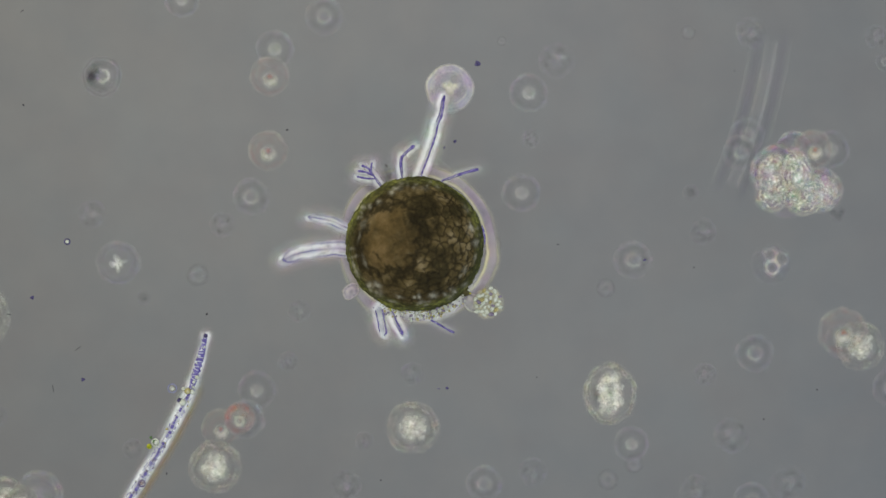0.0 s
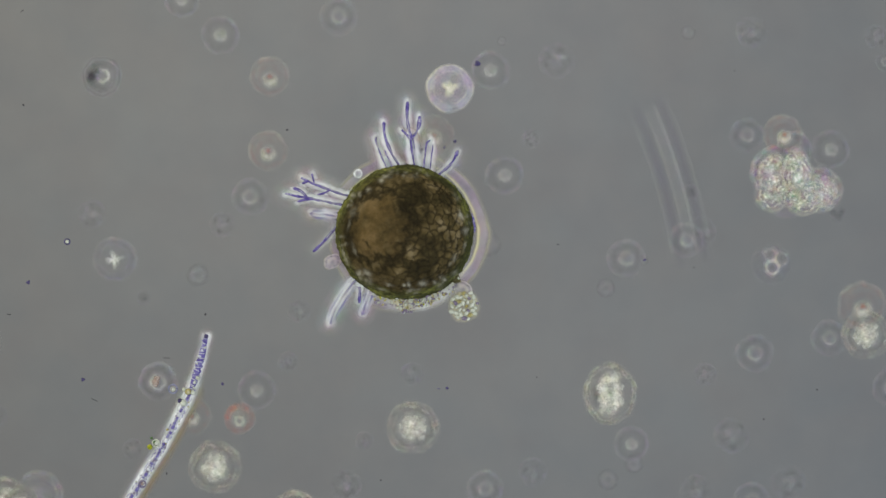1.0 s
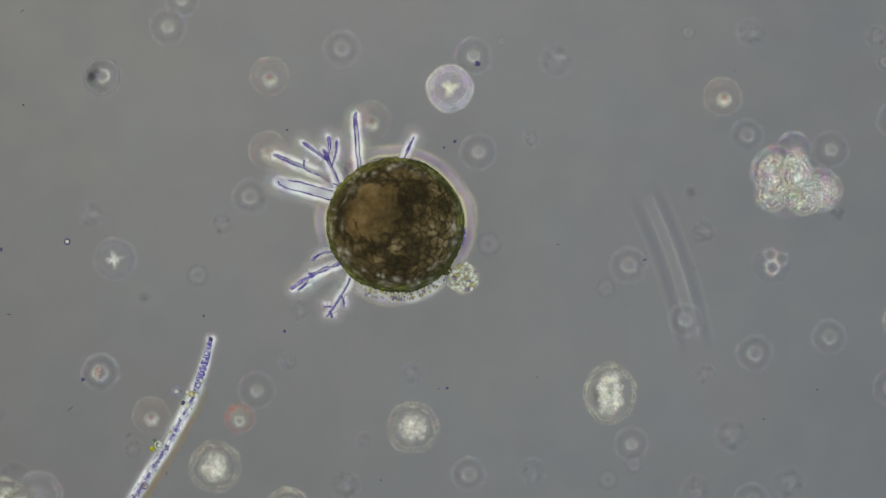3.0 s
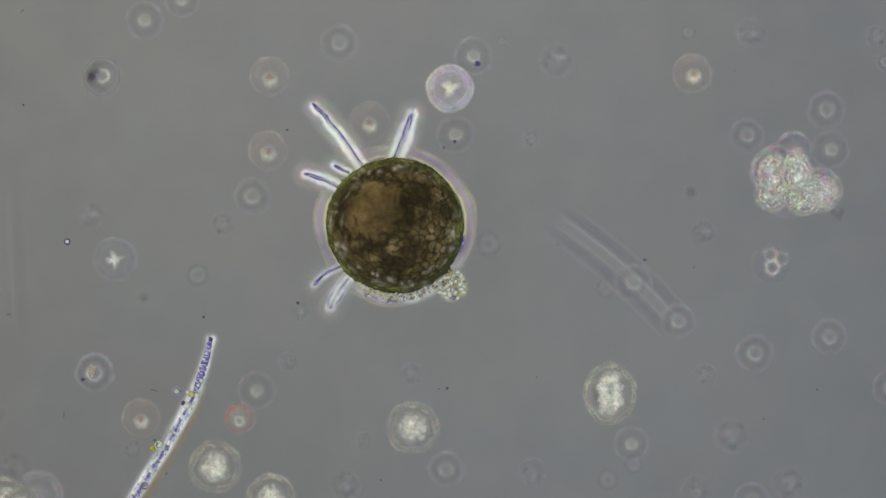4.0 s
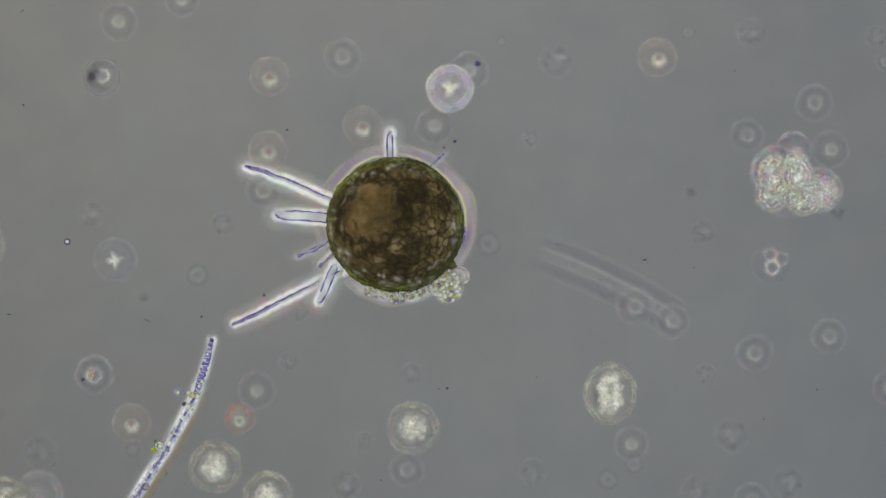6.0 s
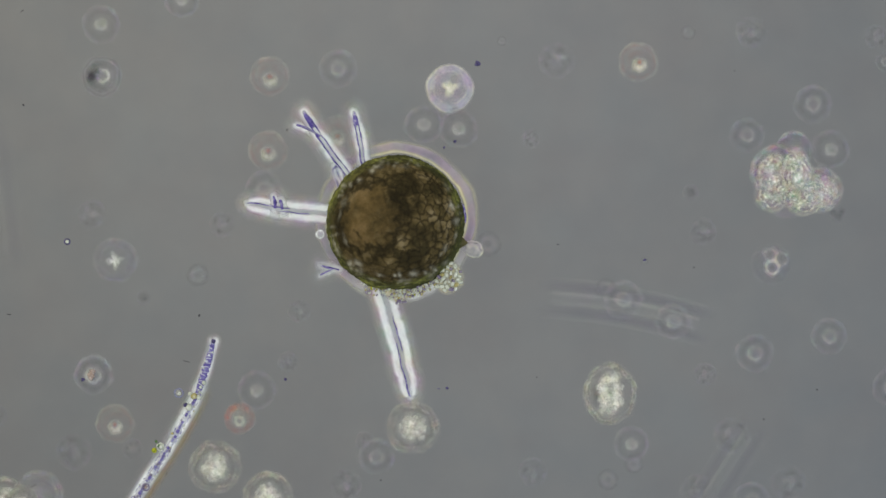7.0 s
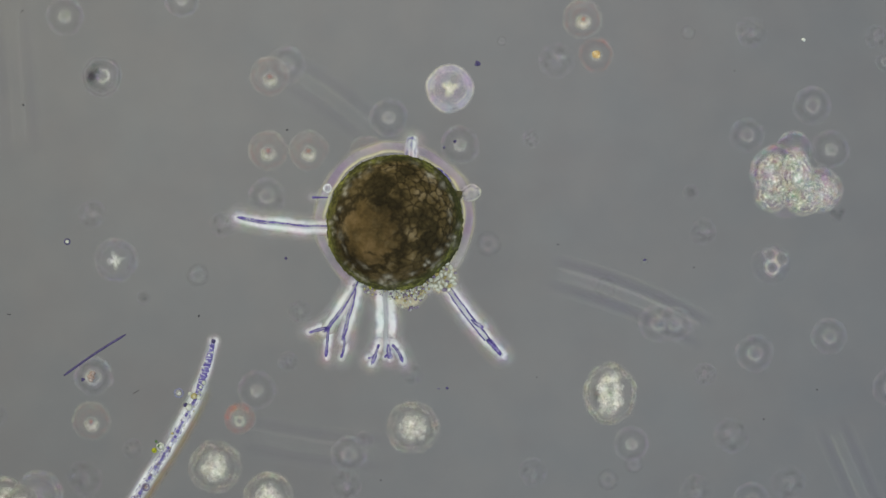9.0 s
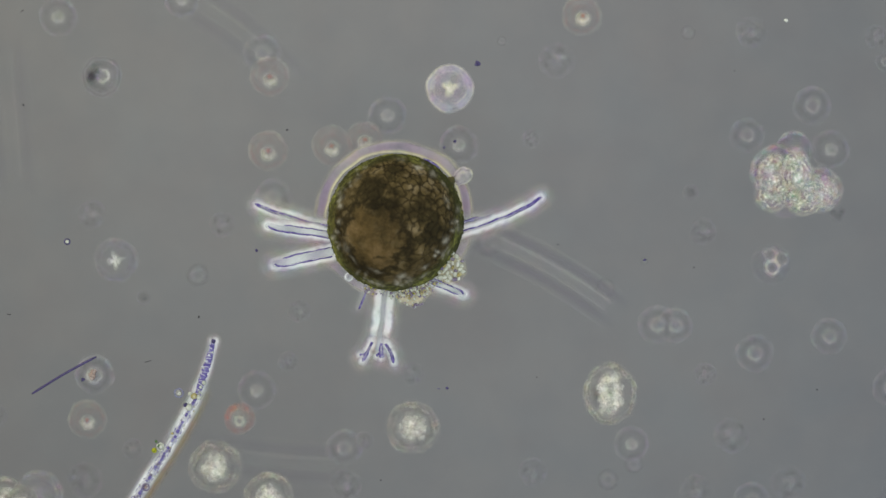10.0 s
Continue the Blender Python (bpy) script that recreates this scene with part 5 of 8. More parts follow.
def motions():
    drift(protist, 0, [(0, 735, 433), (0.5, 733, 430), (0.8, 733, 430), (1, 717, 412), (1.2, 713, 407), (1.5, 708, 403), (2, 701, 399), (2.5, 701, 399), (4, 700, 400), (4.5, 700, 400), (5, 700, 400), (5.5, 700, 400),
                       (7, 701, 395), (7.5, 701, 396), (8, 698, 393), (8.5, 698, 393), (9, 699, 394), (9.5, 698, 393), (10, 700, 393)])
    walk(protist_body, [(t, pose(0, 0, 0, 0, 0, a)) for t, a in ((0, 0), (0.5, 0), (1, 0), (1.5, -9), (2, -12), (2.5, -14), (4, -24), (5.5, -22), (7, 0), (7.5, 7), (8, 16), (8.5, 18), (9, 36), (9.5, 46), (10, 50))])
    walk(clump, [(t, Matrix.Translation((x / 1000, y / 1000, 0)) @ pose(0, 0, 0.004, 0, 0, a)) for t, x, y, a in (
        (0, 128, -103, 0), (0.5, 118, -122, -10), (0.8, 122, -119, -8), (1, 104, -130, -15), (1.5, 103, -127, -18), (2, 128, -97, 0), (2.5, 126, -90, 5), (4, 100, -106, -10), (4.5, 93, -108, -12),
        (5, 92, -110, -12), (5.5, 92, -112, -14), (7, 92, -97, 0), (7.5, 97, -88, 5), (8, 85, -108, -6), (8.5, 70, -112, -15), (9, 84, -98, -6), (9.5, 96, -88, 0), (10, 97, -82, 4))])
    walk(nub, [(t, pose(0, 0, 0, 0, 0, a)) for t, a in ((0, -44), (2.5, -42), (5.5, -40), (7, -17), (7.5, -7), (8, -2), (8.5, 1), (9, 23), (9.5, 32), (10, 36))])
    walk(loose_heap, [(t, pose(x / 1000, y / 1000, -0.006, 0, 0, a)) for t, x, y, a in ((0, 40, -75, 0), (0.5, 20, -112, 0), (1, 5, -118, 0), (2, 10, -106, 5), (4, -5, -112, 0), (5.5, 5, -113, 0), (7, 8, -118, 5), (8, 15, -126, 10), (8.5, 20, -130, 10), (9, 28, -130, 15), (9.5, 32, -131, 15), (10, 34, -126, 18))])
    walk(bud, [(t, pose(x / 1000, y / 1000, -0.02, 0, 0, a)) for t, x, y, a in ((0, -115, -84, 36), (0.5, -122, -74, 30), (1, -130, -52, 22), (1.5, -132, -44, 18), (2, -122, -40, 16), (2.5, -95, -36, 16), (10, -95, -36, 16))])
    walk(slime_coat, [(t, pose(x / 1000, y / 1000, -0.05, 0, 0, a)) for t, x, y, a in ((0, 3, 0, -25), (1, 3, 2, -15), (2, -3, 3, 0), (5.5, -3, 3, 5), (7, -1, 4, 10), (8.5, -2, 4, 12), (10, -4, 4, 35))])
    walk(vesicle, [(t, Matrix.Translation((x / 1000, y / 1000, z / 1000))) for t, x, y, z in (
        (0, -60, 20, -80), (0.5, -133, 12, 6), (1, -83, 104, 6), (1.5, -60, 30, -80), (6.5, -60, 20, -80), (7, -134, -20, 6), (7.5, -133, 15, 6), (8, -130, -11, 6), (8.5, -90, 20, -80), (9, -119, 60, 6), (9.5, -90, 0, -80), (10, -82, -97, 6))])
    flick(cirri[0], ((0, 5, 112, 0, 25, 73), (0.07, 5, 112, 0, 25, 73), (0.16, -17, -56, 11, 49, 73), (3.84, 36, -46, 11, 49, 128), (3.94, -58, 104, 0, 33, 128), (4, -58, 104, 0, 33, 128), (4.07, -58, 104, 0, 33, 128), (4.16, 36, -46, 11, 49, 128), (5.04, 50, -30, 11, 49, 149), (5.14, -117, 39, 0, 0, 149), (5.2, -117, 39, 0, 0, 149), (5.5, -108, 40, 0, 9, 154), (5.7, -110, 52, 0, 34, 157), (6, -113, 44, 0, 19, 158), (6.25, -115, 34, 0, 17, 161), (6.5, -117, 20, 0, 0, 165), (6.8, -117, 15, 0, 0, 169), (6.87, -117, 15, 0, 0, 169), (6.96, 58, -11, 11, 49, 169), (9.27, 58, -9, 11, 49, 171), (9.4, -116, -21, 0, 0, 171), (9.5, -116, -21, 0, 0, 171), (9.6, -116, -21, 0, 0, 171), (9.74, 58, -9, 11, 49, 171), (10, 58, -9, 11, 49, 171)))
    flick(cirri[1], ((0, -22, 112, 0, 0, 91), (0.2, -54, 113, 0, 18, 90), (0.3, -54, 113, 0, 18, 90), (0.44, 0, -23, -25, 0, 90), (10, 0, -23, -25, 0, 90)))
    flick(cirri[2], ((0, -60, 102, 0, 0, 125), (0.07, -60, 102, 0, 0, 125), (0.16, 11, -16, -25, 0, 125), (10, 11, -16, -25, 0, 125)))
    flick(cirri[3], ((0, 46, 112, 0, 0, 18), (0.2, 52, 107, 0, 38, 38), (0.3, 52, 107, 0, 38, 38), (0.44, -27, -21, -25, 0, 38), (0.57, -33, 11, -25, 0, -19), (0.71, -8, 34, -25, 0, -76), (0.84, 24, 25, -25, 0, -134), (0.94, -121, 11, 0, 26, -134), (1, -121, 11, 0, 26, -134), (1.07, -121, 11, 0, 26, -134), (1.16, 24, 25, -25, 0, -134), (10, 24, 25, -25, 0, -134)))
    flick(cirri[4], ((0, -122, 30, 0, 0, 165), (0.07, -122, 30, 0, 0, 165), (0.16, 34, -9, -25, 0, 165), (3.2, 28, 21, -25, 0, 217), (6.23, 1, 35, -25, 0, 269), (9.27, -27, 22, -25, 0, 321), (9.4, 90, -109, 0, 21, 321), (9.5, 90, -109, 0, 21, 321), (9.6, 90, -109, 0, 21, 321), (9.74, -27, 22, -25, 0, 321), (10, -27, 22, -25, 0, 321)))
    flick(cirri[5], ((0, -121, -9, 0, 0, -171), (0.2, -116, 23, 0, 0, -178), (0.3, -116, 23, 0, 0, -178), (0.44, 52, 2, -2, 24, -178), (10, 52, 2, -2, 24, -178)))
    flick(cirri[6], ((0, -64, -116, 0, 24, -80), (0.2, -69, -98, 0, 26, -90), (0.3, -69, -98, 0, 26, -90), (0.44, -0, 26, -25, 0, -90), (0.57, -22, 14, -25, 0, -32), (0.71, -23, -11, -25, 0, 25), (0.84, -3, -25, -25, 0, 83), (0.94, 38, 114, 0, 10, 83), (1, 38, 114, 0, 10, 83), (1.07, 38, 114, 0, 10, 83), (1.16, -3, -25, -25, 0, 83), (3.06, -10, -24, -25, 0, 67), (3.17, 5, 113, 0, 12, 67), (3.25, 5, 113, 0, 12, 67), (3.33, 5, 113, 0, 12, 67), (3.45, -10, -24, -25, 0, 67), (3.65, -25, -6, -25, 0, 14), (3.84, -20, 16, -25, 0, -40), (4.04, 1, 26, -25, 0, -93), (4.14, -38, -106, 0, 30, -93), (4.2, -38, -106, 0, 30, -93), (4.3, -38, -106, 0, 30, -93), (4.44, 1, 26, -25, 0, -93), (4.86, 18, 18, -25, 0, -135), (5.27, 26, 2, -25, 0, -177), (5.4, -120, 17, 0, 0, -177), (5.5, -120, 17, 0, 0, -177), (5.57, -120, 17, 0, 0, -177), (5.66, 26, 2, -25, 0, -177), (7.04, 25, 2, -25, 0, -175), (7.14, -118, -24, 0, 12, -175), (7.2, -118, -24, 0, 12, -175), (7.3, -118, -24, 0, 12, -175), (7.44, 25, 2, -25, 0, -175), (7.51, 19, -17, -25, 0, -220), (7.57, 2, -25, -25, 0, -266), (7.7, -84, 78, 0, 12, -266), (7.8, -84, 78, 0, 12, -266), (7.87, -84, 78, 0, 12, -266), (7.96, 2, -25, -25, 0, -266), (8.32, 23, -11, -25, 0, -206), (8.68, 21, 14, -25, 0, -147), (9.04, -1, 26, -25, 0, -87), (9.14, 56, -100, 0, 26, -87), (9.2, 56, -100, 0, 26, -87), (9.3, 56, -100, 0, 26, -87), (9.44, -1, 26, -25, 0, -87), (10, -1, 26, -25, 0, -87)))
    flick(cirri[7], ((0, -46, -116, 0, 0, -61), (0.07, -46, -116, 0, 0, -61), (0.16, -12, 22, -25, 0, -61), (0.6, 5, 25, -25, 0, -101), (1.04, 19, 16, -25, 0, -141), (1.14, -113, -9, 0, 4, -141), (1.2, -113, -9, 0, 4, -141), (1.3, -113, -9, 0, 4, -141), (1.44, 19, 16, -25, 0, -141), (5.54, -7, 24, -25, 0, -74), (5.64, 43, -115, 0, 0, -74), (5.7, 43, -115, 0, 0, -74), (5.8, 43, -115, 0, 0, -74), (5.94, -7, 24, -25, 0, -74), (6.49, 13, 21, -25, 0, -122), (7.04, 25, 5, -25, 0, -169), (7.14, -108, -58, 0, 14, -169), (7.2, -108, -58, 0, 14, -169), (7.3, -108, -58, 0, 14, -169), (7.44, 25, 5, -25, 0, -169), (10, 25, 5, -25, 0, -169)))
    flick(cirri[8], ((0, 28, -134, 0, 26, -29), (0.2, 16, -134, 0, 12, -33), (0.5, 13, -132, 0, 28, -37), (0.6, 13, -132, 0, 28, -37), (0.74, -21, 16, -25, 0, -37), (1.39, -25, -8, -25, 0, 18), (2.04, -7, -25, -25, 0, 74), (2.14, 2, 113, 0, 0, 74), (2.2, 2, 113, 0, 0, 74), (2.3, 2, 113, 0, 0, 74), (2.44, -7, -25, -25, 0, 74), (5.27, -17, -20, -25, 0, 50), (5.4, 112, 26, 0, 0, 50), (5.5, 112, 26, 0, 0, 50), (5.57, 112, 26, 0, 0, 50), (5.66, -17, -20, -25, 0, 50), (10, -17, -20, -25, 0, 50)))
    flick(cirri[9], ((0, 53, -27, 10, 51, 153), (0.27, 53, -27, 10, 51, 153), (0.4, -101, 42, 0, 0, 153), (0.5, -101, 42, 0, 0, 153), (0.6, -101, 42, 0, 0, 153), (0.74, 53, -27, 10, 51, 153), (10, 53, -27, 10, 51, 153)))
    flick(cirri[10], ((0, 37, -25, -25, 0, 146), (0.27, 37, -25, -25, 0, 146), (0.4, -99, 54, 0, 16, 146), (0.5, -99, 54, 0, 16, 146), (0.6, -99, 54, 0, 16, 146), (0.74, 37, -25, -25, 0, 146), (1.27, 44, 6, -25, 0, 188), (1.4, -104, 55, 0, 0, 188), (1.5, -104, 55, 0, 0, 188), (1.6, -104, 55, 0, 0, 188), (1.74, 44, 6, -25, 0, 188), (2.27, 39, -23, -25, 0, 149), (2.4, -95, 67, 0, 28, 149), (2.5, -95, 67, 0, 28, 149), (2.57, -95, 67, 0, 28, 149), (2.66, 39, -23, -25, 0, 149), (4.27, 38, 23, -25, 0, 211), (4.4, -106, -68, 0, 26, 211), (4.5, -106, -68, 0, 26, 211), (4.6, -106, -68, 0, 26, 211), (4.74, 38, 23, -25, 0, 211), (10, 38, 23, -25, 0, 211)))
    flick(cirri[11], ((0, 29, -8, -25, 0, 165), (0.27, 29, -8, -25, 0, 165), (0.4, -53, 104, 0, 0, 165), (0.5, -53, 104, 0, 0, 165), (0.6, -53, 104, 0, 0, 165), (0.74, 29, -8, -25, 0, 165), (2.04, 19, 24, -25, 0, 232), (2.14, -80, -96, 0, 4, 232), (2.2, -80, -96, 0, 4, 232), (2.3, -80, -96, 0, 4, 232), (2.44, 19, 24, -25, 0, 232), (2.49, 30, -1, -25, 0, 178), (2.54, 17, -25, -25, 0, 125), (2.64, -99, 69, 0, 4, 125), (2.7, -99, 69, 0, 4, 125), (2.8, -99, 69, 0, 4, 125), (2.94, 17, -25, -25, 0, 125), (4.57, 17, -25, -25, 0, 125), (4.7, -57, 105, 0, 4, 125), (4.8, -57, 105, 0, 4, 125), (4.87, -57, 105, 0, 4, 125), (4.96, 17, -25, -25, 0, 125), (6.3, 18, -24, -25, 0, 127), (6.42, -115, 27, 0, 4, 127), (6.5, -115, 27, 0, 4, 127), (6.8, -117, 21, 0, 17, 126), (6.87, -117, 21, 0, 17, 126), (6.96, 18, -24, -25, 0, 126), (10, 18, -24, -25, 0, 126)))
    flick(cirri[12], ((0, 4, -49, -25, 0, 95), (0.27, 4, -49, -25, 0, 95), (0.4, -49, 108, 0, 0, 95), (0.5, -49, 108, 0, 0, 95), (0.8, -39, 114, 0, 42, 103), (0.87, -39, 114, 0, 42, 103), (0.96, 11, -48, -25, 0, 103), (10, 11, -48, -25, 0, 103)))
    flick(cirri[13], ((0, 9, -57, 12, 46, 99), (0.27, 9, -57, 12, 46, 99), (0.4, -6, 120, 0, 0, 99), (0.5, -6, 120, 0, 0, 99), (0.6, -6, 120, 0, 0, 99), (0.74, 9, -57, 12, 46, 99), (10, 9, -57, 12, 46, 99)))
    flick(cirri[14], ((0, -15, -56, 12, 45, 75), (0.27, -15, -56, 12, 45, 75), (0.4, 18, 118, 0, 21, 75), (0.5, 18, 118, 0, 21, 75), (0.6, 18, 118, 0, 21, 75), (0.74, -15, -56, 12, 45, 75), (1.29, 28, -50, 12, 45, 119), (1.84, 55, -17, 12, 45, 162), (1.94, -91, 71, 0, 34, 162), (2, -91, 71, 0, 34, 162), (2.07, -91, 71, 0, 34, 162), (2.16, 55, -17, 12, 45, 162), (4.37, 39, 42, 12, 45, 227), (6.57, -21, 54, 12, 45, 291), (6.7, -28, -119, 0, 0, 291), (6.8, -28, -119, 0, 0, 291), (6.87, -28, -119, 0, 0, 291), (6.96, -21, 54, 12, 45, 291), (7.9, 35, 46, 12, 45, 233), (8.84, 57, -6, 12, 45, 174), (8.94, -115, -8, 0, 0, 174), (9, -115, -8, 0, 0, 174), (9.07, -115, -8, 0, 0, 174), (9.16, 57, -6, 12, 45, 174), (9.57, 57, -5, 12, 45, 175), (9.7, -113, -13, 0, 24, 175), (9.8, -113, -13, 0, 24, 175), (10, -116, -9, 0, 28, 163)))
    flick(cirri[15], ((0, 5, -19, -25, 0, 105), (0.27, 5, -19, -25, 0, 105), (0.4, -9, 122, 0, 0, 105), (0.5, -9, 122, 0, 0, 105), (0.6, -9, 122, 0, 0, 105), (0.74, 5, -19, -25, 0, 105), (4.16, 19, -3, -25, 0, 172), (7.57, 10, 17, -25, 0, 239), (7.7, -108, -66, 0, 0, 239), (7.8, -108, -66, 0, 0, 239), (7.87, -108, -66, 0, 0, 239), (7.96, 10, 17, -25, 0, 239), (8.04, 12, 16, -25, 0, 234), (8.14, -104, -77, 0, 27, 234), (8.2, -104, -77, 0, 27, 234), (8.3, -104, -77, 0, 27, 234), (8.44, 12, 16, -25, 0, 234), (9.57, 10, 17, -25, 0, 239), (9.7, -118, -27, 0, 0, 239), (9.8, -118, -27, 0, 0, 239), (9.87, -118, -27, 0, 0, 239), (9.96, 10, 17, -25, 0, 239), (10, 10, 17, -25, 0, 239)))
    flick(cirri[16], ((0, 28, 15, -25, 0, -152), (0.27, 28, 15, -25, 0, -152), (0.4, -99, -74, 0, 0, -152), (0.5, -99, -74, 0, 0, -152), (0.8, -96, -72, 0, 0, -146), (0.87, -96, -72, 0, 0, -146), (0.96, 26, 18, -25, 0, -146), (3.06, 27, 17, -25, 0, -147), (3.17, -99, -65, 0, 0, -147), (3.25, -99, -65, 0, 0, -147), (3.33, -99, -65, 0, 0, -147), (3.45, 27, 17, -25, 0, -147), (5.04, 26, 19, -25, 0, -144), (5.14, -105, -46, 0, 0, -144), (5.2, -105, -46, 0, 0, -144), (5.3, -105, -46, 0, 0, -144), (5.44, 26, 19, -25, 0, -144), (5.54, 28, 14, -25, 0, -153), (5.64, -117, -23, 0, 0, -153), (5.7, -117, -23, 0, 0, -153), (6, -117, -26, 0, 0, -153), (6.25, -117, -21, 0, 0, -162), (6.33, -117, -21, 0, 0, -162), (6.45, 30, 10, -25, 0, -162), (7.58, 7, 31, -25, 0, -103), (8.71, -23, 22, -25, 0, -45), (9.84, -31, -8, -25, 0, 14), (9.94, 112, -5, 0, 22, 14), (10, 112, -5, 0, 22, 14)))
    flick(cirri[17], ((0, 2, 14, -25, 0, -96), (0.27, 2, 14, -25, 0, -96), (0.4, -78, -98, 0, 0, -96), (0.5, -78, -98, 0, 0, -96), (0.8, -78, -84, 0, 0, -90), (0.87, -78, -84, 0, 0, -90), (0.96, -0, 14, -25, 0, -90), (1, -11, 9, -25, 0, -38), (1.04, -14, -3, -25, 0, 14), (1.14, 31, 116, 0, 20, 14), (1.2, 31, 116, 0, 20, 14), (1.3, 31, 116, 0, 20, 14), (1.44, -14, -3, -25, 0, 14), (1.74, -8, -12, -25, 0, 56), (2.04, 2, -14, -25, 0, 97), (2.14, -92, 85, 0, 0, 97), (2.2, -92, 85, 0, 0, 97), (2.3, -92, 85, 0, 0, 97), (2.44, 2, -14, -25, 0, 97), (10, 2, -14, -25, 0, 97)))
    flick(cirri[18], ((0, 44, -16, -25, 0, 160), (0.84, 44, -16, -25, 0, 160), (0.94, -95, 64, 0, 0, 160), (1, -95, 64, 0, 0, 160), (1.2, -95, 70, 0, 38, 163), (1.3, -95, 70, 0, 38, 163), (1.44, 45, -14, -25, 0, 163), (1.99, 43, 19, -25, 0, 204), (2.54, 21, 43, -25, 0, 244), (2.64, -81, -90, 0, 19, 244), (2.7, -81, -90, 0, 19, 244), (3, -81, -93, 0, 30, 238), (3.08, -81, -93, 0, 30, 238), (3.2, 25, 40, -25, 0, 238), (10, 25, 40, -25, 0, 238)))
    flick(cirri[19], ((0, 50, -10, -13, 13, 169), (0.84, 50, -10, -13, 13, 169), (0.94, -110, 49, 0, 0, 169), (1, -110, 49, 0, 0, 169), (1.07, -110, 49, 0, 0, 169), (1.16, 50, -10, -13, 13, 169), (6.05, 35, -37, -13, 13, 133), (6.17, -106, 58, 0, 0, 133), (6.25, -106, 58, 0, 0, 133), (6.33, -106, 58, 0, 0, 133), (6.45, 35, -37, -13, 13, 133), (7.24, 50, 7, -13, 13, 188), (8.04, 23, 45, -13, 13, 243), (8.14, -73, -107, 0, 0, 243), (8.2, -73, -107, 0, 0, 243), (8.3, -73, -107, 0, 0, 243), (8.44, 23, 45, -13, 13, 243), (10, 23, 45, -13, 13, 243)))
    flick(cirri[20], ((0, 23, -2, -25, 0, 174), (0.84, 23, -2, -25, 0, 174), (0.94, -121, 29, 0, 0, 174), (1, -121, 29, 0, 0, 174), (1.07, -121, 29, 0, 0, 174), (1.16, 23, -2, -25, 0, 174), (4.27, 18, -14, -25, 0, 143), (4.4, -112, 55, 0, 27, 143), (4.5, -112, 55, 0, 27, 143), (4.6, -112, 55, 0, 27, 143), (4.74, 18, -14, -25, 0, 143), (5.04, 11, -20, -25, 0, 118), (5.14, -65, 100, 0, 9, 118), (5.2, -65, 100, 0, 9, 118), (5.3, -65, 100, 0, 9, 118), (5.44, 11, -20, -25, 0, 118), (6.36, 23, -2, -25, 0, 174), (7.27, 15, 18, -25, 0, 231), (7.4, -51, -120, 0, 27, 231), (7.5, -51, -120, 0, 27, 231), (7.6, -51, -120, 0, 27, 231), (7.74, 15, 18, -25, 0, 231), (10, 15, 18, -25, 0, 231)))
    flick(cirri[21], ((0, 19, 41, -25, 0, -115), (0.57, 19, 41, -25, 0, -115), (0.7, -90, -80, 0, 30, -115), (0.8, -90, -80, 0, 30, -115), (1, -85, -83, 0, 0, -121), (1.07, -85, -83, 0, 0, -121), (1.16, 23, 38, -25, 0, -121), (10, 23, 38, -25, 0, -121)))
    flick(cirri[22], ((0, 1, 15, -25, 0, -92), (0.84, 1, 15, -25, 0, -92), (0.94, -81, -96, 0, 17, -92), (1, -81, -96, 0, 17, -92), (1.07, -81, -96, 0, 17, -92), (1.16, 1, 15, -25, 0, -92), (2.5, 13, 8, -25, 0, -150), (3.84, 14, -7, -25, 0, -207), (3.94, -82, 94, 0, 0, -207), (4, -82, 94, 0, 0, -207), (4.07, -82, 94, 0, 0, -207), (4.16, 14, -7, -25, 0, -207), (8.57, 3, -15, -25, 0, -257), (8.7, -95, 76, 0, 21, -257), (8.8, -95, 76, 0, 21, -257), (8.87, -95, 76, 0, 21, -257), (8.96, 3, -15, -25, 0, -257), (10, 3, -15, -25, 0, -257)))
    flick(cirri[23], ((0, 8, 23, -25, 0, -109), (0.84, 8, 23, -25, 0, -109), (0.94, -61, -100, 0, 13, -109), (1, -61, -100, 0, 13, -109), (1.07, -61, -100, 0, 13, -109), (1.16, 8, 23, -25, 0, -109), (4.5, 24, 3, -25, 0, -173), (7.84, 13, -20, -25, 0, -237), (7.94, -96, 65, 0, 0, -237), (8, -96, 65, 0, 0, -237), (8.07, -96, 65, 0, 0, -237), (8.16, 13, -20, -25, 0, -237), (10, 13, -20, -25, 0, -237)))
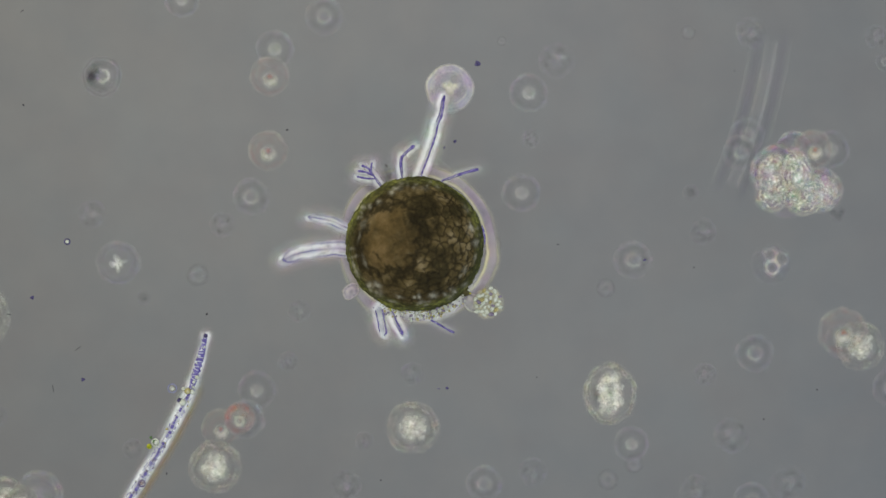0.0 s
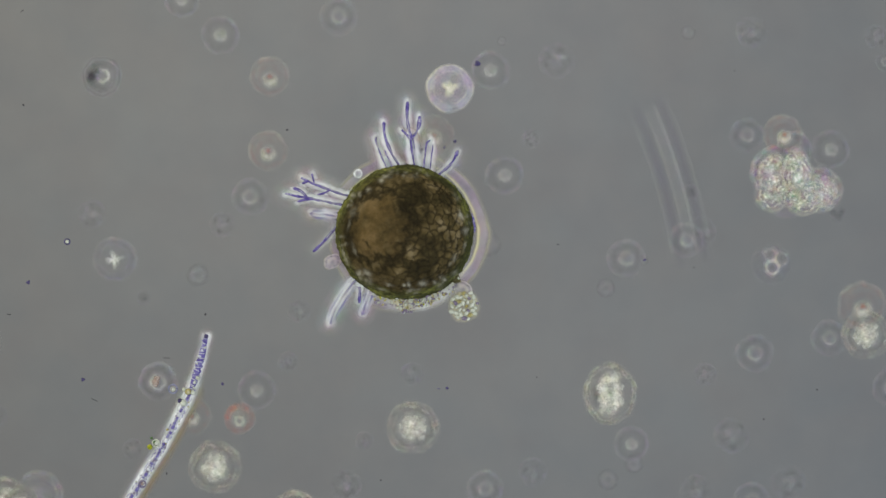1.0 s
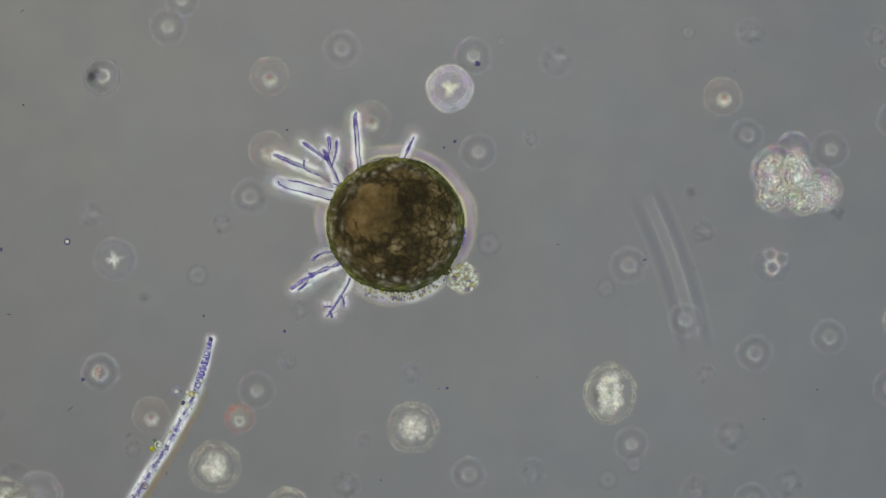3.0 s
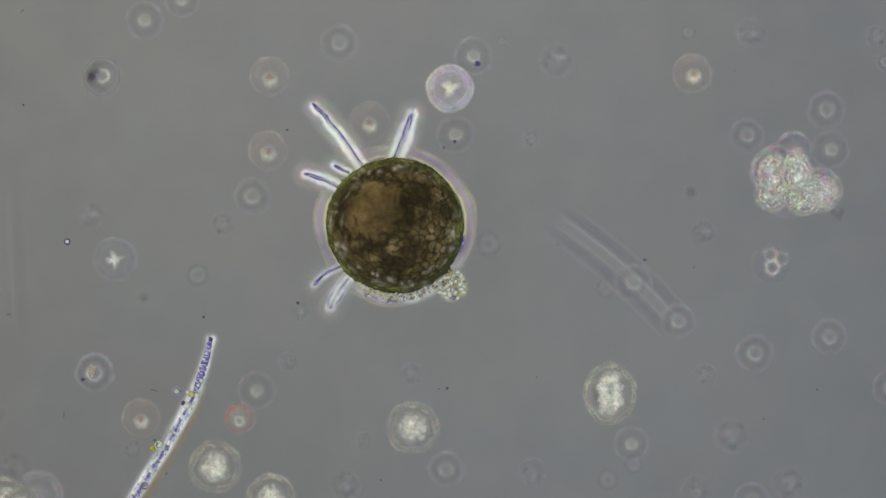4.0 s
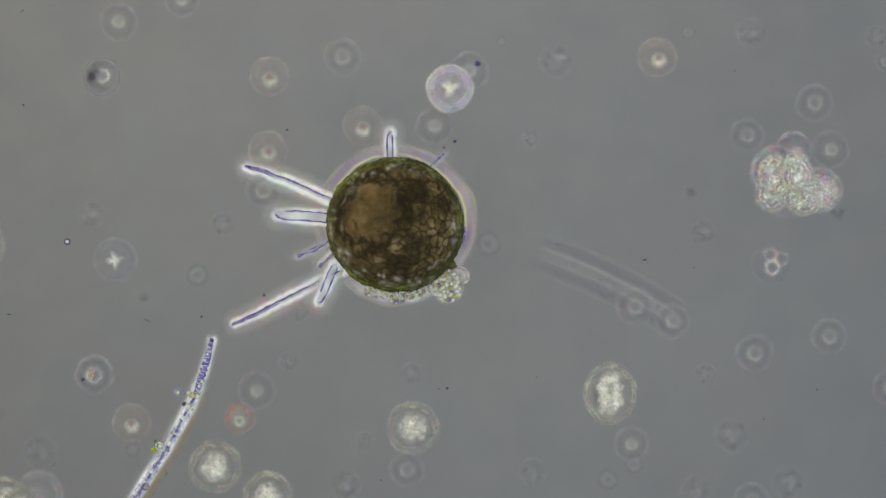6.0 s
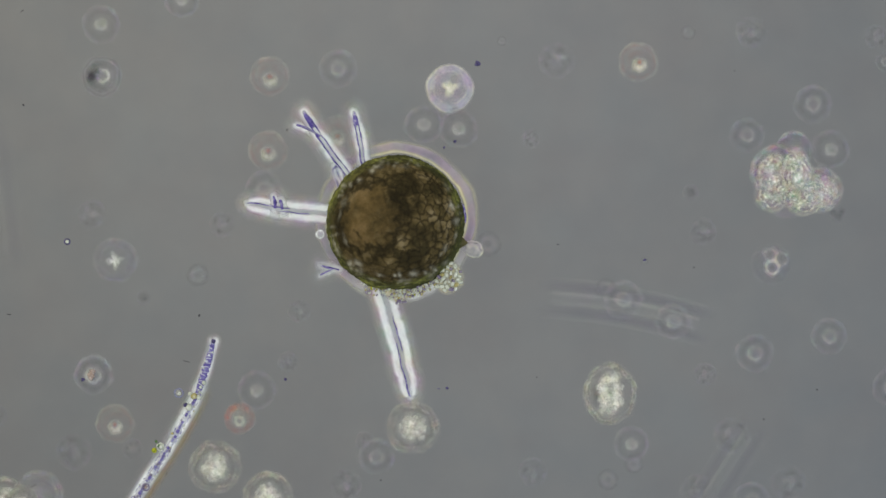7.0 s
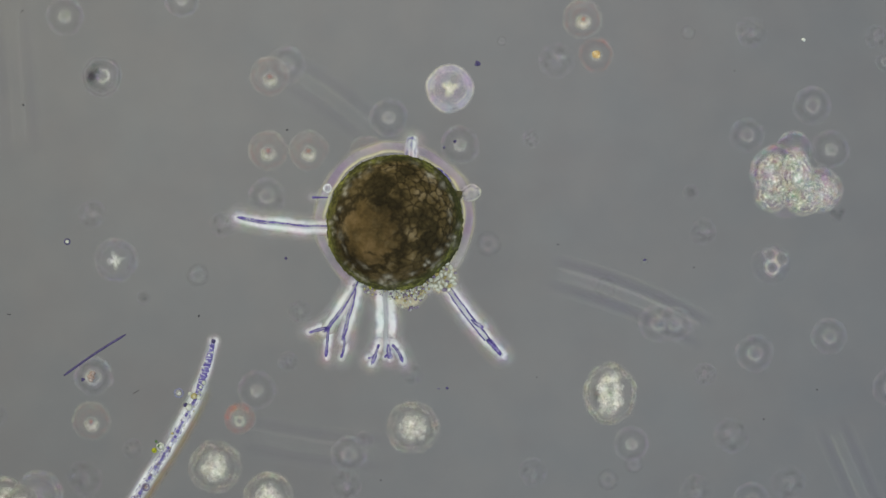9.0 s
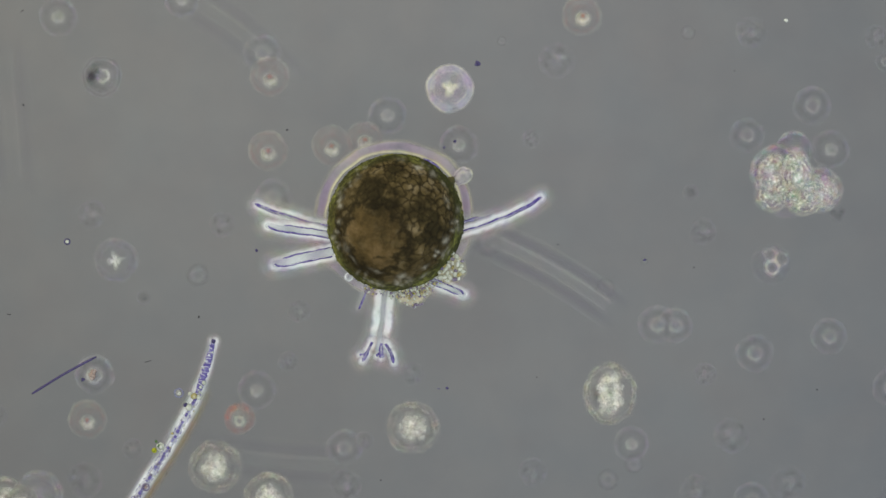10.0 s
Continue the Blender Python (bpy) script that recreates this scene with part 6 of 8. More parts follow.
    flick(cirri[24], ((0, 12, -30, -25, 0, 112), (0.84, 12, -30, -25, 0, 112), (0.94, -27, 112, 0, 15, 112), (1, -27, 112, 0, 15, 112), (1.07, -27, 112, 0, 15, 112), (1.16, 12, -30, -25, 0, 112), (1.3, 31, -8, -25, 0, 165), (1.43, 26, 20, -25, 0, 217), (1.57, 0, 32, -25, 0, 270), (1.7, -64, -101, 0, 23, 270), (1.8, -64, -101, 0, 23, 270), (1.87, -64, -101, 0, 23, 270), (1.96, 0, 32, -25, 0, 270), (2.41, -26, 20, -25, 0, 323), (2.86, -31, -9, -25, 0, 376), (3.31, -12, -30, -25, 0, 429), (3.42, 1, 112, 0, 24, 429), (3.5, 1, 112, 0, 24, 429), (3.8, -2, 112, 0, 40, 429), (3.87, -2, 112, 0, 40, 429), (3.96, -12, -30, -25, 0, 429), (5.16, 20, -25, -25, 0, 489), (6.37, 32, 5, -25, 0, 548), (7.57, 12, 30, -25, 0, 608), (7.7, -77, -105, 0, 23, 608), (7.8, -77, -105, 0, 23, 608), (7.87, -77, -105, 0, 23, 608), (7.96, 12, 30, -25, 0, 608), (8, 31, 10, -25, 0, 558), (8.04, 28, -17, -25, 0, 508), (8.14, -115, -15, 0, 23, 508), (8.2, -115, -15, 0, 23, 508), (8.3, -115, -15, 0, 23, 508), (8.44, 28, -17, -25, 0, 508), (8.91, 1, -32, -25, 0, 451), (9.37, -27, -18, -25, 0, 394), (9.84, -30, 13, -25, 0, 337), (9.94, 60, -103, 0, 0, 337), (10, 60, -103, 0, 0, 337)))
    flick(cirri[25], ((0, 14, -38, -25, 0, 110), (0.84, 14, -38, -25, 0, 110), (0.94, -11, 120, 0, 0, 110), (1, -11, 120, 0, 0, 110), (1.07, -11, 120, 0, 0, 110), (1.16, 14, -38, -25, 0, 110), (1.36, 40, -9, -25, 0, 168), (1.57, 29, 29, -25, 0, 225), (1.7, -80, -90, 0, 0, 225), (1.8, -80, -90, 0, 0, 225), (1.87, -80, -90, 0, 0, 225), (1.96, 29, 29, -25, 0, 225), (3.06, 39, -9, -25, 0, 167), (3.17, -105, 53, 0, 0, 167), (3.25, -105, 53, 0, 0, 167), (3.5, -107, 46, 0, 0, 165), (3.8, -106, 47, 0, 0, 167), (3.87, -106, 47, 0, 0, 167), (3.96, 39, -9, -25, 0, 167), (6.3, 39, 12, -25, 0, 197), (6.42, -95, -82, 0, 0, 197), (6.5, -95, -82, 0, 0, 197), (6.8, -95, -83, 0, 0, 196), (6.87, -95, -83, 0, 0, 196), (6.96, 39, 11, -25, 0, 196), (8.04, 36, 18, -25, 0, 206), (8.14, -117, -29, 0, 0, 206), (8.2, -117, -29, 0, 0, 206), (8.3, -117, -29, 0, 0, 206), (8.44, 36, 18, -25, 0, 206), (8.57, 14, 38, -25, 0, 250), (8.7, -57, -116, 0, 0, 250), (8.8, -57, -116, 0, 0, 250), (8.87, -57, -116, 0, 0, 250), (8.96, 14, 38, -25, 0, 250), (9.04, -28, 30, -25, 0, 313), (9.14, 94, -107, 0, 4, 313), (9.2, 94, -107, 0, 4, 313), (9.3, 94, -107, 0, 4, 313), (9.44, -28, 30, -25, 0, 313), (10, -28, 30, -25, 0, 313)))
    flick(cirri[26], ((0, 4, -30, -25, 0, 98), (0.84, 4, -30, -25, 0, 98), (0.94, 19, 112, 0, 0, 98), (1, 19, 112, 0, 0, 98), (1.07, 19, 112, 0, 0, 98), (1.16, 4, -30, -25, 0, 98), (10, 4, -30, -25, 0, 98)))
    flick(cirri[27], ((0, -18, -22, -25, 0, 51), (0.84, -18, -22, -25, 0, 51), (0.94, 59, 102, 0, 12, 51), (1, 59, 102, 0, 12, 51), (1.07, 59, 102, 0, 12, 51), (1.16, -18, -22, -25, 0, 51), (1.85, 14, -25, -25, 0, 118), (2.54, 29, 3, -25, 0, 185), (2.64, -110, -43, 0, 0, 185), (2.7, -110, -43, 0, 0, 185), (3, -109, -46, 0, 38, 200), (3.08, -109, -46, 0, 38, 200), (3.2, 27, 10, -25, 0, 200), (3.84, 23, 17, -25, 0, 215), (3.94, -98, -72, 0, 0, 215), (4, -98, -72, 0, 0, 215), (4.2, -100, -72, 0, 14, 213), (4.3, -100, -72, 0, 14, 213), (4.44, 24, 16, -25, 0, 213), (4.81, 27, -10, -25, 0, 159), (5.17, 7, -28, -25, 0, 104), (5.54, -18, -22, -25, 0, 50), (5.64, 116, 28, 0, 0, 50), (5.7, 116, 28, 0, 0, 50), (5.8, 116, 28, 0, 0, 50), (5.94, -18, -22, -25, 0, 50), (10, -18, -22, -25, 0, 50)))
    flick(cirri[28], ((0, 53, 2, 4, 29, 182), (1.04, 53, 2, 4, 29, 182), (1.14, -99, 62, 0, 17, 182), (1.2, -99, 62, 0, 17, 182), (1.5, -96, 69, 0, 35, 167), (1.6, -96, 69, 0, 35, 167), (1.74, 52, -12, 4, 29, 167), (2.27, 52, -11, 4, 29, 168), (2.4, -111, 43, 0, 22, 168), (2.5, -111, 43, 0, 22, 168), (2.57, -111, 43, 0, 22, 168), (2.66, 52, -11, 4, 29, 168), (5.46, 25, 47, 4, 29, 241), (8.27, -37, 38, 4, 29, 315), (8.4, 82, -101, 0, 24, 315), (8.5, 82, -101, 0, 24, 315), (8.8, 88, -111, 0, 0, 304), (8.87, 88, -111, 0, 0, 304), (8.96, -30, 44, 4, 29, 304), (9.27, -35, 40, 4, 29, 311), (9.4, 54, -115, 0, 0, 311), (9.5, 54, -115, 0, 0, 311), (9.6, 54, -115, 0, 0, 311), (9.74, -35, 40, 4, 29, 311), (10, -35, 40, 4, 29, 311)))
    flick(cirri[29], ((0, 24, -44, -16, 10, 119), (0.04, 24, -44, -16, 10, 119), (0.14, -113, 58, 0, 10, 119), (0.2, -113, 58, 0, 10, 119), (0.3, -113, 58, 0, 10, 119), (0.44, 24, -44, -16, 10, 119), (0.57, 49, 10, -16, 10, 191), (0.7, -117, 16, 0, 0, 191), (0.8, -117, 16, 0, 0, 191), (0.87, -117, 16, 0, 0, 191), (0.96, 49, 10, -16, 10, 191), (1.27, 50, -3, -16, 10, 176), (1.4, -102, 59, 0, 27, 176), (1.5, -102, 59, 0, 27, 176), (1.8, -86, 74, 0, 0, 169), (1.87, -86, 74, 0, 0, 169), (1.96, 49, -10, -16, 10, 169), (2.54, 50, -4, -16, 10, 176), (2.64, -115, 54, 0, 0, 176), (2.7, -115, 54, 0, 0, 176), (3, -113, 53, 0, 10, 165), (3.25, -99, 67, 0, 0, 156), (3.5, -103, 65, 0, 28, 151), (3.8, -103, 67, 0, 37, 153), (3.87, -103, 67, 0, 37, 153), (3.96, 45, -23, -16, 10, 153), (4.57, 50, 4, -16, 10, 185), (4.7, -118, 18, 0, 0, 185), (4.8, -118, 18, 0, 0, 185), (4.87, -118, 18, 0, 0, 185), (4.96, 50, 4, -16, 10, 185), (5.54, 50, 2, -16, 10, 182), (5.64, -118, 25, 0, 5, 182), (5.7, -118, 25, 0, 5, 182), (6, -117, 13, 0, 17, 176), (6.08, -117, 13, 0, 17, 176), (6.2, 50, -4, -16, 10, 176), (7.12, 35, 37, -16, 10, 226), (8.04, -6, 50, -16, 10, 277), (8.14, -77, -121, 0, 5, 277), (8.2, -77, -121, 0, 5, 277), (8.3, -77, -121, 0, 5, 277), (8.44, -6, 50, -16, 10, 277), (9.14, 29, 41, -16, 10, 235), (9.84, 49, 11, -16, 10, 192), (9.94, -114, -53, 0, 0, 192), (10, -114, -53, 0, 0, 192)))
    flick(cirri[30], ((0, 18, -45, -25, 0, 112), (1.27, 18, -45, -25, 0, 112), (1.4, -24, 113, 0, 0, 112), (1.5, -24, 113, 0, 0, 112), (1.6, -24, 113, 0, 0, 112), (1.74, 18, -45, -25, 0, 112), (10, 18, -45, -25, 0, 112)))
    flick(cirri[31], ((0, -2, -28, -25, 0, 86), (1.27, -2, -28, -25, 0, 86), (1.4, 10, 113, 0, 0, 86), (1.5, 10, 113, 0, 0, 86), (1.6, 10, 113, 0, 0, 86), (1.74, -2, -28, -25, 0, 86), (10, -2, -28, -25, 0, 86)))
    flick(cirri[32], ((0, -20, -0, -25, 0, 1), (1.27, -20, -0, -25, 0, 1), (1.4, 104, 59, 0, 0, 1), (1.5, 104, 59, 0, 0, 1), (1.8, 102, 54, 0, 38, 11), (1.87, 102, 54, 0, 38, 11), (1.96, -20, -4, -25, 0, 11), (4.32, -7, -19, -25, 0, 69), (6.68, 13, -16, -25, 0, 128), (9.04, 20, 2, -25, 0, 186), (9.14, -103, -61, 0, 0, 186), (9.2, -103, -61, 0, 0, 186), (9.3, -103, -61, 0, 0, 186), (9.44, 20, 2, -25, 0, 186), (10, 20, 2, -25, 0, 186)))
    flick(cirri[33], ((0, 47, 32, 13, 43, -146), (1.27, 47, 32, 13, 43, -146), (1.4, -96, -69, 0, 15, -146), (1.5, -96, -69, 0, 15, -146), (1.6, -96, -69, 0, 15, -146), (1.74, 47, 32, 13, 43, -146), (4.27, 48, 30, 13, 43, -148), (4.4, -116, -24, 0, 0, -148), (4.5, -116, -24, 0, 0, -148), (4.6, -116, -24, 0, 0, -148), (4.74, 48, 30, 13, 43, -148), (6.3, 4, 57, 13, 43, -94), (6.42, -50, -112, 0, 21, -94), (6.5, -50, -112, 0, 21, -94), (6.6, -50, -112, 0, 21, -94), (6.74, 4, 57, 13, 43, -94), (9.04, -31, 48, 13, 43, -57), (9.14, 88, -111, 0, 0, -57), (9.2, 88, -111, 0, 0, -57), (9.3, 88, -111, 0, 0, -57), (9.44, -31, 48, 13, 43, -57), (10, -31, 48, 13, 43, -57)))
    flick(cirri[34], ((0, 11, 13, -25, 0, -129), (1.04, 11, 13, -25, 0, -129), (1.14, -87, -88, 0, 42, -129), (1.2, -87, -88, 0, 42, -129), (1.5, -76, -97, 0, 0, -118), (1.6, -76, -97, 0, 0, -118), (1.74, 8, 15, -25, 0, -118), (1.89, 17, -1, -25, 0, -183), (2.04, 6, -16, -25, 0, -248), (2.14, -49, 103, 0, 15, -248), (2.2, -49, 103, 0, 15, -248), (2.3, -49, 103, 0, 15, -248), (2.44, 6, -16, -25, 0, -248), (10, 6, -16, -25, 0, -248)))
    flick(cirri[35], ((0, 27, -5, -25, 0, 169), (0.04, 27, -5, -25, 0, 169), (0.14, -60, 112, 0, 24, 169), (0.2, -60, 112, 0, 24, 169), (0.3, -60, 112, 0, 24, 169), (0.44, 27, -5, -25, 0, 169), (0.74, 21, 17, -25, 0, 220), (1.04, 0, 27, -25, 0, 270), (1.14, -73, -92, 0, 34, 270), (1.2, -73, -92, 0, 34, 270), (1.5, -65, -101, 0, 24, 255), (1.6, -65, -101, 0, 24, 255), (1.74, 7, 26, -25, 0, 255), (3.01, 26, 8, -25, 0, 198), (4.27, 21, -17, -25, 0, 142), (5.54, -2, -27, -25, 0, 85), (5.64, -3, 111, 0, 18, 85), (5.7, -3, 111, 0, 18, 85), (6, -10, 110, 0, 0, 90), (6.25, -2, 110, 0, 9, 80), (6.33, -2, 110, 0, 9, 80), (6.45, -5, -27, -25, 0, 80), (9.27, -27, -3, -25, 0, 6), (9.4, 110, -47, 0, 0, 6), (9.5, 110, -47, 0, 0, 6), (9.6, 110, -47, 0, 0, 6), (9.74, -27, -3, -25, 0, 6), (10, -27, -3, -25, 0, 6)))
    flick(cirri[36], ((0, 51, 5, -8, 18, 186), (1.57, 51, 5, -8, 18, 186), (1.7, -98, 49, 0, 20, 186), (1.8, -98, 49, 0, 20, 186), (2, -107, 49, 0, 0, 187), (2.07, -107, 49, 0, 0, 187), (2.16, 51, 6, -8, 18, 187), (10, 51, 6, -8, 18, 187)))
    flick(cirri[37], ((0, 47, 24, 5, 29, 207), (1.57, 47, 24, 5, 29, 207), (1.7, -93, -70, 0, 12, 207), (1.8, -93, -70, 0, 12, 207), (2, -97, -69, 0, 0, 199), (2.07, -97, -69, 0, 0, 199), (2.16, 50, 17, 5, 29, 199), (10, 50, 17, 5, 29, 199)))
    flick(cirri[38], ((0, 34, 39, -5, 21, -132), (1.84, 34, 39, -5, 21, -132), (1.94, -79, -93, 0, 16, -132), (2, -79, -93, 0, 16, -132), (2.07, -79, -93, 0, 16, -132), (2.16, 34, 39, -5, 21, -132), (2.27, 25, 45, -5, 21, -119), (2.4, -83, -99, 0, 31, -119), (2.5, -83, -99, 0, 31, -119), (2.57, -83, -99, 0, 31, -119), (2.66, 25, 45, -5, 21, -119), (3.12, 52, 3, -5, 21, -177), (3.58, 29, -43, -5, 21, -236), (4.04, -21, -47, -5, 21, -294), (4.14, -2, 113, 0, 0, -294), (4.2, -2, 113, 0, 0, -294), (4.3, -2, 113, 0, 0, -294), (4.44, -21, -47, -5, 21, -294), (4.57, -27, -44, -5, 21, -301), (4.7, -13, 117, 0, 0, -301), (4.8, -13, 117, 0, 0, -301), (4.87, -13, 117, 0, 0, -301), (4.96, -27, -44, -5, 21, -301), (6.12, 25, -45, -5, 21, -240), (7.27, 52, 0, -5, 21, -180), (7.4, -123, -34, 0, 3, -180), (7.5, -123, -34, 0, 3, -180), (7.6, -123, -34, 0, 3, -180), (7.74, 52, 0, -5, 21, -180), (9.84, 51, -7, -5, 21, -188), (9.94, -116, -23, 0, 0, -188), (10, -116, -23, 0, 0, -188)))
    flick(cirri[39], ((0, 19, 21, -25, 0, -133), (1.84, 19, 21, -25, 0, -133), (1.94, -65, -105, 0, 26, -133), (2, -65, -105, 0, 26, -133), (2.07, -65, -105, 0, 26, -133), (2.16, 19, 21, -25, 0, -133), (4.27, 13, 25, -25, 0, -117), (4.4, -54, -106, 0, 28, -117), (4.5, -54, -106, 0, 28, -117), (4.6, -54, -106, 0, 28, -117), (4.74, 13, 25, -25, 0, -117), (5.27, 25, 13, -25, 0, -153), (5.4, -106, -62, 0, 0, -153), (5.5, -106, -62, 0, 0, -153), (5.7, -106, -41, 0, 36, -135), (6, -104, -45, 0, 36, -138), (6.08, -104, -45, 0, 36, -138), (6.2, 21, 19, -25, 0, -138), (6.88, 26, -11, -25, 0, -203), (7.57, 1, -28, -25, 0, -268), (7.7, -69, 88, 0, 10, -268), (7.8, -69, 88, 0, 10, -268), (7.87, -69, 88, 0, 10, -268), (7.96, 1, -28, -25, 0, -268), (10, 1, -28, -25, 0, -268)))
    flick(cirri[40], ((0, 15, -33, -25, 0, 114), (1.84, 15, -33, -25, 0, 114), (1.94, -49, 113, 0, 0, 114), (2, -49, 113, 0, 0, 114), (2.07, -49, 113, 0, 0, 114), (2.16, 15, -33, -25, 0, 114), (3.21, 36, -2, -25, 0, 176), (4.27, 19, 31, -25, 0, 238), (4.4, -88, -90, 0, 27, 238), (4.5, -88, -90, 0, 27, 238), (4.6, -88, -90, 0, 27, 238), (4.74, 19, 31, -25, 0, 238), (6.25, -12, 34, -25, 0, 289), (7.76, -34, 12, -25, 0, 340), (9.27, -31, -19, -25, 0, 391), (9.4, 120, 5, 0, 25, 391), (9.5, 120, 5, 0, 25, 391), (9.6, 120, 5, 0, 25, 391), (9.74, -31, -19, -25, 0, 391), (10, -31, -19, -25, 0, 391)))
    flick(cirri[41], ((0, -2, -27, -25, 0, 86), (1.84, -2, -27, -25, 0, 86), (1.94, -33, 111, 0, 0, 86), (2, -33, 111, 0, 0, 86), (2.07, -33, 111, 0, 0, 86), (2.16, -2, -27, -25, 0, 86), (3.31, 6, -26, -25, 0, 103), (3.42, -59, 106, 0, 0, 103), (3.5, -59, 106, 0, 0, 103), (3.8, -54, 109, 0, 16, 103), (3.87, -54, 109, 0, 16, 103), (3.96, 6, -26, -25, 0, 103), (4.04, 25, -10, -25, 0, 158), (4.14, -82, 93, 0, 0, 158), (4.2, -82, 93, 0, 0, 158), (4.5, -82, 90, 0, 20, 152), (4.6, -82, 90, 0, 20, 152), (4.74, 24, -13, -25, 0, 152), (7.84, 22, 16, -25, 0, 217), (7.94, -72, -109, 0, 26, 217), (8, -72, -109, 0, 26, 217), (8.07, -72, -109, 0, 26, 217), (8.16, 22, 16, -25, 0, 217), (10, 22, 16, -25, 0, 217)))
    flick(cirri[42], ((0, -10, -33, -25, 0, 73), (1.84, -10, -33, -25, 0, 73), (1.94, -17, 115, 0, 19, 73), (2, -17, 115, 0, 19, 73), (2.07, -17, 115, 0, 19, 73), (2.16, -10, -33, -25, 0, 73), (2.86, -33, -10, -25, 0, 17), (3.57, -27, 22, -25, 0, -40), (4.27, 4, 35, -25, 0, -97), (4.4, -47, -110, 0, 0, -97), (4.5, -47, -110, 0, 0, -97), (4.6, -47, -110, 0, 0, -97), (4.74, 4, 35, -25, 0, -97), (10, 4, 35, -25, 0, -97)))
    flick(cirri[43], ((0, -5, -36, -25, 0, 82), (1.57, -5, -36, -25, 0, 82), (1.7, -10, 112, 0, 16, 82), (1.8, -10, 112, 0, 16, 82), (2, 1, 117, 0, 0, 69), (2.07, 1, 117, 0, 0, 69), (2.16, -13, -34, -25, 0, 69), (3, 14, -33, -25, 0, 113), (3.84, 34, -14, -25, 0, 158), (3.94, -96, 66, 0, 12, 158), (4, -96, 66, 0, 12, 158), (4.07, -96, 66, 0, 12, 158), (4.16, 34, -14, -25, 0, 158), (10, 34, -14, -25, 0, 158)))
    flick(cirri[44], ((0, -16, 8, -25, 0, -27), (0.57, -16, 8, -25, 0, -27), (0.7, 17, -135, 0, 0, -27), (0.8, 17, -135, 0, 0, -27), (0.87, 17, -135, 0, 0, -27), (0.96, -16, 8, -25, 0, -27), (1.84, -18, 3, -25, 0, -10), (1.94, 85, 95, 0, 0, -10), (2, 85, 95, 0, 0, -10), (2.07, 85, 95, 0, 0, -10), (2.16, -18, 3, -25, 0, -10), (2.87, -7, 16, -25, 0, -68), (3.57, 10, 14, -25, 0, -126), (3.7, 21, -130, 0, 0, -126), (3.8, 21, -130, 0, 0, -126), (3.87, 21, -130, 0, 0, -126), (3.96, 10, 14, -25, 0, -126), (4.27, 18, 1, -25, 0, -177), (4.57, 12, -13, -25, 0, -228), (4.7, -84, 84, 0, 0, -228), (4.8, -84, 84, 0, 0, -228), (4.87, -84, 84, 0, 0, -228), (4.96, 12, -13, -25, 0, -228), (5, -4, -17, -25, 0, -283), (5.04, -16, -7, -25, 0, -338), (5.14, 59, 105, 0, 0, -338), (5.2, 59, 105, 0, 0, -338), (5.3, 59, 105, 0, 0, -338), (5.44, -16, -7, -25, 0, -338), (5.54, -15, -10, -25, 0, -326), (5.64, 65, 104, 0, 0, -326), (5.7, 65, 104, 0, 0, -326), (6, 60, 102, 0, 0, -315), (6.08, 60, 102, 0, 0, -315), (6.2, -13, -13, -25, 0, -315), (8.04, -16, 7, -25, 0, -383), (8.14, 76, -93, 0, 0, -383), (8.2, 76, -93, 0, 0, -383), (8.3, 76, -93, 0, 0, -383), (8.44, -16, 7, -25, 0, -383), (9.14, -7, 16, -25, 0, -426), (9.84, 6, 17, -25, 0, -470), (9.94, -52, -121, 0, 9, -470), (10, -52, -121, 0, 9, -470)))
    flick(cirri[45], ((0, 53, -21, 13, 44, 158), (2.04, 53, -21, 13, 44, 158), (2.14, -95, 69, 0, 0, 158), (2.2, -95, 69, 0, 0, 158), (2.5, -107, 51, 0, 0, 150), (2.7, -95, 67, 0, 19, 158), (3, -95, 69, 0, 28, 155), (3.25, -91, 74, 0, 40, 145), (3.33, -91, 74, 0, 40, 145), (3.45, 47, -33, 13, 44, 145), (6.01, 50, 27, 13, 44, 208), (8.57, -1, 57, 13, 44, 271), (8.7, -21, -125, 0, 0, 271), (8.8, -21, -125, 0, 0, 271), (8.87, -21, -125, 0, 0, 271), (8.96, -1, 57, 13, 44, 271), (10, -1, 57, 13, 44, 271)))
    flick(cirri[46], ((0, 22, -9, -25, 0, 159), (2.27, 22, -9, -25, 0, 159), (2.4, -117, 27, 0, 0, 159), (2.5, -117, 27, 0, 0, 159), (2.57, -117, 27, 0, 0, 159), (2.66, 22, -9, -25, 0, 159), (2.71, 9, -22, -25, 0, 113), (2.77, -9, -22, -25, 0, 67), (2.9, 13, 114, 0, 0, 67), (3, 13, 114, 0, 0, 67), (3.08, 13, 114, 0, 0, 67), (3.2, -9, -22, -25, 0, 67), (3.25, 17, -17, -25, 0, 134), (3.31, 22, 9, -25, 0, 202), (3.42, -99, -60, 0, 17, 202), (3.5, -99, -60, 0, 17, 202), (3.6, -99, -60, 0, 17, 202), (3.74, 22, 9, -25, 0, 202), (5.02, 6, 23, -25, 0, 256), (6.29, -15, 18, -25, 0, 309), (7.57, -24, -1, -25, 0, 363), (7.7, 115, 32, 0, 12, 363), (7.8, 115, 32, 0, 12, 363), (7.87, 115, 32, 0, 12, 363), (7.96, -24, -1, -25, 0, 363), (8.5, -16, -18, -25, 0, 408), (9.04, 1, -24, -25, 0, 453), (9.14, -1, 118, 0, 0, 453), (9.2, -1, 118, 0, 0, 453), (9.3, -1, 118, 0, 0, 453), (9.44, 1, -24, -25, 0, 453), (10, 1, -24, -25, 0, 453)))
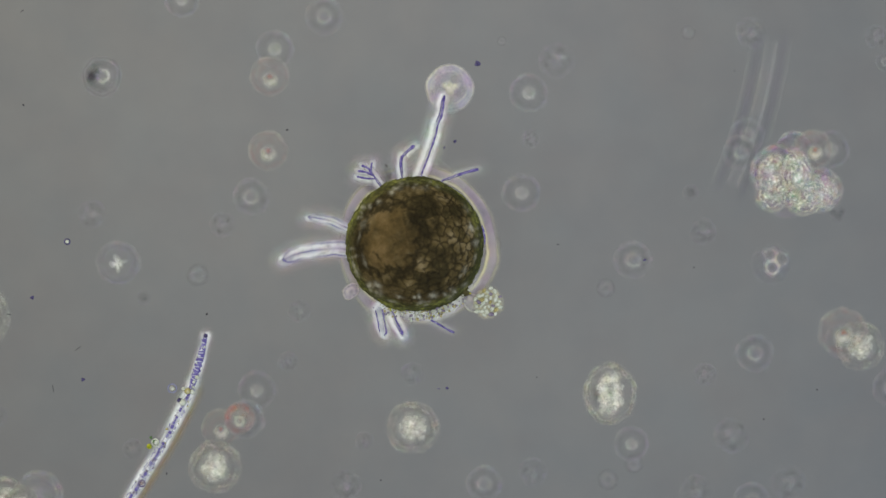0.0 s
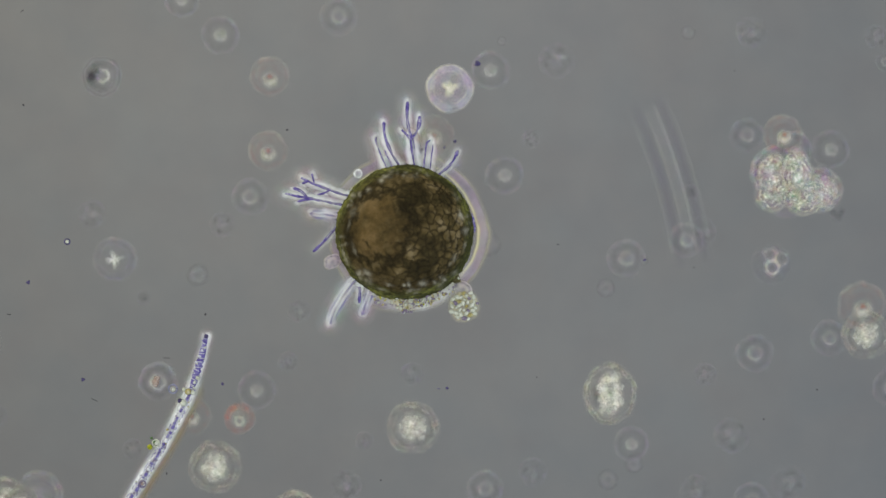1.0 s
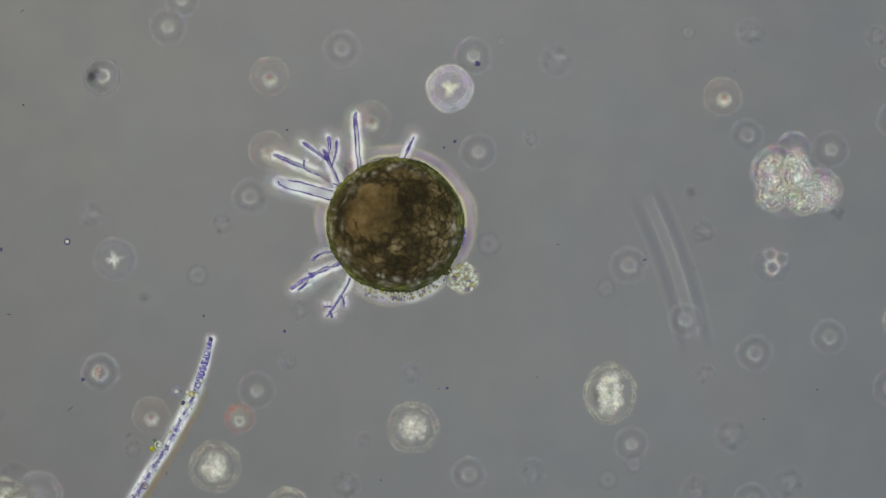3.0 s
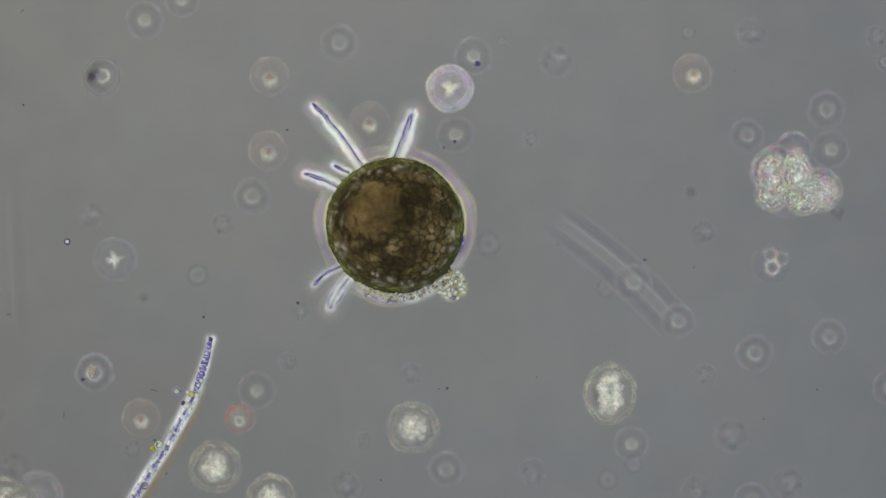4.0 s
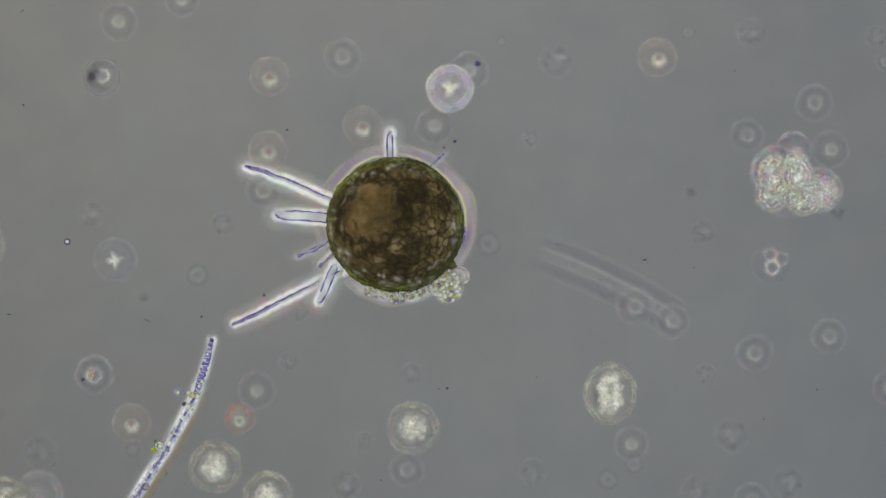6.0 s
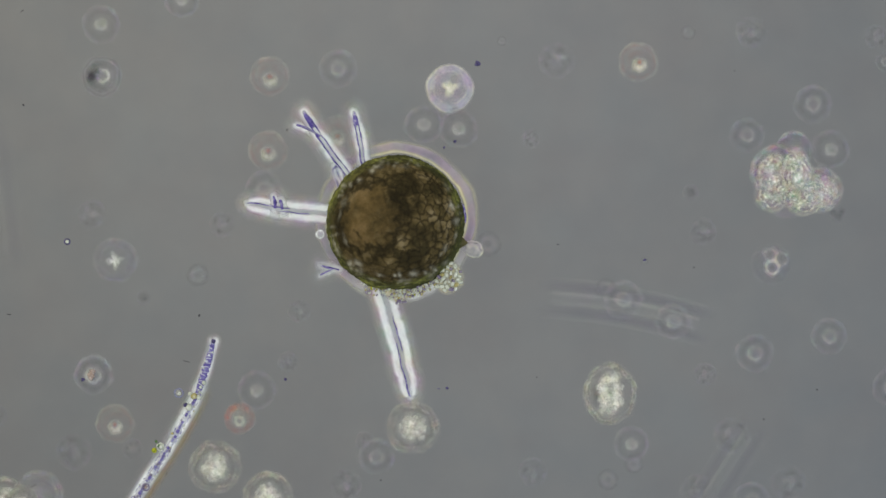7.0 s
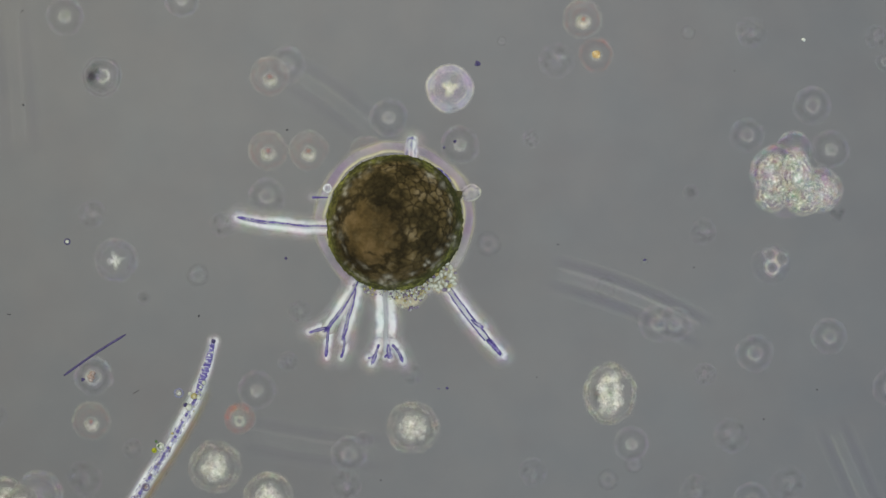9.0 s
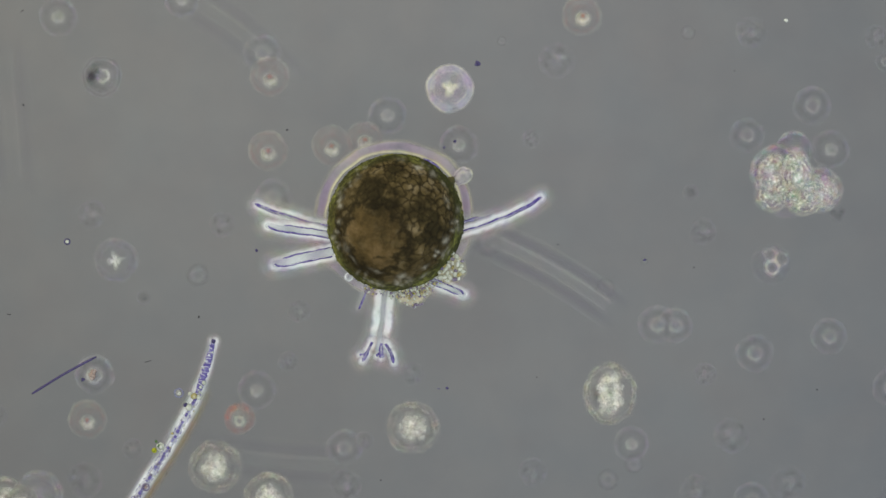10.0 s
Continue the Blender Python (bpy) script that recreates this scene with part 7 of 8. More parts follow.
    flick(cirri[47], ((0, -14, -9, -25, 0, 31), (0.57, -14, -9, -25, 0, 31), (0.7, 27, 117, 0, 20, 31), (0.8, 27, 117, 0, 20, 31), (0.87, 27, 117, 0, 20, 31), (0.96, -14, -9, -25, 0, 31), (1.4, -1, -17, -25, 0, 86), (1.83, 13, -10, -25, 0, 142), (2.27, 16, 5, -25, 0, 197), (2.4, -121, -50, 0, 0, 197), (2.5, -121, -50, 0, 0, 197), (2.57, -121, -50, 0, 0, 197), (2.66, 16, 5, -25, 0, 197), (10, 16, 5, -25, 0, 197)))
    flick(cirri[48], ((0, 16, -50, 2, 27, 108), (1.04, 16, -50, 2, 27, 108), (1.14, -28, 109, 0, 0, 108), (1.2, -28, 109, 0, 0, 108), (1.3, -28, 109, 0, 0, 108), (1.44, 16, -50, 2, 27, 108), (1.85, 48, -23, 2, 27, 155), (2.27, 49, 19, 2, 27, 201), (2.4, -105, -71, 0, 0, 201), (2.5, -105, -71, 0, 0, 201), (2.7, -100, -64, 0, 28, 197), (3, -98, -66, 0, 30, 207), (3.08, -98, -66, 0, 30, 207), (3.2, 47, 24, 2, 27, 207), (9.04, 25, 47, 2, 27, 242), (9.14, -66, -106, 0, 0, 242), (9.2, -66, -106, 0, 0, 242), (9.3, -66, -106, 0, 0, 242), (9.44, 25, 47, 2, 27, 242), (10, 25, 47, 2, 27, 242)))
    flick(cirri[49], ((0, 45, 26, -3, 23, 210), (1.04, 45, 26, -3, 23, 210), (1.14, -100, -65, 0, 22, 210), (1.2, -100, -65, 0, 22, 210), (1.3, -100, -65, 0, 22, 210), (1.44, 45, 26, -3, 23, 210), (2.27, 10, 51, -3, 23, 259), (2.4, -77, -99, 0, 0, 259), (2.5, -77, -99, 0, 0, 259), (2.7, -82, -95, 0, 0, 263), (2.8, -82, -95, 0, 0, 263), (2.94, 6, 52, -3, 23, 263), (3.98, 46, 25, -3, 23, 208), (5.01, 47, -23, -3, 23, 154), (6.05, 8, -51, -3, 23, 99), (6.17, -45, 104, 0, 21, 99), (6.25, -45, 104, 0, 21, 99), (6.33, -45, 104, 0, 21, 99), (6.45, 8, -51, -3, 23, 99), (10, 8, -51, -3, 23, 99)))
    flick(cirri[50], ((0, -12, -52, 6, 30, 77), (0.04, -12, -52, 6, 30, 77), (0.14, -23, 113, 0, 17, 77), (0.2, -23, 113, 0, 17, 77), (0.3, -23, 113, 0, 17, 77), (0.44, -12, -52, 6, 30, 77), (0.57, 46, -28, 6, 30, 149), (0.7, -98, 60, 0, 0, 149), (0.8, -98, 60, 0, 0, 149), (0.87, -98, 60, 0, 0, 149), (0.96, 46, -28, 6, 30, 149), (2.27, -9, -53, 6, 30, 80), (2.4, -75, 99, 0, 22, 80), (2.5, -75, 99, 0, 22, 80), (2.7, -63, 100, 0, 27, 85), (3, -64, 99, 0, 32, 95), (3.25, -65, 102, 0, 43, 108), (3.5, -75, 97, 0, 32, 121), (3.8, -73, 99, 0, 43, 116), (3.87, -73, 99, 0, 43, 116), (3.96, 23, -48, 6, 30, 116), (4.04, 28, -46, 6, 30, 121), (4.14, -72, 97, 0, 8, 121), (4.2, -72, 97, 0, 8, 121), (4.3, -72, 97, 0, 8, 121), (4.44, 28, -46, 6, 30, 121), (4.84, 6, -53, 6, 30, 96), (4.94, -26, 116, 0, 0, 96), (5, -26, 116, 0, 0, 96), (5.2, -30, 114, 0, 39, 93), (5.3, -30, 114, 0, 39, 93), (5.44, 3, -53, 6, 30, 93), (7.51, -33, -42, 6, 30, 51), (9.57, -53, -9, 6, 30, 10), (9.7, 115, -10, 0, 14, 10), (9.8, 115, -10, 0, 14, 10), (9.87, 115, -10, 0, 14, 10), (9.96, -53, -9, 6, 30, 10), (10, -53, -9, 6, 30, 10)))
    flick(cirri[51], ((0, -35, -27, -25, 0, 38), (1.57, -35, -27, -25, 0, 38), (1.7, 46, 107, 0, 8, 38), (1.8, 46, 107, 0, 8, 38), (1.87, 46, 107, 0, 8, 38), (1.96, -35, -27, -25, 0, 38), (3.84, -16, -42, -25, 0, 69), (3.94, -3, 114, 0, 0, 69), (4, -3, 114, 0, 0, 69), (4.07, -3, 114, 0, 0, 69), (4.16, -16, -42, -25, 0, 69), (4.37, 34, -29, -25, 0, 139), (4.57, 39, 22, -25, 0, 210), (4.7, -117, -22, 0, 23, 210), (4.8, -117, -22, 0, 23, 210), (4.87, -117, -22, 0, 23, 210), (4.96, 39, 22, -25, 0, 210), (10, 39, 22, -25, 0, 210)))
    flick(cirri[52], ((0, 16, 26, -25, 0, -122), (3.84, 16, 26, -25, 0, -122), (3.94, -84, -94, 0, 0, -122), (4, -84, -94, 0, 0, -122), (4.07, -84, -94, 0, 0, -122), (4.16, 16, 26, -25, 0, -122), (10, 16, 26, -25, 0, -122)))
    flick(cirri[53], ((0, -8, -50, -10, 16, 81), (0.57, -8, -50, -10, 16, 81), (0.7, -12, 114, 0, 9, 81), (0.8, -12, 114, 0, 9, 81), (0.87, -12, 114, 0, 9, 81), (0.96, -8, -50, -10, 16, 81), (1.04, -5, -51, -10, 16, 84), (1.14, 3, 111, 0, 9, 84), (1.2, 3, 111, 0, 9, 84), (1.3, 3, 111, 0, 9, 84), (1.44, -5, -51, -10, 16, 84), (4.04, 18, -48, -10, 16, 111), (4.14, -61, 101, 0, 32, 111), (4.2, -61, 101, 0, 32, 111), (4.5, -60, 100, 0, 0, 128), (4.6, -60, 100, 0, 0, 128), (4.74, 31, -40, -10, 16, 128), (10, 31, -40, -10, 16, 128)))
    flick(cirri[54], ((0, 48, 17, -11, 15, -160), (2.04, 48, 17, -11, 15, -160), (2.14, -95, -69, 0, 0, -160), (2.2, -95, -69, 0, 0, -160), (2.3, -95, -69, 0, 0, -160), (2.44, 48, 17, -11, 15, -160), (3.35, 36, -36, -11, 15, -225), (4.27, -17, -48, -11, 15, -290), (4.4, -3, 114, 0, 0, -290), (4.5, -3, 114, 0, 0, -290), (4.6, -3, 114, 0, 0, -290), (4.74, -17, -48, -11, 15, -290), (10, -17, -48, -11, 15, -290)))
    flick(cirri[55], ((0, 34, -10, -25, 0, 164), (0.57, 34, -10, -25, 0, 164), (0.7, -112, 38, 0, 12, 164), (0.8, -112, 38, 0, 12, 164), (0.87, -112, 38, 0, 12, 164), (0.96, 34, -10, -25, 0, 164), (4.27, 31, 17, -25, 0, 208), (4.4, -122, 21, 0, 0, 208), (4.5, -122, 21, 0, 0, 208), (4.6, -122, 21, 0, 0, 208), (4.74, 31, 17, -25, 0, 208), (5.54, 12, 34, -25, 0, 251), (5.64, -113, -70, 0, 12, 251), (5.7, -113, -70, 0, 12, 251), (6, -108, -74, 0, 12, 246), (6.08, -108, -74, 0, 12, 246), (6.2, 15, 33, -25, 0, 246), (10, 15, 33, -25, 0, 246)))
    flick(cirri[56], ((0, -19, -54, 12, 45, 71), (0.04, -19, -54, 12, 45, 71), (0.14, 9, 114, 0, 21, 71), (0.2, 9, 114, 0, 21, 71), (0.3, 9, 114, 0, 21, 71), (0.44, -19, -54, 12, 45, 71), (2.64, 22, -53, 12, 45, 112), (4.84, 51, -25, 12, 45, 154), (4.94, -118, 36, 0, 0, 154), (5, -118, 36, 0, 0, 154), (5.07, -118, 36, 0, 0, 154), (5.16, 51, -25, 12, 45, 154), (7.1, 52, 24, 12, 45, 205), (9.04, 14, 55, 12, 45, 256), (9.14, -22, -126, 0, 0, 256), (9.2, -22, -126, 0, 0, 256), (9.3, -22, -126, 0, 0, 256), (9.44, 14, 55, 12, 45, 256), (10, 14, 55, 12, 45, 256)))
    flick(cirri[57], ((0, -7, -41, -25, 0, 81), (1.57, -7, -41, -25, 0, 81), (1.7, 10, 110, 0, 0, 81), (1.8, 10, 110, 0, 0, 81), (1.87, 10, 110, 0, 0, 81), (1.96, -7, -41, -25, 0, 81), (4.57, -14, -40, -25, 0, 71), (4.7, 3, 114, 0, 0, 71), (4.8, 3, 114, 0, 0, 71), (5, 3, 114, 0, 0, 75), (5.2, 7, 112, 0, 11, 79), (5.3, 7, 112, 0, 11, 79), (5.44, -8, -41, -25, 0, 79), (10, -8, -41, -25, 0, 79)))
    flick(cirri[58], ((0, 40, 8, -25, 0, 191), (2.04, 40, 8, -25, 0, 191), (2.14, -100, 55, 0, 21, 191), (2.2, -100, 55, 0, 21, 191), (2.3, -100, 55, 0, 21, 191), (2.44, 40, 8, -25, 0, 191), (4.84, 36, 18, -25, 0, 207), (4.94, -108, -32, 0, 0, 207), (5, -108, -32, 0, 0, 207), (5.07, -108, -32, 0, 0, 207), (5.16, 36, 18, -25, 0, 207), (7.57, 27, -30, -25, 0, 132), (7.7, -93, 70, 0, 21, 132), (7.8, -93, 70, 0, 21, 132), (7.87, -93, 70, 0, 21, 132), (7.96, 27, -30, -25, 0, 132), (10, 27, -30, -25, 0, 132)))
    flick(cirri[59], ((0, 50, 32, 11, 51, -147), (4.84, 50, 32, 11, 51, -147), (4.94, -94, -68, 0, 0, -147), (5, -94, -68, 0, 0, -147), (5.07, -94, -68, 0, 0, -147), (5.16, 50, 32, 11, 51, -147), (6.05, 47, 36, 11, 51, -142), (6.17, -98, -79, 0, 6, -142), (6.25, -98, -79, 0, 6, -142), (6.33, -98, -79, 0, 6, -142), (6.45, 47, 36, 11, 51, -142), (10, 47, 36, 11, 51, -142)))
    flick(cirri[60], ((0, -25, -32, -25, 0, 52), (5.27, -25, -32, -25, 0, 52), (5.4, -52, 106, 0, 0, 52), (5.5, -52, 106, 0, 0, 52), (5.57, -52, 106, 0, 0, 52), (5.66, -25, -32, -25, 0, 52), (10, -25, -32, -25, 0, 52)))
    flick(cirri[61], ((0, 37, 21, -25, 0, 210), (4.57, 37, 21, -25, 0, 210), (4.7, -100, -62, 0, 0, 210), (4.8, -100, -62, 0, 0, 210), (4.87, -100, -62, 0, 0, 210), (4.96, 37, 21, -25, 0, 210), (5.06, 39, -18, -25, 0, 155), (5.17, 7, -42, -25, 0, 100), (5.27, -30, -30, -25, 0, 45), (5.4, 68, 102, 0, 0, 45), (5.5, 68, 102, 0, 0, 45), (5.57, 68, 102, 0, 0, 45), (5.66, -30, -30, -25, 0, 45), (5.79, -42, 8, -25, 0, -10), (5.92, -18, 39, -25, 0, -65), (6.05, 21, 37, -25, 0, -120), (6.17, -83, -87, 0, 17, -120), (6.25, -83, -87, 0, 17, -120), (6.5, -84, -92, 0, 0, -142), (6.8, -86, -91, 0, 29, -150), (6.87, -86, -91, 0, 29, -150), (6.96, 37, 21, -25, 0, -150), (8.57, 31, -30, -25, 0, -224), (8.7, -116, 22, 0, 17, -224), (8.8, -116, 22, 0, 17, -224), (8.87, -116, 22, 0, 17, -224), (8.96, 31, -30, -25, 0, -224), (9.27, 39, 17, -25, 0, -157), (9.57, -0, 43, -25, 0, -90), (9.7, -9, -121, 0, 17, -90), (9.8, -9, -121, 0, 17, -90), (9.87, -9, -121, 0, 17, -90), (9.96, -0, 43, -25, 0, -90), (10, -0, 43, -25, 0, -90)))
    flick(cirri[62], ((0, 7, -19, -25, 0, 109), (1.57, 7, -19, -25, 0, 109), (1.7, -34, 112, 0, 22, 109), (1.8, -34, 112, 0, 22, 109), (1.87, -34, 112, 0, 22, 109), (1.96, 7, -19, -25, 0, 109), (2.04, -4, -20, -25, 0, 79), (2.14, -40, 110, 0, 24, 79), (2.2, -40, 110, 0, 24, 79), (2.3, -40, 110, 0, 24, 79), (2.44, -4, -20, -25, 0, 79), (2.54, -10, -18, -25, 0, 60), (2.64, 14, 114, 0, 11, 60), (2.7, 14, 114, 0, 11, 60), (2.8, 14, 114, 0, 11, 60), (2.94, -10, -18, -25, 0, 60), (3.99, 10, -18, -25, 0, 119), (5.04, 20, -1, -25, 0, 178), (5.14, -117, -15, 0, 0, 178), (5.2, -117, -15, 0, 0, 178), (5.5, -120, -15, 0, 0, 180), (5.57, -120, -15, 0, 0, 180), (5.66, 20, -0, -25, 0, 180), (10, 20, -0, -25, 0, 180)))
    flick(cirri[63], ((0, 30, 23, -25, 0, -143), (5.27, 30, 23, -25, 0, -143), (5.4, -114, -36, 0, 0, -143), (5.5, -114, -36, 0, 0, -143), (5.57, -114, -36, 0, 0, -143), (5.66, 30, 23, -25, 0, -143), (10, 30, 23, -25, 0, -143)))
    flick(cirri[64], ((0, 56, 29, 8, 61, -153), (5.27, 56, 29, 8, 61, -153), (5.4, -92, -78, 0, 0, -153), (5.5, -92, -78, 0, 0, -153), (5.7, -95, -78, 0, 10, -151), (6, -95, -81, 0, 30, -154), (6.08, -95, -81, 0, 30, -154), (6.2, 57, 28, 8, 61, -154), (10, 57, 28, 8, 61, -154)))
    flick(cirri[65], ((0, 56, -7, 14, 41, 173), (6.84, 56, -7, 14, 41, 173), (6.94, -117, 17, 0, 0, 173), (7, -117, 17, 0, 0, 173), (7.07, -117, 17, 0, 0, 173), (7.16, 56, -7, 14, 41, 173), (10, 56, -7, 14, 41, 173)))
    flick(cirri[66], ((0, 32, -45, 15, 36, 125), (6.84, 32, -45, 15, 36, 125), (6.94, -85, 85, 0, 0, 125), (7, -85, 85, 0, 0, 125), (7.2, -97, 71, 0, 0, 130), (7.3, -97, 71, 0, 0, 130), (7.44, 35, -42, 15, 36, 130), (10, 35, -42, 15, 36, 130)))
    flick(cirri[67], ((0, 1, 48, -25, 0, -91), (2.04, 1, 48, -25, 0, -91), (2.14, -96, -115, 0, 21, -91), (2.2, -96, -115, 0, 21, -91), (2.3, -96, -115, 0, 21, -91), (2.44, 1, 48, -25, 0, -91), (4.04, 42, 23, -25, 0, -151), (4.14, -118, -29, 0, 21, -151), (4.2, -118, -29, 0, 21, -151), (4.3, -118, -29, 0, 21, -151), (4.44, 42, 23, -25, 0, -151), (5.64, 44, -21, -25, 0, -205), (6.84, 9, -47, -25, 0, -259), (6.94, -56, 101, 0, 0, -259), (7, -56, 101, 0, 0, -259), (7.07, -56, 101, 0, 0, -259), (7.16, 9, -47, -25, 0, -259), (10, 9, -47, -25, 0, -259)))
    flick(cirri[68], ((0, 6, -16, -25, 0, 110), (6.84, 6, -16, -25, 0, 110), (6.94, -95, 67, 0, 0, 110), (7, -95, 67, 0, 0, 110), (7.07, -95, 67, 0, 0, 110), (7.16, 6, -16, -25, 0, 110), (8.84, -1, -18, -25, 0, 86), (8.94, 28, 118, 0, 24, 86), (9, 28, 118, 0, 24, 86), (9.07, 28, 118, 0, 24, 86), (9.16, -1, -18, -25, 0, 86), (10, -1, -18, -25, 0, 86)))
    flick(cirri[69], ((0, 17, -4, -25, 0, 167), (6.84, 17, -4, -25, 0, 167), (6.94, -101, -83, 0, 0, 167), (7, -101, -83, 0, 0, 167), (7.07, -101, -83, 0, 0, 167), (7.16, 17, -4, -25, 0, 167), (10, 17, -4, -25, 0, 167)))
    flick(cirri[70], ((0, -16, 58, 10, 52, -75), (6.84, -16, 58, 10, 52, -75), (6.94, -25, -119, 0, 0, -75), (7, -25, -119, 0, 0, -75), (7.07, -25, -119, 0, 0, -75), (7.16, -16, 58, 10, 52, -75), (10, -16, 58, 10, 52, -75)))
    flick(cirri[71], ((0, 39, -36, 6, 30, 137), (6.3, 39, -36, 6, 30, 137), (6.42, -84, 81, 0, 0, 137), (6.5, -84, 81, 0, 0, 137), (6.8, -80, 83, 0, 0, 133), (6.87, -80, 83, 0, 0, 133), (6.96, 36, -39, 6, 30, 133), (7.27, 34, -41, 6, 30, 129), (7.4, -85, 78, 0, 0, 129), (7.5, -85, 78, 0, 0, 129), (7.6, -85, 78, 0, 0, 129), (7.74, 34, -41, 6, 30, 129), (10, 34, -41, 6, 30, 129)))
    flick(cirri[72], ((0, 4, 22, -25, 0, 260), (4.04, 4, 22, -25, 0, 260), (4.14, -94, -79, 0, 0, 260), (4.2, -94, -79, 0, 0, 260), (4.3, -94, -79, 0, 0, 260), (4.44, 4, 22, -25, 0, 260), (7.27, 18, 14, -25, 0, 218), (7.4, -103, -64, 0, 0, 218), (7.5, -103, -64, 0, 0, 218), (7.6, -103, -64, 0, 0, 218), (7.74, 18, 14, -25, 0, 218), (10, 18, 14, -25, 0, 218)))
    flick(cirri[73], ((0, -0, 65, 7, 66, -90), (7.04, -0, 65, 7, 66, -90), (7.14, -19, -119, 0, 41, -90), (7.2, -19, -119, 0, 41, -90), (7.5, -16, -119, 0, 0, -91), (7.6, -16, -119, 0, 0, -91), (7.74, 1, 65, 7, 66, -91), (8.39, 49, 42, 7, 66, -140), (9.04, 64, -9, 7, 66, -188), (9.14, -113, -22, 0, 47, -188), (9.2, -113, -22, 0, 47, -188), (9.3, -113, -22, 0, 47, -188), (9.44, 64, -9, 7, 66, -188), (10, 64, -9, 7, 66, -188)))
    flick(cirri[74], ((0, 49, -24, 12, 34, 154), (0.57, 49, -24, 12, 34, 154), (0.7, -108, 42, 0, 13, 154), (0.8, -108, 42, 0, 13, 154), (0.87, -108, 42, 0, 13, 154), (0.96, 49, -24, 12, 34, 154), (6.3, 9, -54, 12, 34, 99), (6.42, -52, 103, 0, 13, 99), (6.5, -52, 103, 0, 13, 99), (6.8, -55, 100, 0, 0, 101), (6.87, -55, 100, 0, 0, 101), (6.96, 10, -53, 12, 34, 101), (7.04, 30, -45, 12, 34, 124), (7.14, -86, 82, 0, 13, 124), (7.2, -86, 82, 0, 13, 124), (7.3, -86, 82, 0, 13, 124), (7.44, 30, -45, 12, 34, 124), (7.51, 54, -9, 12, 34, 170), (7.57, 44, 32, 12, 34, 216), (7.7, -117, 5, 0, 25, 216), (7.8, -117, 5, 0, 25, 216), (8, -114, -27, 0, 0, 206), (8.07, -114, -27, 0, 0, 206), (8.16, 49, 24, 12, 34, 206), (9.04, 9, 54, 12, 34, 261), (9.14, -71, -120, 0, 14, 261), (9.2, -71, -120, 0, 14, 261), (9.3, -71, -120, 0, 14, 261), (9.44, 9, 54, 12, 34, 261), (10, 9, 54, 12, 34, 261)))
    flick(cirri[75], ((0, 50, 19, 7, 31, -159), (7.84, 50, 19, 7, 31, -159), (7.94, -98, -73, 0, 0, -159), (8, -98, -73, 0, 0, -159), (8.07, -98, -73, 0, 0, -159), (8.16, 50, 19, 7, 31, -159), (10, 50, 19, 7, 31, -159)))
    flick(cirri[76], ((0, 7, 51, -6, 20, -97), (7.84, 7, 51, -6, 20, -97), (7.94, -79, -111, 0, 0, -97), (8, -79, -111, 0, 0, -97), (8.07, -79, -111, 0, 0, -97), (8.16, 7, 51, -6, 20, -97), (10, 7, 51, -6, 20, -97)))
    flick(cirri[77], ((0, -0, 65, 7, 66, -90), (7.57, -0, 65, 7, 66, -90), (7.7, -19, -125, 0, 13, -90), (7.8, -19, -125, 0, 13, -90), (8, -18, -122, 0, 0, -90), (8.2, -18, -126, 0, 19, -90), (8.5, -18, -122, 0, 27, -90), (8.6, -18, -122, 0, 27, -90), (8.74, 0, 65, 7, 66, -90), (10, 0, 65, 7, 66, -90)))
    flick(cirri[78], ((0, 18, 32, -25, 0, -120), (3.06, 18, 32, -25, 0, -120), (3.17, -83, -88, 0, 0, -120), (3.25, -83, -88, 0, 0, -120), (3.5, -85, -85, 0, 17, -119), (3.8, -85, -85, 0, 17, -120), (3.87, -85, -85, 0, 17, -120), (3.96, 18, 32, -25, 0, -120), (4, 37, 4, -25, 0, -174), (4.04, 24, -28, -25, 0, -229), (4.14, -104, 60, 0, 17, -229), (4.2, -104, 60, 0, 17, -229), (4.3, -104, 60, 0, 17, -229), (4.44, 24, -28, -25, 0, -229), (7.84, 11, -35, -25, 0, -253), (7.94, -74, 89, 0, 0, -253), (8, -74, 89, 0, 0, -253), (8.07, -74, 89, 0, 0, -253), (8.16, 11, -35, -25, 0, -253), (10, 11, -35, -25, 0, -253)))
    flick(cirri[79], ((0, 5, -33, -25, 0, 99), (1.57, 5, -33, -25, 0, 99), (1.7, -21, 110, 0, 10, 99), (1.8, -21, 110, 0, 10, 99), (1.87, -21, 110, 0, 10, 99), (1.96, 5, -33, -25, 0, 99), (4.9, -23, -25, -25, 0, 47), (7.84, -34, 3, -25, 0, -5), (7.94, 120, 31, 0, 0, -5), (8, 120, 31, 0, 0, -5), (8.2, 124, 28, 0, 23, 0), (8.3, 124, 28, 0, 23, 0), (8.44, -34, -0, -25, 0, 0), (9, -21, 26, -25, 0, -51), (9.57, 7, 33, -25, 0, -102), (9.7, -58, -111, 0, 22, -102), (9.8, -58, -111, 0, 22, -102), (9.87, -58, -111, 0, 22, -102), (9.96, 7, 33, -25, 0, -102), (10, 7, 33, -25, 0, -102)))
    flick(cirri[80], ((0, 51, 13, 1, 27, -166), (8.27, 51, 13, 1, 27, -166), (8.4, -118, -7, 0, 0, -166), (8.5, -118, -7, 0, 0, -166), (8.6, -118, -7, 0, 0, -166), (8.74, 51, 13, 1, 27, -166), (10, 51, 13, 1, 27, -166)))
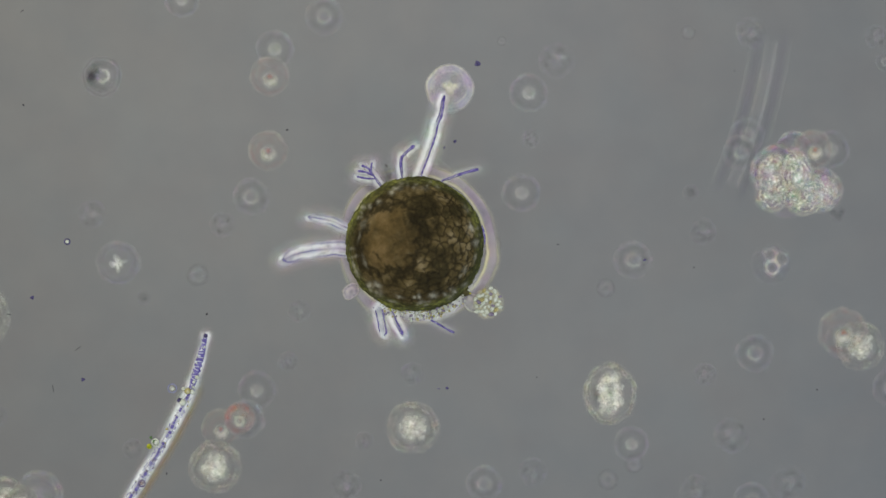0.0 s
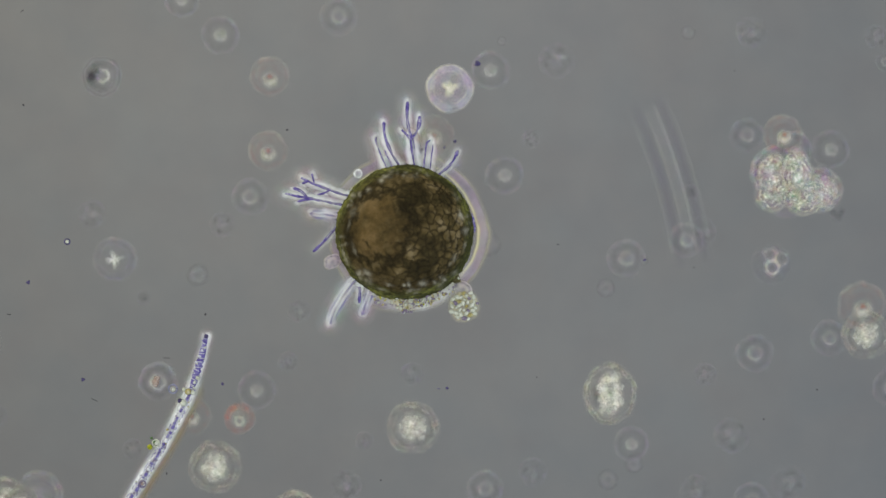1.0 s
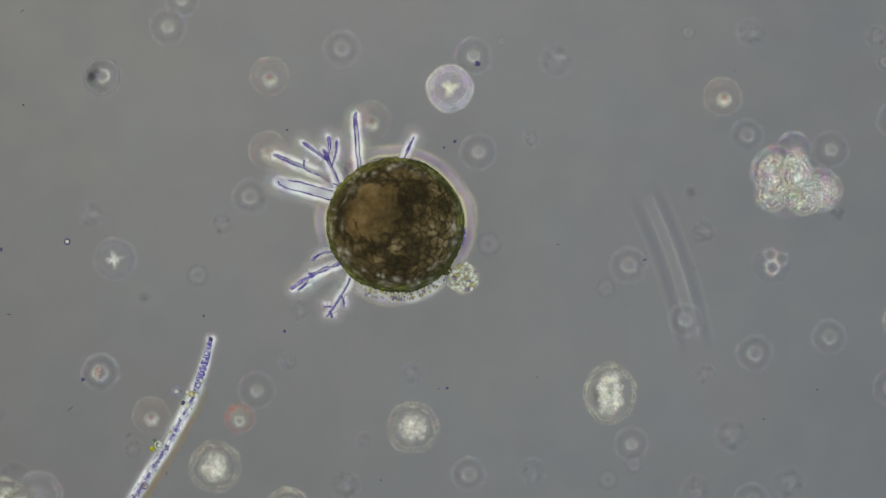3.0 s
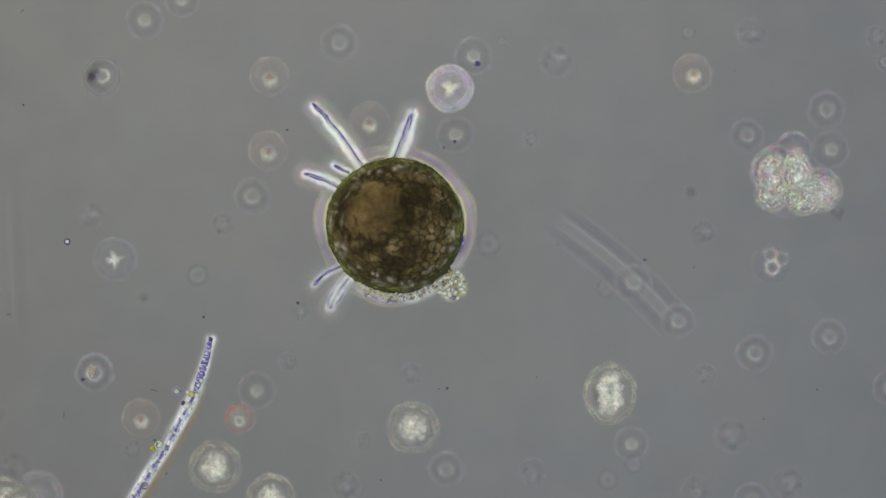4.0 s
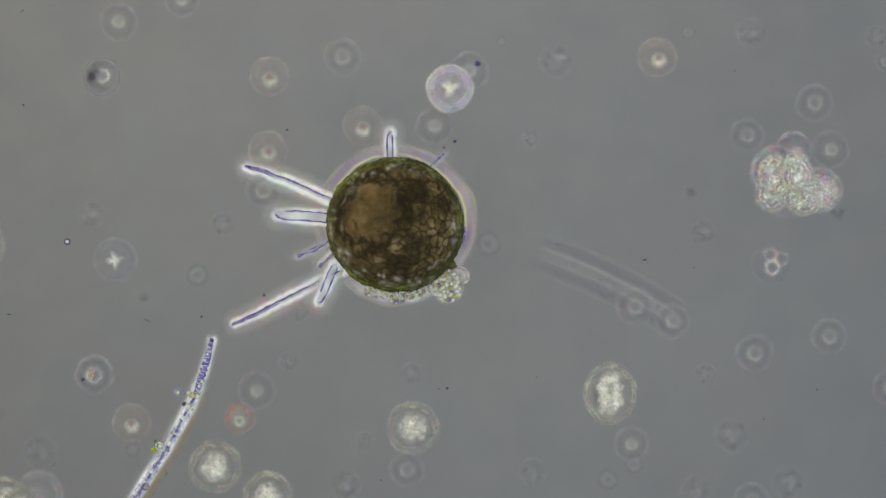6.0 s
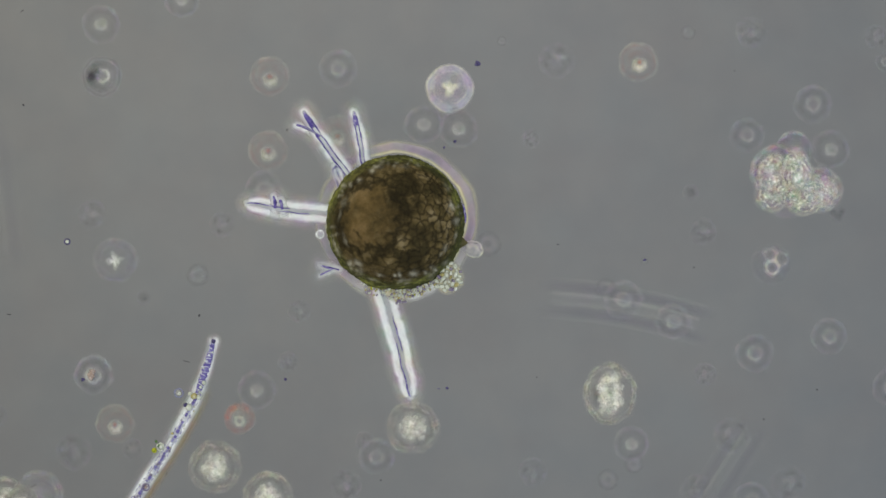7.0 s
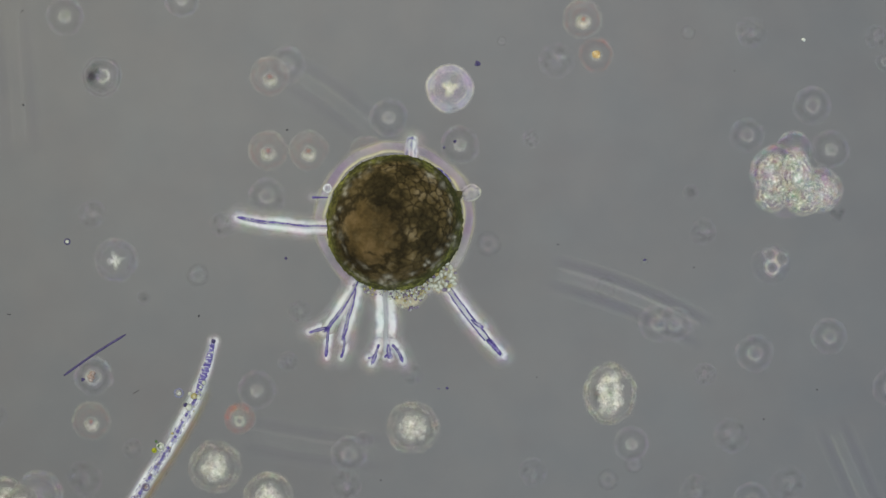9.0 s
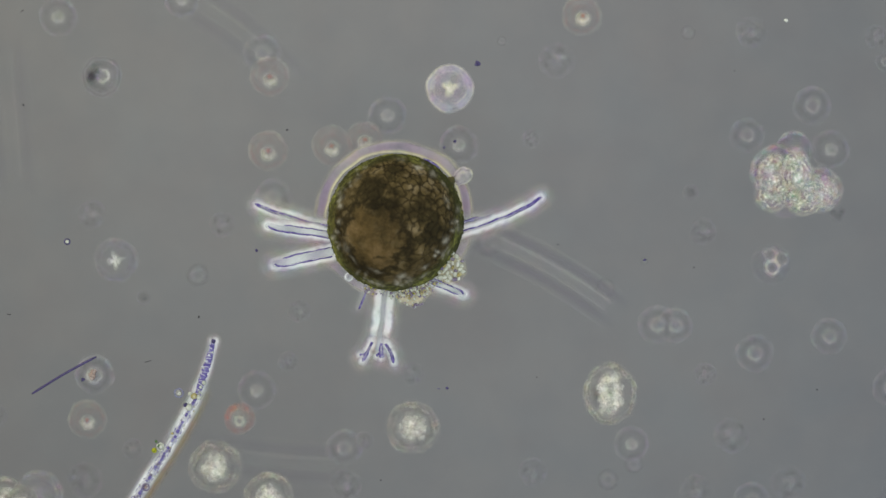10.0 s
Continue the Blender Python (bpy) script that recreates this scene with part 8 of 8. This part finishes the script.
    flick(cirri[81], ((0, -0, 59, 11, 50, -90), (5.04, -0, 59, 11, 50, -90), (5.14, -103, -74, 0, 0, -90), (5.2, -103, -74, 0, 0, -90), (5.3, -103, -74, 0, 0, -90), (5.44, -0, 59, 11, 50, -90), (8.27, 27, 53, 11, 50, -117), (8.4, -76, -103, 0, 0, -117), (8.5, -76, -103, 0, 0, -117), (8.8, -84, -106, 0, 36, -112), (8.87, -84, -106, 0, 36, -112), (8.96, 22, 55, 11, 50, -112), (9.57, 9, 58, 11, 50, -99), (9.7, -26, -121, 0, 10, -99), (9.8, -26, -121, 0, 10, -99), (9.87, -26, -121, 0, 10, -99), (9.96, 9, 58, 11, 50, -99), (10, 9, 58, 11, 50, -99)))
    flick(cirri[82], ((0, -25, -5, -25, 0, 11), (8.27, -25, -5, -25, 0, 11), (8.4, 120, 31, 0, 0, 11), (8.5, 120, 31, 0, 0, 11), (8.6, 120, 31, 0, 0, 11), (8.74, -25, -5, -25, 0, 11), (10, -25, -5, -25, 0, 11)))
    flick(cirri[83], ((0, -11, -50, -9, 17, 78), (0.57, -11, -50, -9, 17, 78), (0.7, 16, 114, 0, 11, 78), (0.8, 16, 114, 0, 11, 78), (0.87, 16, 114, 0, 11, 78), (0.96, -11, -50, -9, 17, 78), (3.59, 34, -39, -9, 17, 131), (6.21, 51, 4, -9, 17, 184), (8.84, 28, 43, -9, 17, 237), (8.94, -67, -104, 0, 0, 237), (9, -67, -104, 0, 0, 237), (9.07, -67, -104, 0, 0, 237), (9.16, 28, 43, -9, 17, 237), (10, 28, 43, -9, 17, 237)))
    flick(cirri[84], ((0, 49, -12, -21, 4, 166), (7.04, 49, -12, -21, 4, 166), (7.14, -117, 9, 0, 0, 166), (7.2, -117, 9, 0, 0, 166), (7.3, -117, 9, 0, 0, 166), (7.44, 49, -12, -21, 4, 166), (8.14, 43, 26, -21, 4, 212), (8.84, 11, 49, -21, 4, 257), (8.94, -71, -110, 0, 0, 257), (9, -71, -110, 0, 0, 257), (9.07, -71, -110, 0, 0, 257), (9.16, 11, 49, -21, 4, 257), (10, 11, 49, -21, 4, 257)))
    flick(cirri[85], ((0, -0, 56, 13, 42, -90), (8.84, -0, 56, 13, 42, -90), (8.94, -17, -121, 0, 7, -90), (9, -17, -121, 0, 7, -90), (9.2, -14, -125, 0, 16, -84), (9.3, -14, -125, 0, 16, -84), (9.44, -6, 56, 13, 42, -84), (9.84, 7, 56, 13, 42, -97), (9.94, -18, -119, 0, 0, -97), (10, -18, -119, 0, 0, -97)))
    flick(cirri[86], ((0, -35, 45, 12, 45, -52), (8.84, -35, 45, 12, 45, -52), (8.94, 87, -106, 0, 0, -52), (9, 87, -106, 0, 0, -52), (9.07, 87, -106, 0, 0, -52), (9.16, -35, 45, 12, 45, -52), (10, -35, 45, 12, 45, -52)))
    flick(cirri[87], ((0, -14, -2, -25, 0, 10), (1.04, -14, -2, -25, 0, 10), (1.14, 99, 59, 0, 0, 10), (1.2, 99, 59, 0, 0, 10), (1.3, 99, 59, 0, 0, 10), (1.44, -14, -2, -25, 0, 10), (2.74, -11, 9, -25, 0, -40), (4.04, -0, 14, -25, 0, -90), (4.14, -50, -104, 0, 23, -90), (4.2, -50, -104, 0, 23, -90), (4.3, -50, -104, 0, 23, -90), (4.44, -0, 14, -25, 0, -90), (5.51, -13, 6, -25, 0, -26), (6.57, -11, -8, -25, 0, 37), (6.7, 112, 34, 0, 21, 37), (6.8, 112, 34, 0, 21, 37), (6.87, 112, 34, 0, 21, 37), (6.96, -11, -8, -25, 0, 37), (7.27, 3, -14, -25, 0, 102), (7.57, 14, -3, -25, 0, 167), (7.7, -106, 51, 0, 0, 167), (7.8, -106, 51, 0, 0, 167), (7.87, -106, 51, 0, 0, 167), (7.96, 14, -3, -25, 0, 167), (8.84, 14, -0, -25, 0, 180), (8.94, -119, 44, 0, 0, 180), (9, -119, 44, 0, 0, 180), (9.07, -119, 44, 0, 0, 180), (9.16, 14, -0, -25, 0, 180), (10, 14, -0, -25, 0, 180)))
    flick(cirri[88], ((0, 14, -31, -25, 0, 115), (2.77, 14, -31, -25, 0, 115), (2.9, -100, 72, 0, 0, 115), (3, -100, 72, 0, 0, 115), (3.08, -100, 72, 0, 0, 115), (3.2, 14, -31, -25, 0, 115), (6.23, 34, -2, -25, 0, 177), (9.27, 18, 29, -25, 0, 238), (9.4, -54, -107, 0, 0, 238), (9.5, -54, -107, 0, 0, 238), (9.6, -54, -107, 0, 0, 238), (9.74, 18, 29, -25, 0, 238), (10, 18, 29, -25, 0, 238)))
    flick(cirri[89], ((0, 8, 51, -5, 22, -99), (9.27, 8, 51, -5, 22, -99), (9.4, -10, -119, 0, 0, -99), (9.5, -10, -119, 0, 0, -99), (9.6, -10, -119, 0, 0, -99), (9.74, 8, 51, -5, 22, -99), (10, 8, 51, -5, 22, -99)))
    flick(cirri[90], ((0, 15, -13, -25, 0, 139), (9.27, 15, -13, -25, 0, 139), (9.4, -116, 41, 0, 0, 139), (9.5, -116, 41, 0, 0, 139), (9.6, -116, 41, 0, 0, 139), (9.74, 15, -13, -25, 0, 139), (10, 15, -13, -25, 0, 139)))
    flick(cirri[91], ((0, -52, -22, 13, 44, 23), (9.84, -52, -22, 13, 44, 23), (9.94, 112, -19, 0, 0, 23), (10, 112, -19, 0, 0, 23)))
    walk(alga, [(t, Matrix.Translation(at(u, v)) @ pose(0, 0, 0, 0, 0, a)) for t, u, v, a in (
        (0, 300, 745, 0), (0.5, 300, 746, 0), (1, 301, 746, 0), (1.5, 304, 749, -0.6), (2, 306, 750, -1), (5.5, 307, 751, -1), (7, 310, 753, -1.5), (10, 310, 753, -1.5))])
    lay(tubes[0], -0.33, [(0, 1359, 95, 1303, 302), (0.5, 1180, 250, 1235, 465), (1, 1150, 195, 1222, 437), (1.5, 1140, 205, 1205, 450), (2, 1160, 275, 1210, 510), (2.5, 1180, 345, 1215, 590),
                          (4, 980, 385, 1190, 565), (4.5, 925, 320, 1130, 500), (5, 935, 425, 1195, 565), (5.5, 930, 410, 1205, 580), (7, 990, 530, 1215, 570), (7.5, 1040, 545, 1240, 585),
                          (8, 1120, 540, 1300, 610), (8.5, 1050, 530, 1260, 600), (9, 1000, 490, 1215, 575), (9.5, 990, 470, 1200, 560), (10, 865, 425, 1055, 530)])
    lay(tubes[1], -0.33, [(0, 600, 330, 800, 470), (7.5, 600, 330, 800, 470), (8, 560, 240, 760, 360), (8.5, 520, 150, 700, 260), (9, 490, 120, 660, 240), (9.5, 450, 85, 620, 210), (10, 330, 0, 490, 120)])
    lay(tubes[2], -0.33, [(0, 600, 1000, 800, 1080), (7, 600, 980, 800, 1050), (8, 600, 800, 780, 880), (8.5, 510, 780, 700, 850), (9, 450, 770, 650, 800), (9.5, 420, 775, 610, 800), (10, 380, 800, 560, 820)])
    lay(tubes[3], -0.33, [(0, 1180, 1100, 1280, 960), (6, 1180, 1050, 1280, 900), (7, 1240, 900, 1310, 790), (7.5, 1350, 960, 1380, 830), (8, 1545, 1000, 1510, 820), (8.5, 1540, 900, 1470, 720), (9, 1550, 930, 1480, 770), (10, 1570, 900, 1500, 980)])
    lay(tubes[4], -0.33, [(0, -90, 350, -80, 560), (3.5, -40, 340, -30, 560), (4, 5, 350, 15, 560), (4.5, -60, 350, -50, 560), (7, -20, 250, 0, 420), (7.5, 10, 200, 15, 400), (9, 20, 30, 35, 230), (10, 10, 110, 25, 290)])
    lay(rod, -0.02, [(0, -240, 900, -130, 828), (7, -160, 830, -50, 765), (7.5, -60, 790, 40, 715), (8, -25, 778, 80, 693), (8.5, 43, 720, 152, 642), (9, 113, 665, 223, 592), (9.25, 136, 645, 248, 576), (9.5, 120, 650, 234, 584), (10, 57, 697, 170, 632)])
    drift(green_swimmer, -0.1, [(0, 1700, 500), (3.4, 1700, 300), (3.8, 1484, 268), (4.0, 1700, 240), (8.2, 1700, 720), (8.5, 1525, 670), (8.8, 1700, 640), (10, 1700, 640)])
    drift(orange_swimmer, -0.1, [(0, 1400, -100), (8.7, 1400, -100), (9, 1055, 97), (9.25, 800, 400), (9.5, 547, 461), (9.8, 300, 700), (10, 100, 940)])
    drift(glint, -0.05, [(0, 1700, 220), (7.5, 1650, 200), (8, 1537, 153), (8.5, 1490, 132), (9, 1422, 70), (9.5, 1402, 50), (10, 1391, 36)])
    for ob, rows in ((swim_one, ((0, 138, 617, 30), (0.5, 257, 631, 75), (0.8, 295, 634, 20), (1.5, 288, 632, -25), (2, 247, 625, -5), (2.5, 212, 786, 40), (4, 273, 691, -20), (4.5, 222, 646, -70), (5, 218, 579, -95), (5.5, 225, 560, -60),
                                 (7, 330, 640, -20), (8, 240, 730, 30), (8.5, 211, 708, 60), (9, 241, 694, 25), (10, 262, 640, 10))),
                     (swim_two, ((0, 94, 688, -85), (1, 167, 708, -30), (1.5, 169, 706, 20), (2.5, 140, 720, 20), (4, 113, 734, 80), (4.5, 120, 774, 50), (5, 108, 780, 90), (5.5, 105, 800, 60), (7, 60, 860, 20), (10, 40, 900, 10)))):
        walk(ob, [(t, Matrix.Translation(at(u, v, -0.05)) @ pose(0, 0, 0, 0, 0, a)) for t, u, v, a in rows])
    drift(slow_speck, -0.05, [(0, 366, 556), (2.5, 361, 558), (5, 360, 562), (7.5, 352, 558), (10, 352, 561)])
    drift(blue_dot, -0.05, [(0, 57, 527), (0.5, 53, 515), (1, 50, 500), (1.5, 50, 480), (2, 36, 478), (2.5, 22, 462), (4, -30, 420), (10, -30, 420)])
    drift(blue_dot_two, -0.05, [(0, 330, 700), (2.5, 480, 620), (4, 527, 537), (4.5, 510, 533), (5, 492, 512), (5.5, 454, 471), (7, 505, 672), (7.5, 500, 670), (8, 650, 556), (8.5, 581, 538), (9, 506, 458), (9.5, 475, 449), (10, 454, 444)])
    drift(cell(0, 0, 36, "pale", -0.24), -0.24, [(0, 487, 87), (0.5, 472, 82), (1, 391, 62), (1.5, 368, 55), (2, 345, 53), (2.5, 321, 52), (4, 257, 36), (4.5, 243, 35), (5.5, 226, 37), (7, 180, 43), (7.5, 170, 46), (8, 150, 42), (8.5, 138, 40), (9, 116, 29), (10, 104, 30)])
    drift(cell(0, 0, 36, "soft", -0.25), -0.25, [(0, 574, 30), (0.5, 605, 32), (1, 600, 30), (1.5, 611, 45), (2, 616, 74), (2.5, 610, 88), (4, 601, 77), (4.5, 597, 72), (5, 597, 75), (5.5, 608, 86), (7, 599, 122), (7.5, 587, 119), (8, 559, 127), (8.5, 535, 128), (9, 508, 116), (10, 465, 95)])
    drift(cell(0, 0, 36, "pale", -0.26), -0.26, [(0, 936, 165), (0.5, 931, 160), (1, 868, 125), (1.5, 855, 108), (2, 838, 103), (2.5, 838, 100), (5.5, 838, 100), (7, 812, 228), (7.5, 815, 250), (8, 815, 257), (10, 812, 257)])
    drift(cell(0, 0, 36, "pale", -0.27), -0.27, [(0, 923, 341), (0.5, 910, 331), (1, 893, 310), (1.5, 881, 291), (2, 868, 285), (2.5, 862, 281), (4, 806, 238), (4.5, 798, 232), (5, 790, 230), (5.5, 778, 225), (7, 750, 220), (8, 710, 210), (9, 688, 208), (10, 686, 204)])
    drift(cell(0, 0, 37, "rust", -0.23), -0.23, [(0, 770, 320), (1, 768, 240), (1.5, 730, 240), (2, 692, 215), (2.5, 665, 213), (4, 654, 216), (5.5, 655, 217), (7, 597, 241), (7.5, 590, 241), (8, 564, 261), (8.5, 557, 263), (9, 546, 267), (9.5, 543, 270), (10, 587, 258)])
    drift(cell(0, 0, 34, "rust", -0.25), -0.25, [(0, 690, 380), (8, 690, 380), (9, 650, 272), (9.5, 648, 262), (10, 645, 247)])
    drift(cell(0, 0, 35, "soft", -0.22), -0.22, [(0, 445, 349), (2.5, 442, 349), (4, 447, 348), (4.5, 450, 347), (5, 457, 346), (5.5, 466, 342), (7, 468, 335), (7.5, 472, 338), (8.5, 470, 345), (9, 473, 348), (10, 484, 350)])
    drift(cell(0, 0, 43, "star", -0.23), -0.23, [(0, 209, 466), (0.5, 205, 462), (1, 203, 459), (7, 204, 461), (7.5, 206, 464), (8, 205, 461), (10, 205, 461)])
    drift(cell(0, 0, 36, "soft", -0.24), -0.24, [(0, 1120, 460), (0.5, 1112, 456), (1, 1108, 457), (2.5, 1109, 458), (4, 1120, 500), (4.5, 1107, 484), (5, 1111, 524), (5.5, 1131, 546), (7, 1103, 530), (7.5, 1140, 567), (8, 1165, 571), (10, 1163, 574)])
    drift(cell(0, 0, 33, "soft", -0.25), -0.25, [(0, 1310, 270), (0.5, 1232, 450), (1, 1215, 425), (1.5, 1210, 438), (2, 1203, 430), (2.5, 1215, 560), (4, 1200, 568), (5.5, 1190, 568), (10, 1195, 576)])
    drift(cell(0, 0, 34, "soft", -0.26), -0.26, [(0, 857, 855), (0.5, 860, 858), (1.5, 858, 867), (2, 862, 859), (2.5, 850, 848), (4, 790, 830), (4.5, 773, 832), (5, 755, 838), (5.5, 740, 835), (7, 667, 808), (7.5, 645, 792), (8, 648, 797), (8.5, 635, 800), (9, 618, 803), (10, 610, 792)])
    drift(cell(0, 0, 37, "ember", -0.24), -0.24, [(0, 434, 743), (0.4, 424, 742), (0.6, 418, 734), (0.7, 410, 727), (0.8, 385, 718), (0.9, 330, 697), (1, 280, 676), (1.5, 243, 670), (2, 221, 662), (2.5, 195, 660), (4, 168, 660), (5.5, 168, 663), (7, 166, 664), (9, 166, 667), (10, 168, 664)])
    drift(cell(0, 0, 36, "rust", -0.25), -0.25, [(0, 391, 758), (0.5, 374, 746), (0.8, 376, 741), (0.9, 349, 735), (1, 340, 735), (1.5, 335, 735), (2.5, 288, 735), (4, 250, 740), (5.5, 244, 746), (7, 204, 750), (7.5, 196, 749), (8, 185, 748), (8.5, 175, 746), (9, 162, 745), (10, 155, 742)])
    drift(cell(0, 0, 37, "rust", -0.21), -0.21, [(0, 1440, 265), (1, 1386, 238), (1.5, 1362, 219), (2, 1338, 210), (2.5, 1310, 194), (4, 1226, 130), (4.5, 1210, 122), (5, 1201, 117), (5.5, 1185, 100), (7, 1130, 110), (7.5, 1118, 113), (8, 1088, 85), (8.5, 1064, 64), (9, 1031, 34), (10, 1030, 28)])
    drift(cell(0, 0, 48, "rust", -0.22), -0.22, [(0, 1490, 586), (0.5, 1508, 556), (1, 1524, 540), (1.5, 1540, 532), (2, 1572, 540), (2.5, 1610, 540), (4, 1680, 540), (10, 1680, 540)])
    drift(cell(0, 0, 44, "large", -0.23), -0.23, [(0, 1522, 612), (0.5, 1521, 595), (1, 1532, 592), (1.5, 1541, 589), (2, 1551, 575), (2.5, 1572, 572), (4, 1650, 560), (10, 1650, 560)])
    drift(cell(0, 0, 62, "large", -0.24), -0.24, [(0, -42, 562), (0.5, -36, 570), (1, -60, 610), (1.5, -8, 606), (2, -8, 604), (2.5, -46, 558), (4, -75, 470), (4.5, -54, 450), (5, -42, 440), (5.5, -38, 438), (7, -100, 430), (10, -120, 430)])
    drift(cell(0, 0, 34, "soft", -0.3), -0.3, [(0, 1490, 604), (1, 1467, 598), (10, 1467, 595)])
    drift(cell(0, 0, 46, "large", -0.23), -0.23, [(0, 540, 935), (1, 522, 912), (2.5, 518, 912), (4, 480, 882), (4.5, 474, 878), (10, 476, 880)])
    drift(cell(0, 0, 36, "soft", -0.32), -0.32, [(0, 1620, 230), (2.5, 1620, 220), (4, 1462, 195), (4.5, 1455, 190), (5.5, 1445, 182), (7, 1438, 185), (10, 1437, 187)])
    drift(cell(0, 0, 34, "faint", -0.34), -0.34, [(0, 20, 900), (4, 30, 830), (5.5, 48, 805), (7, 130, 800), (7.5, 145, 815), (10, 150, 850)])


motions()
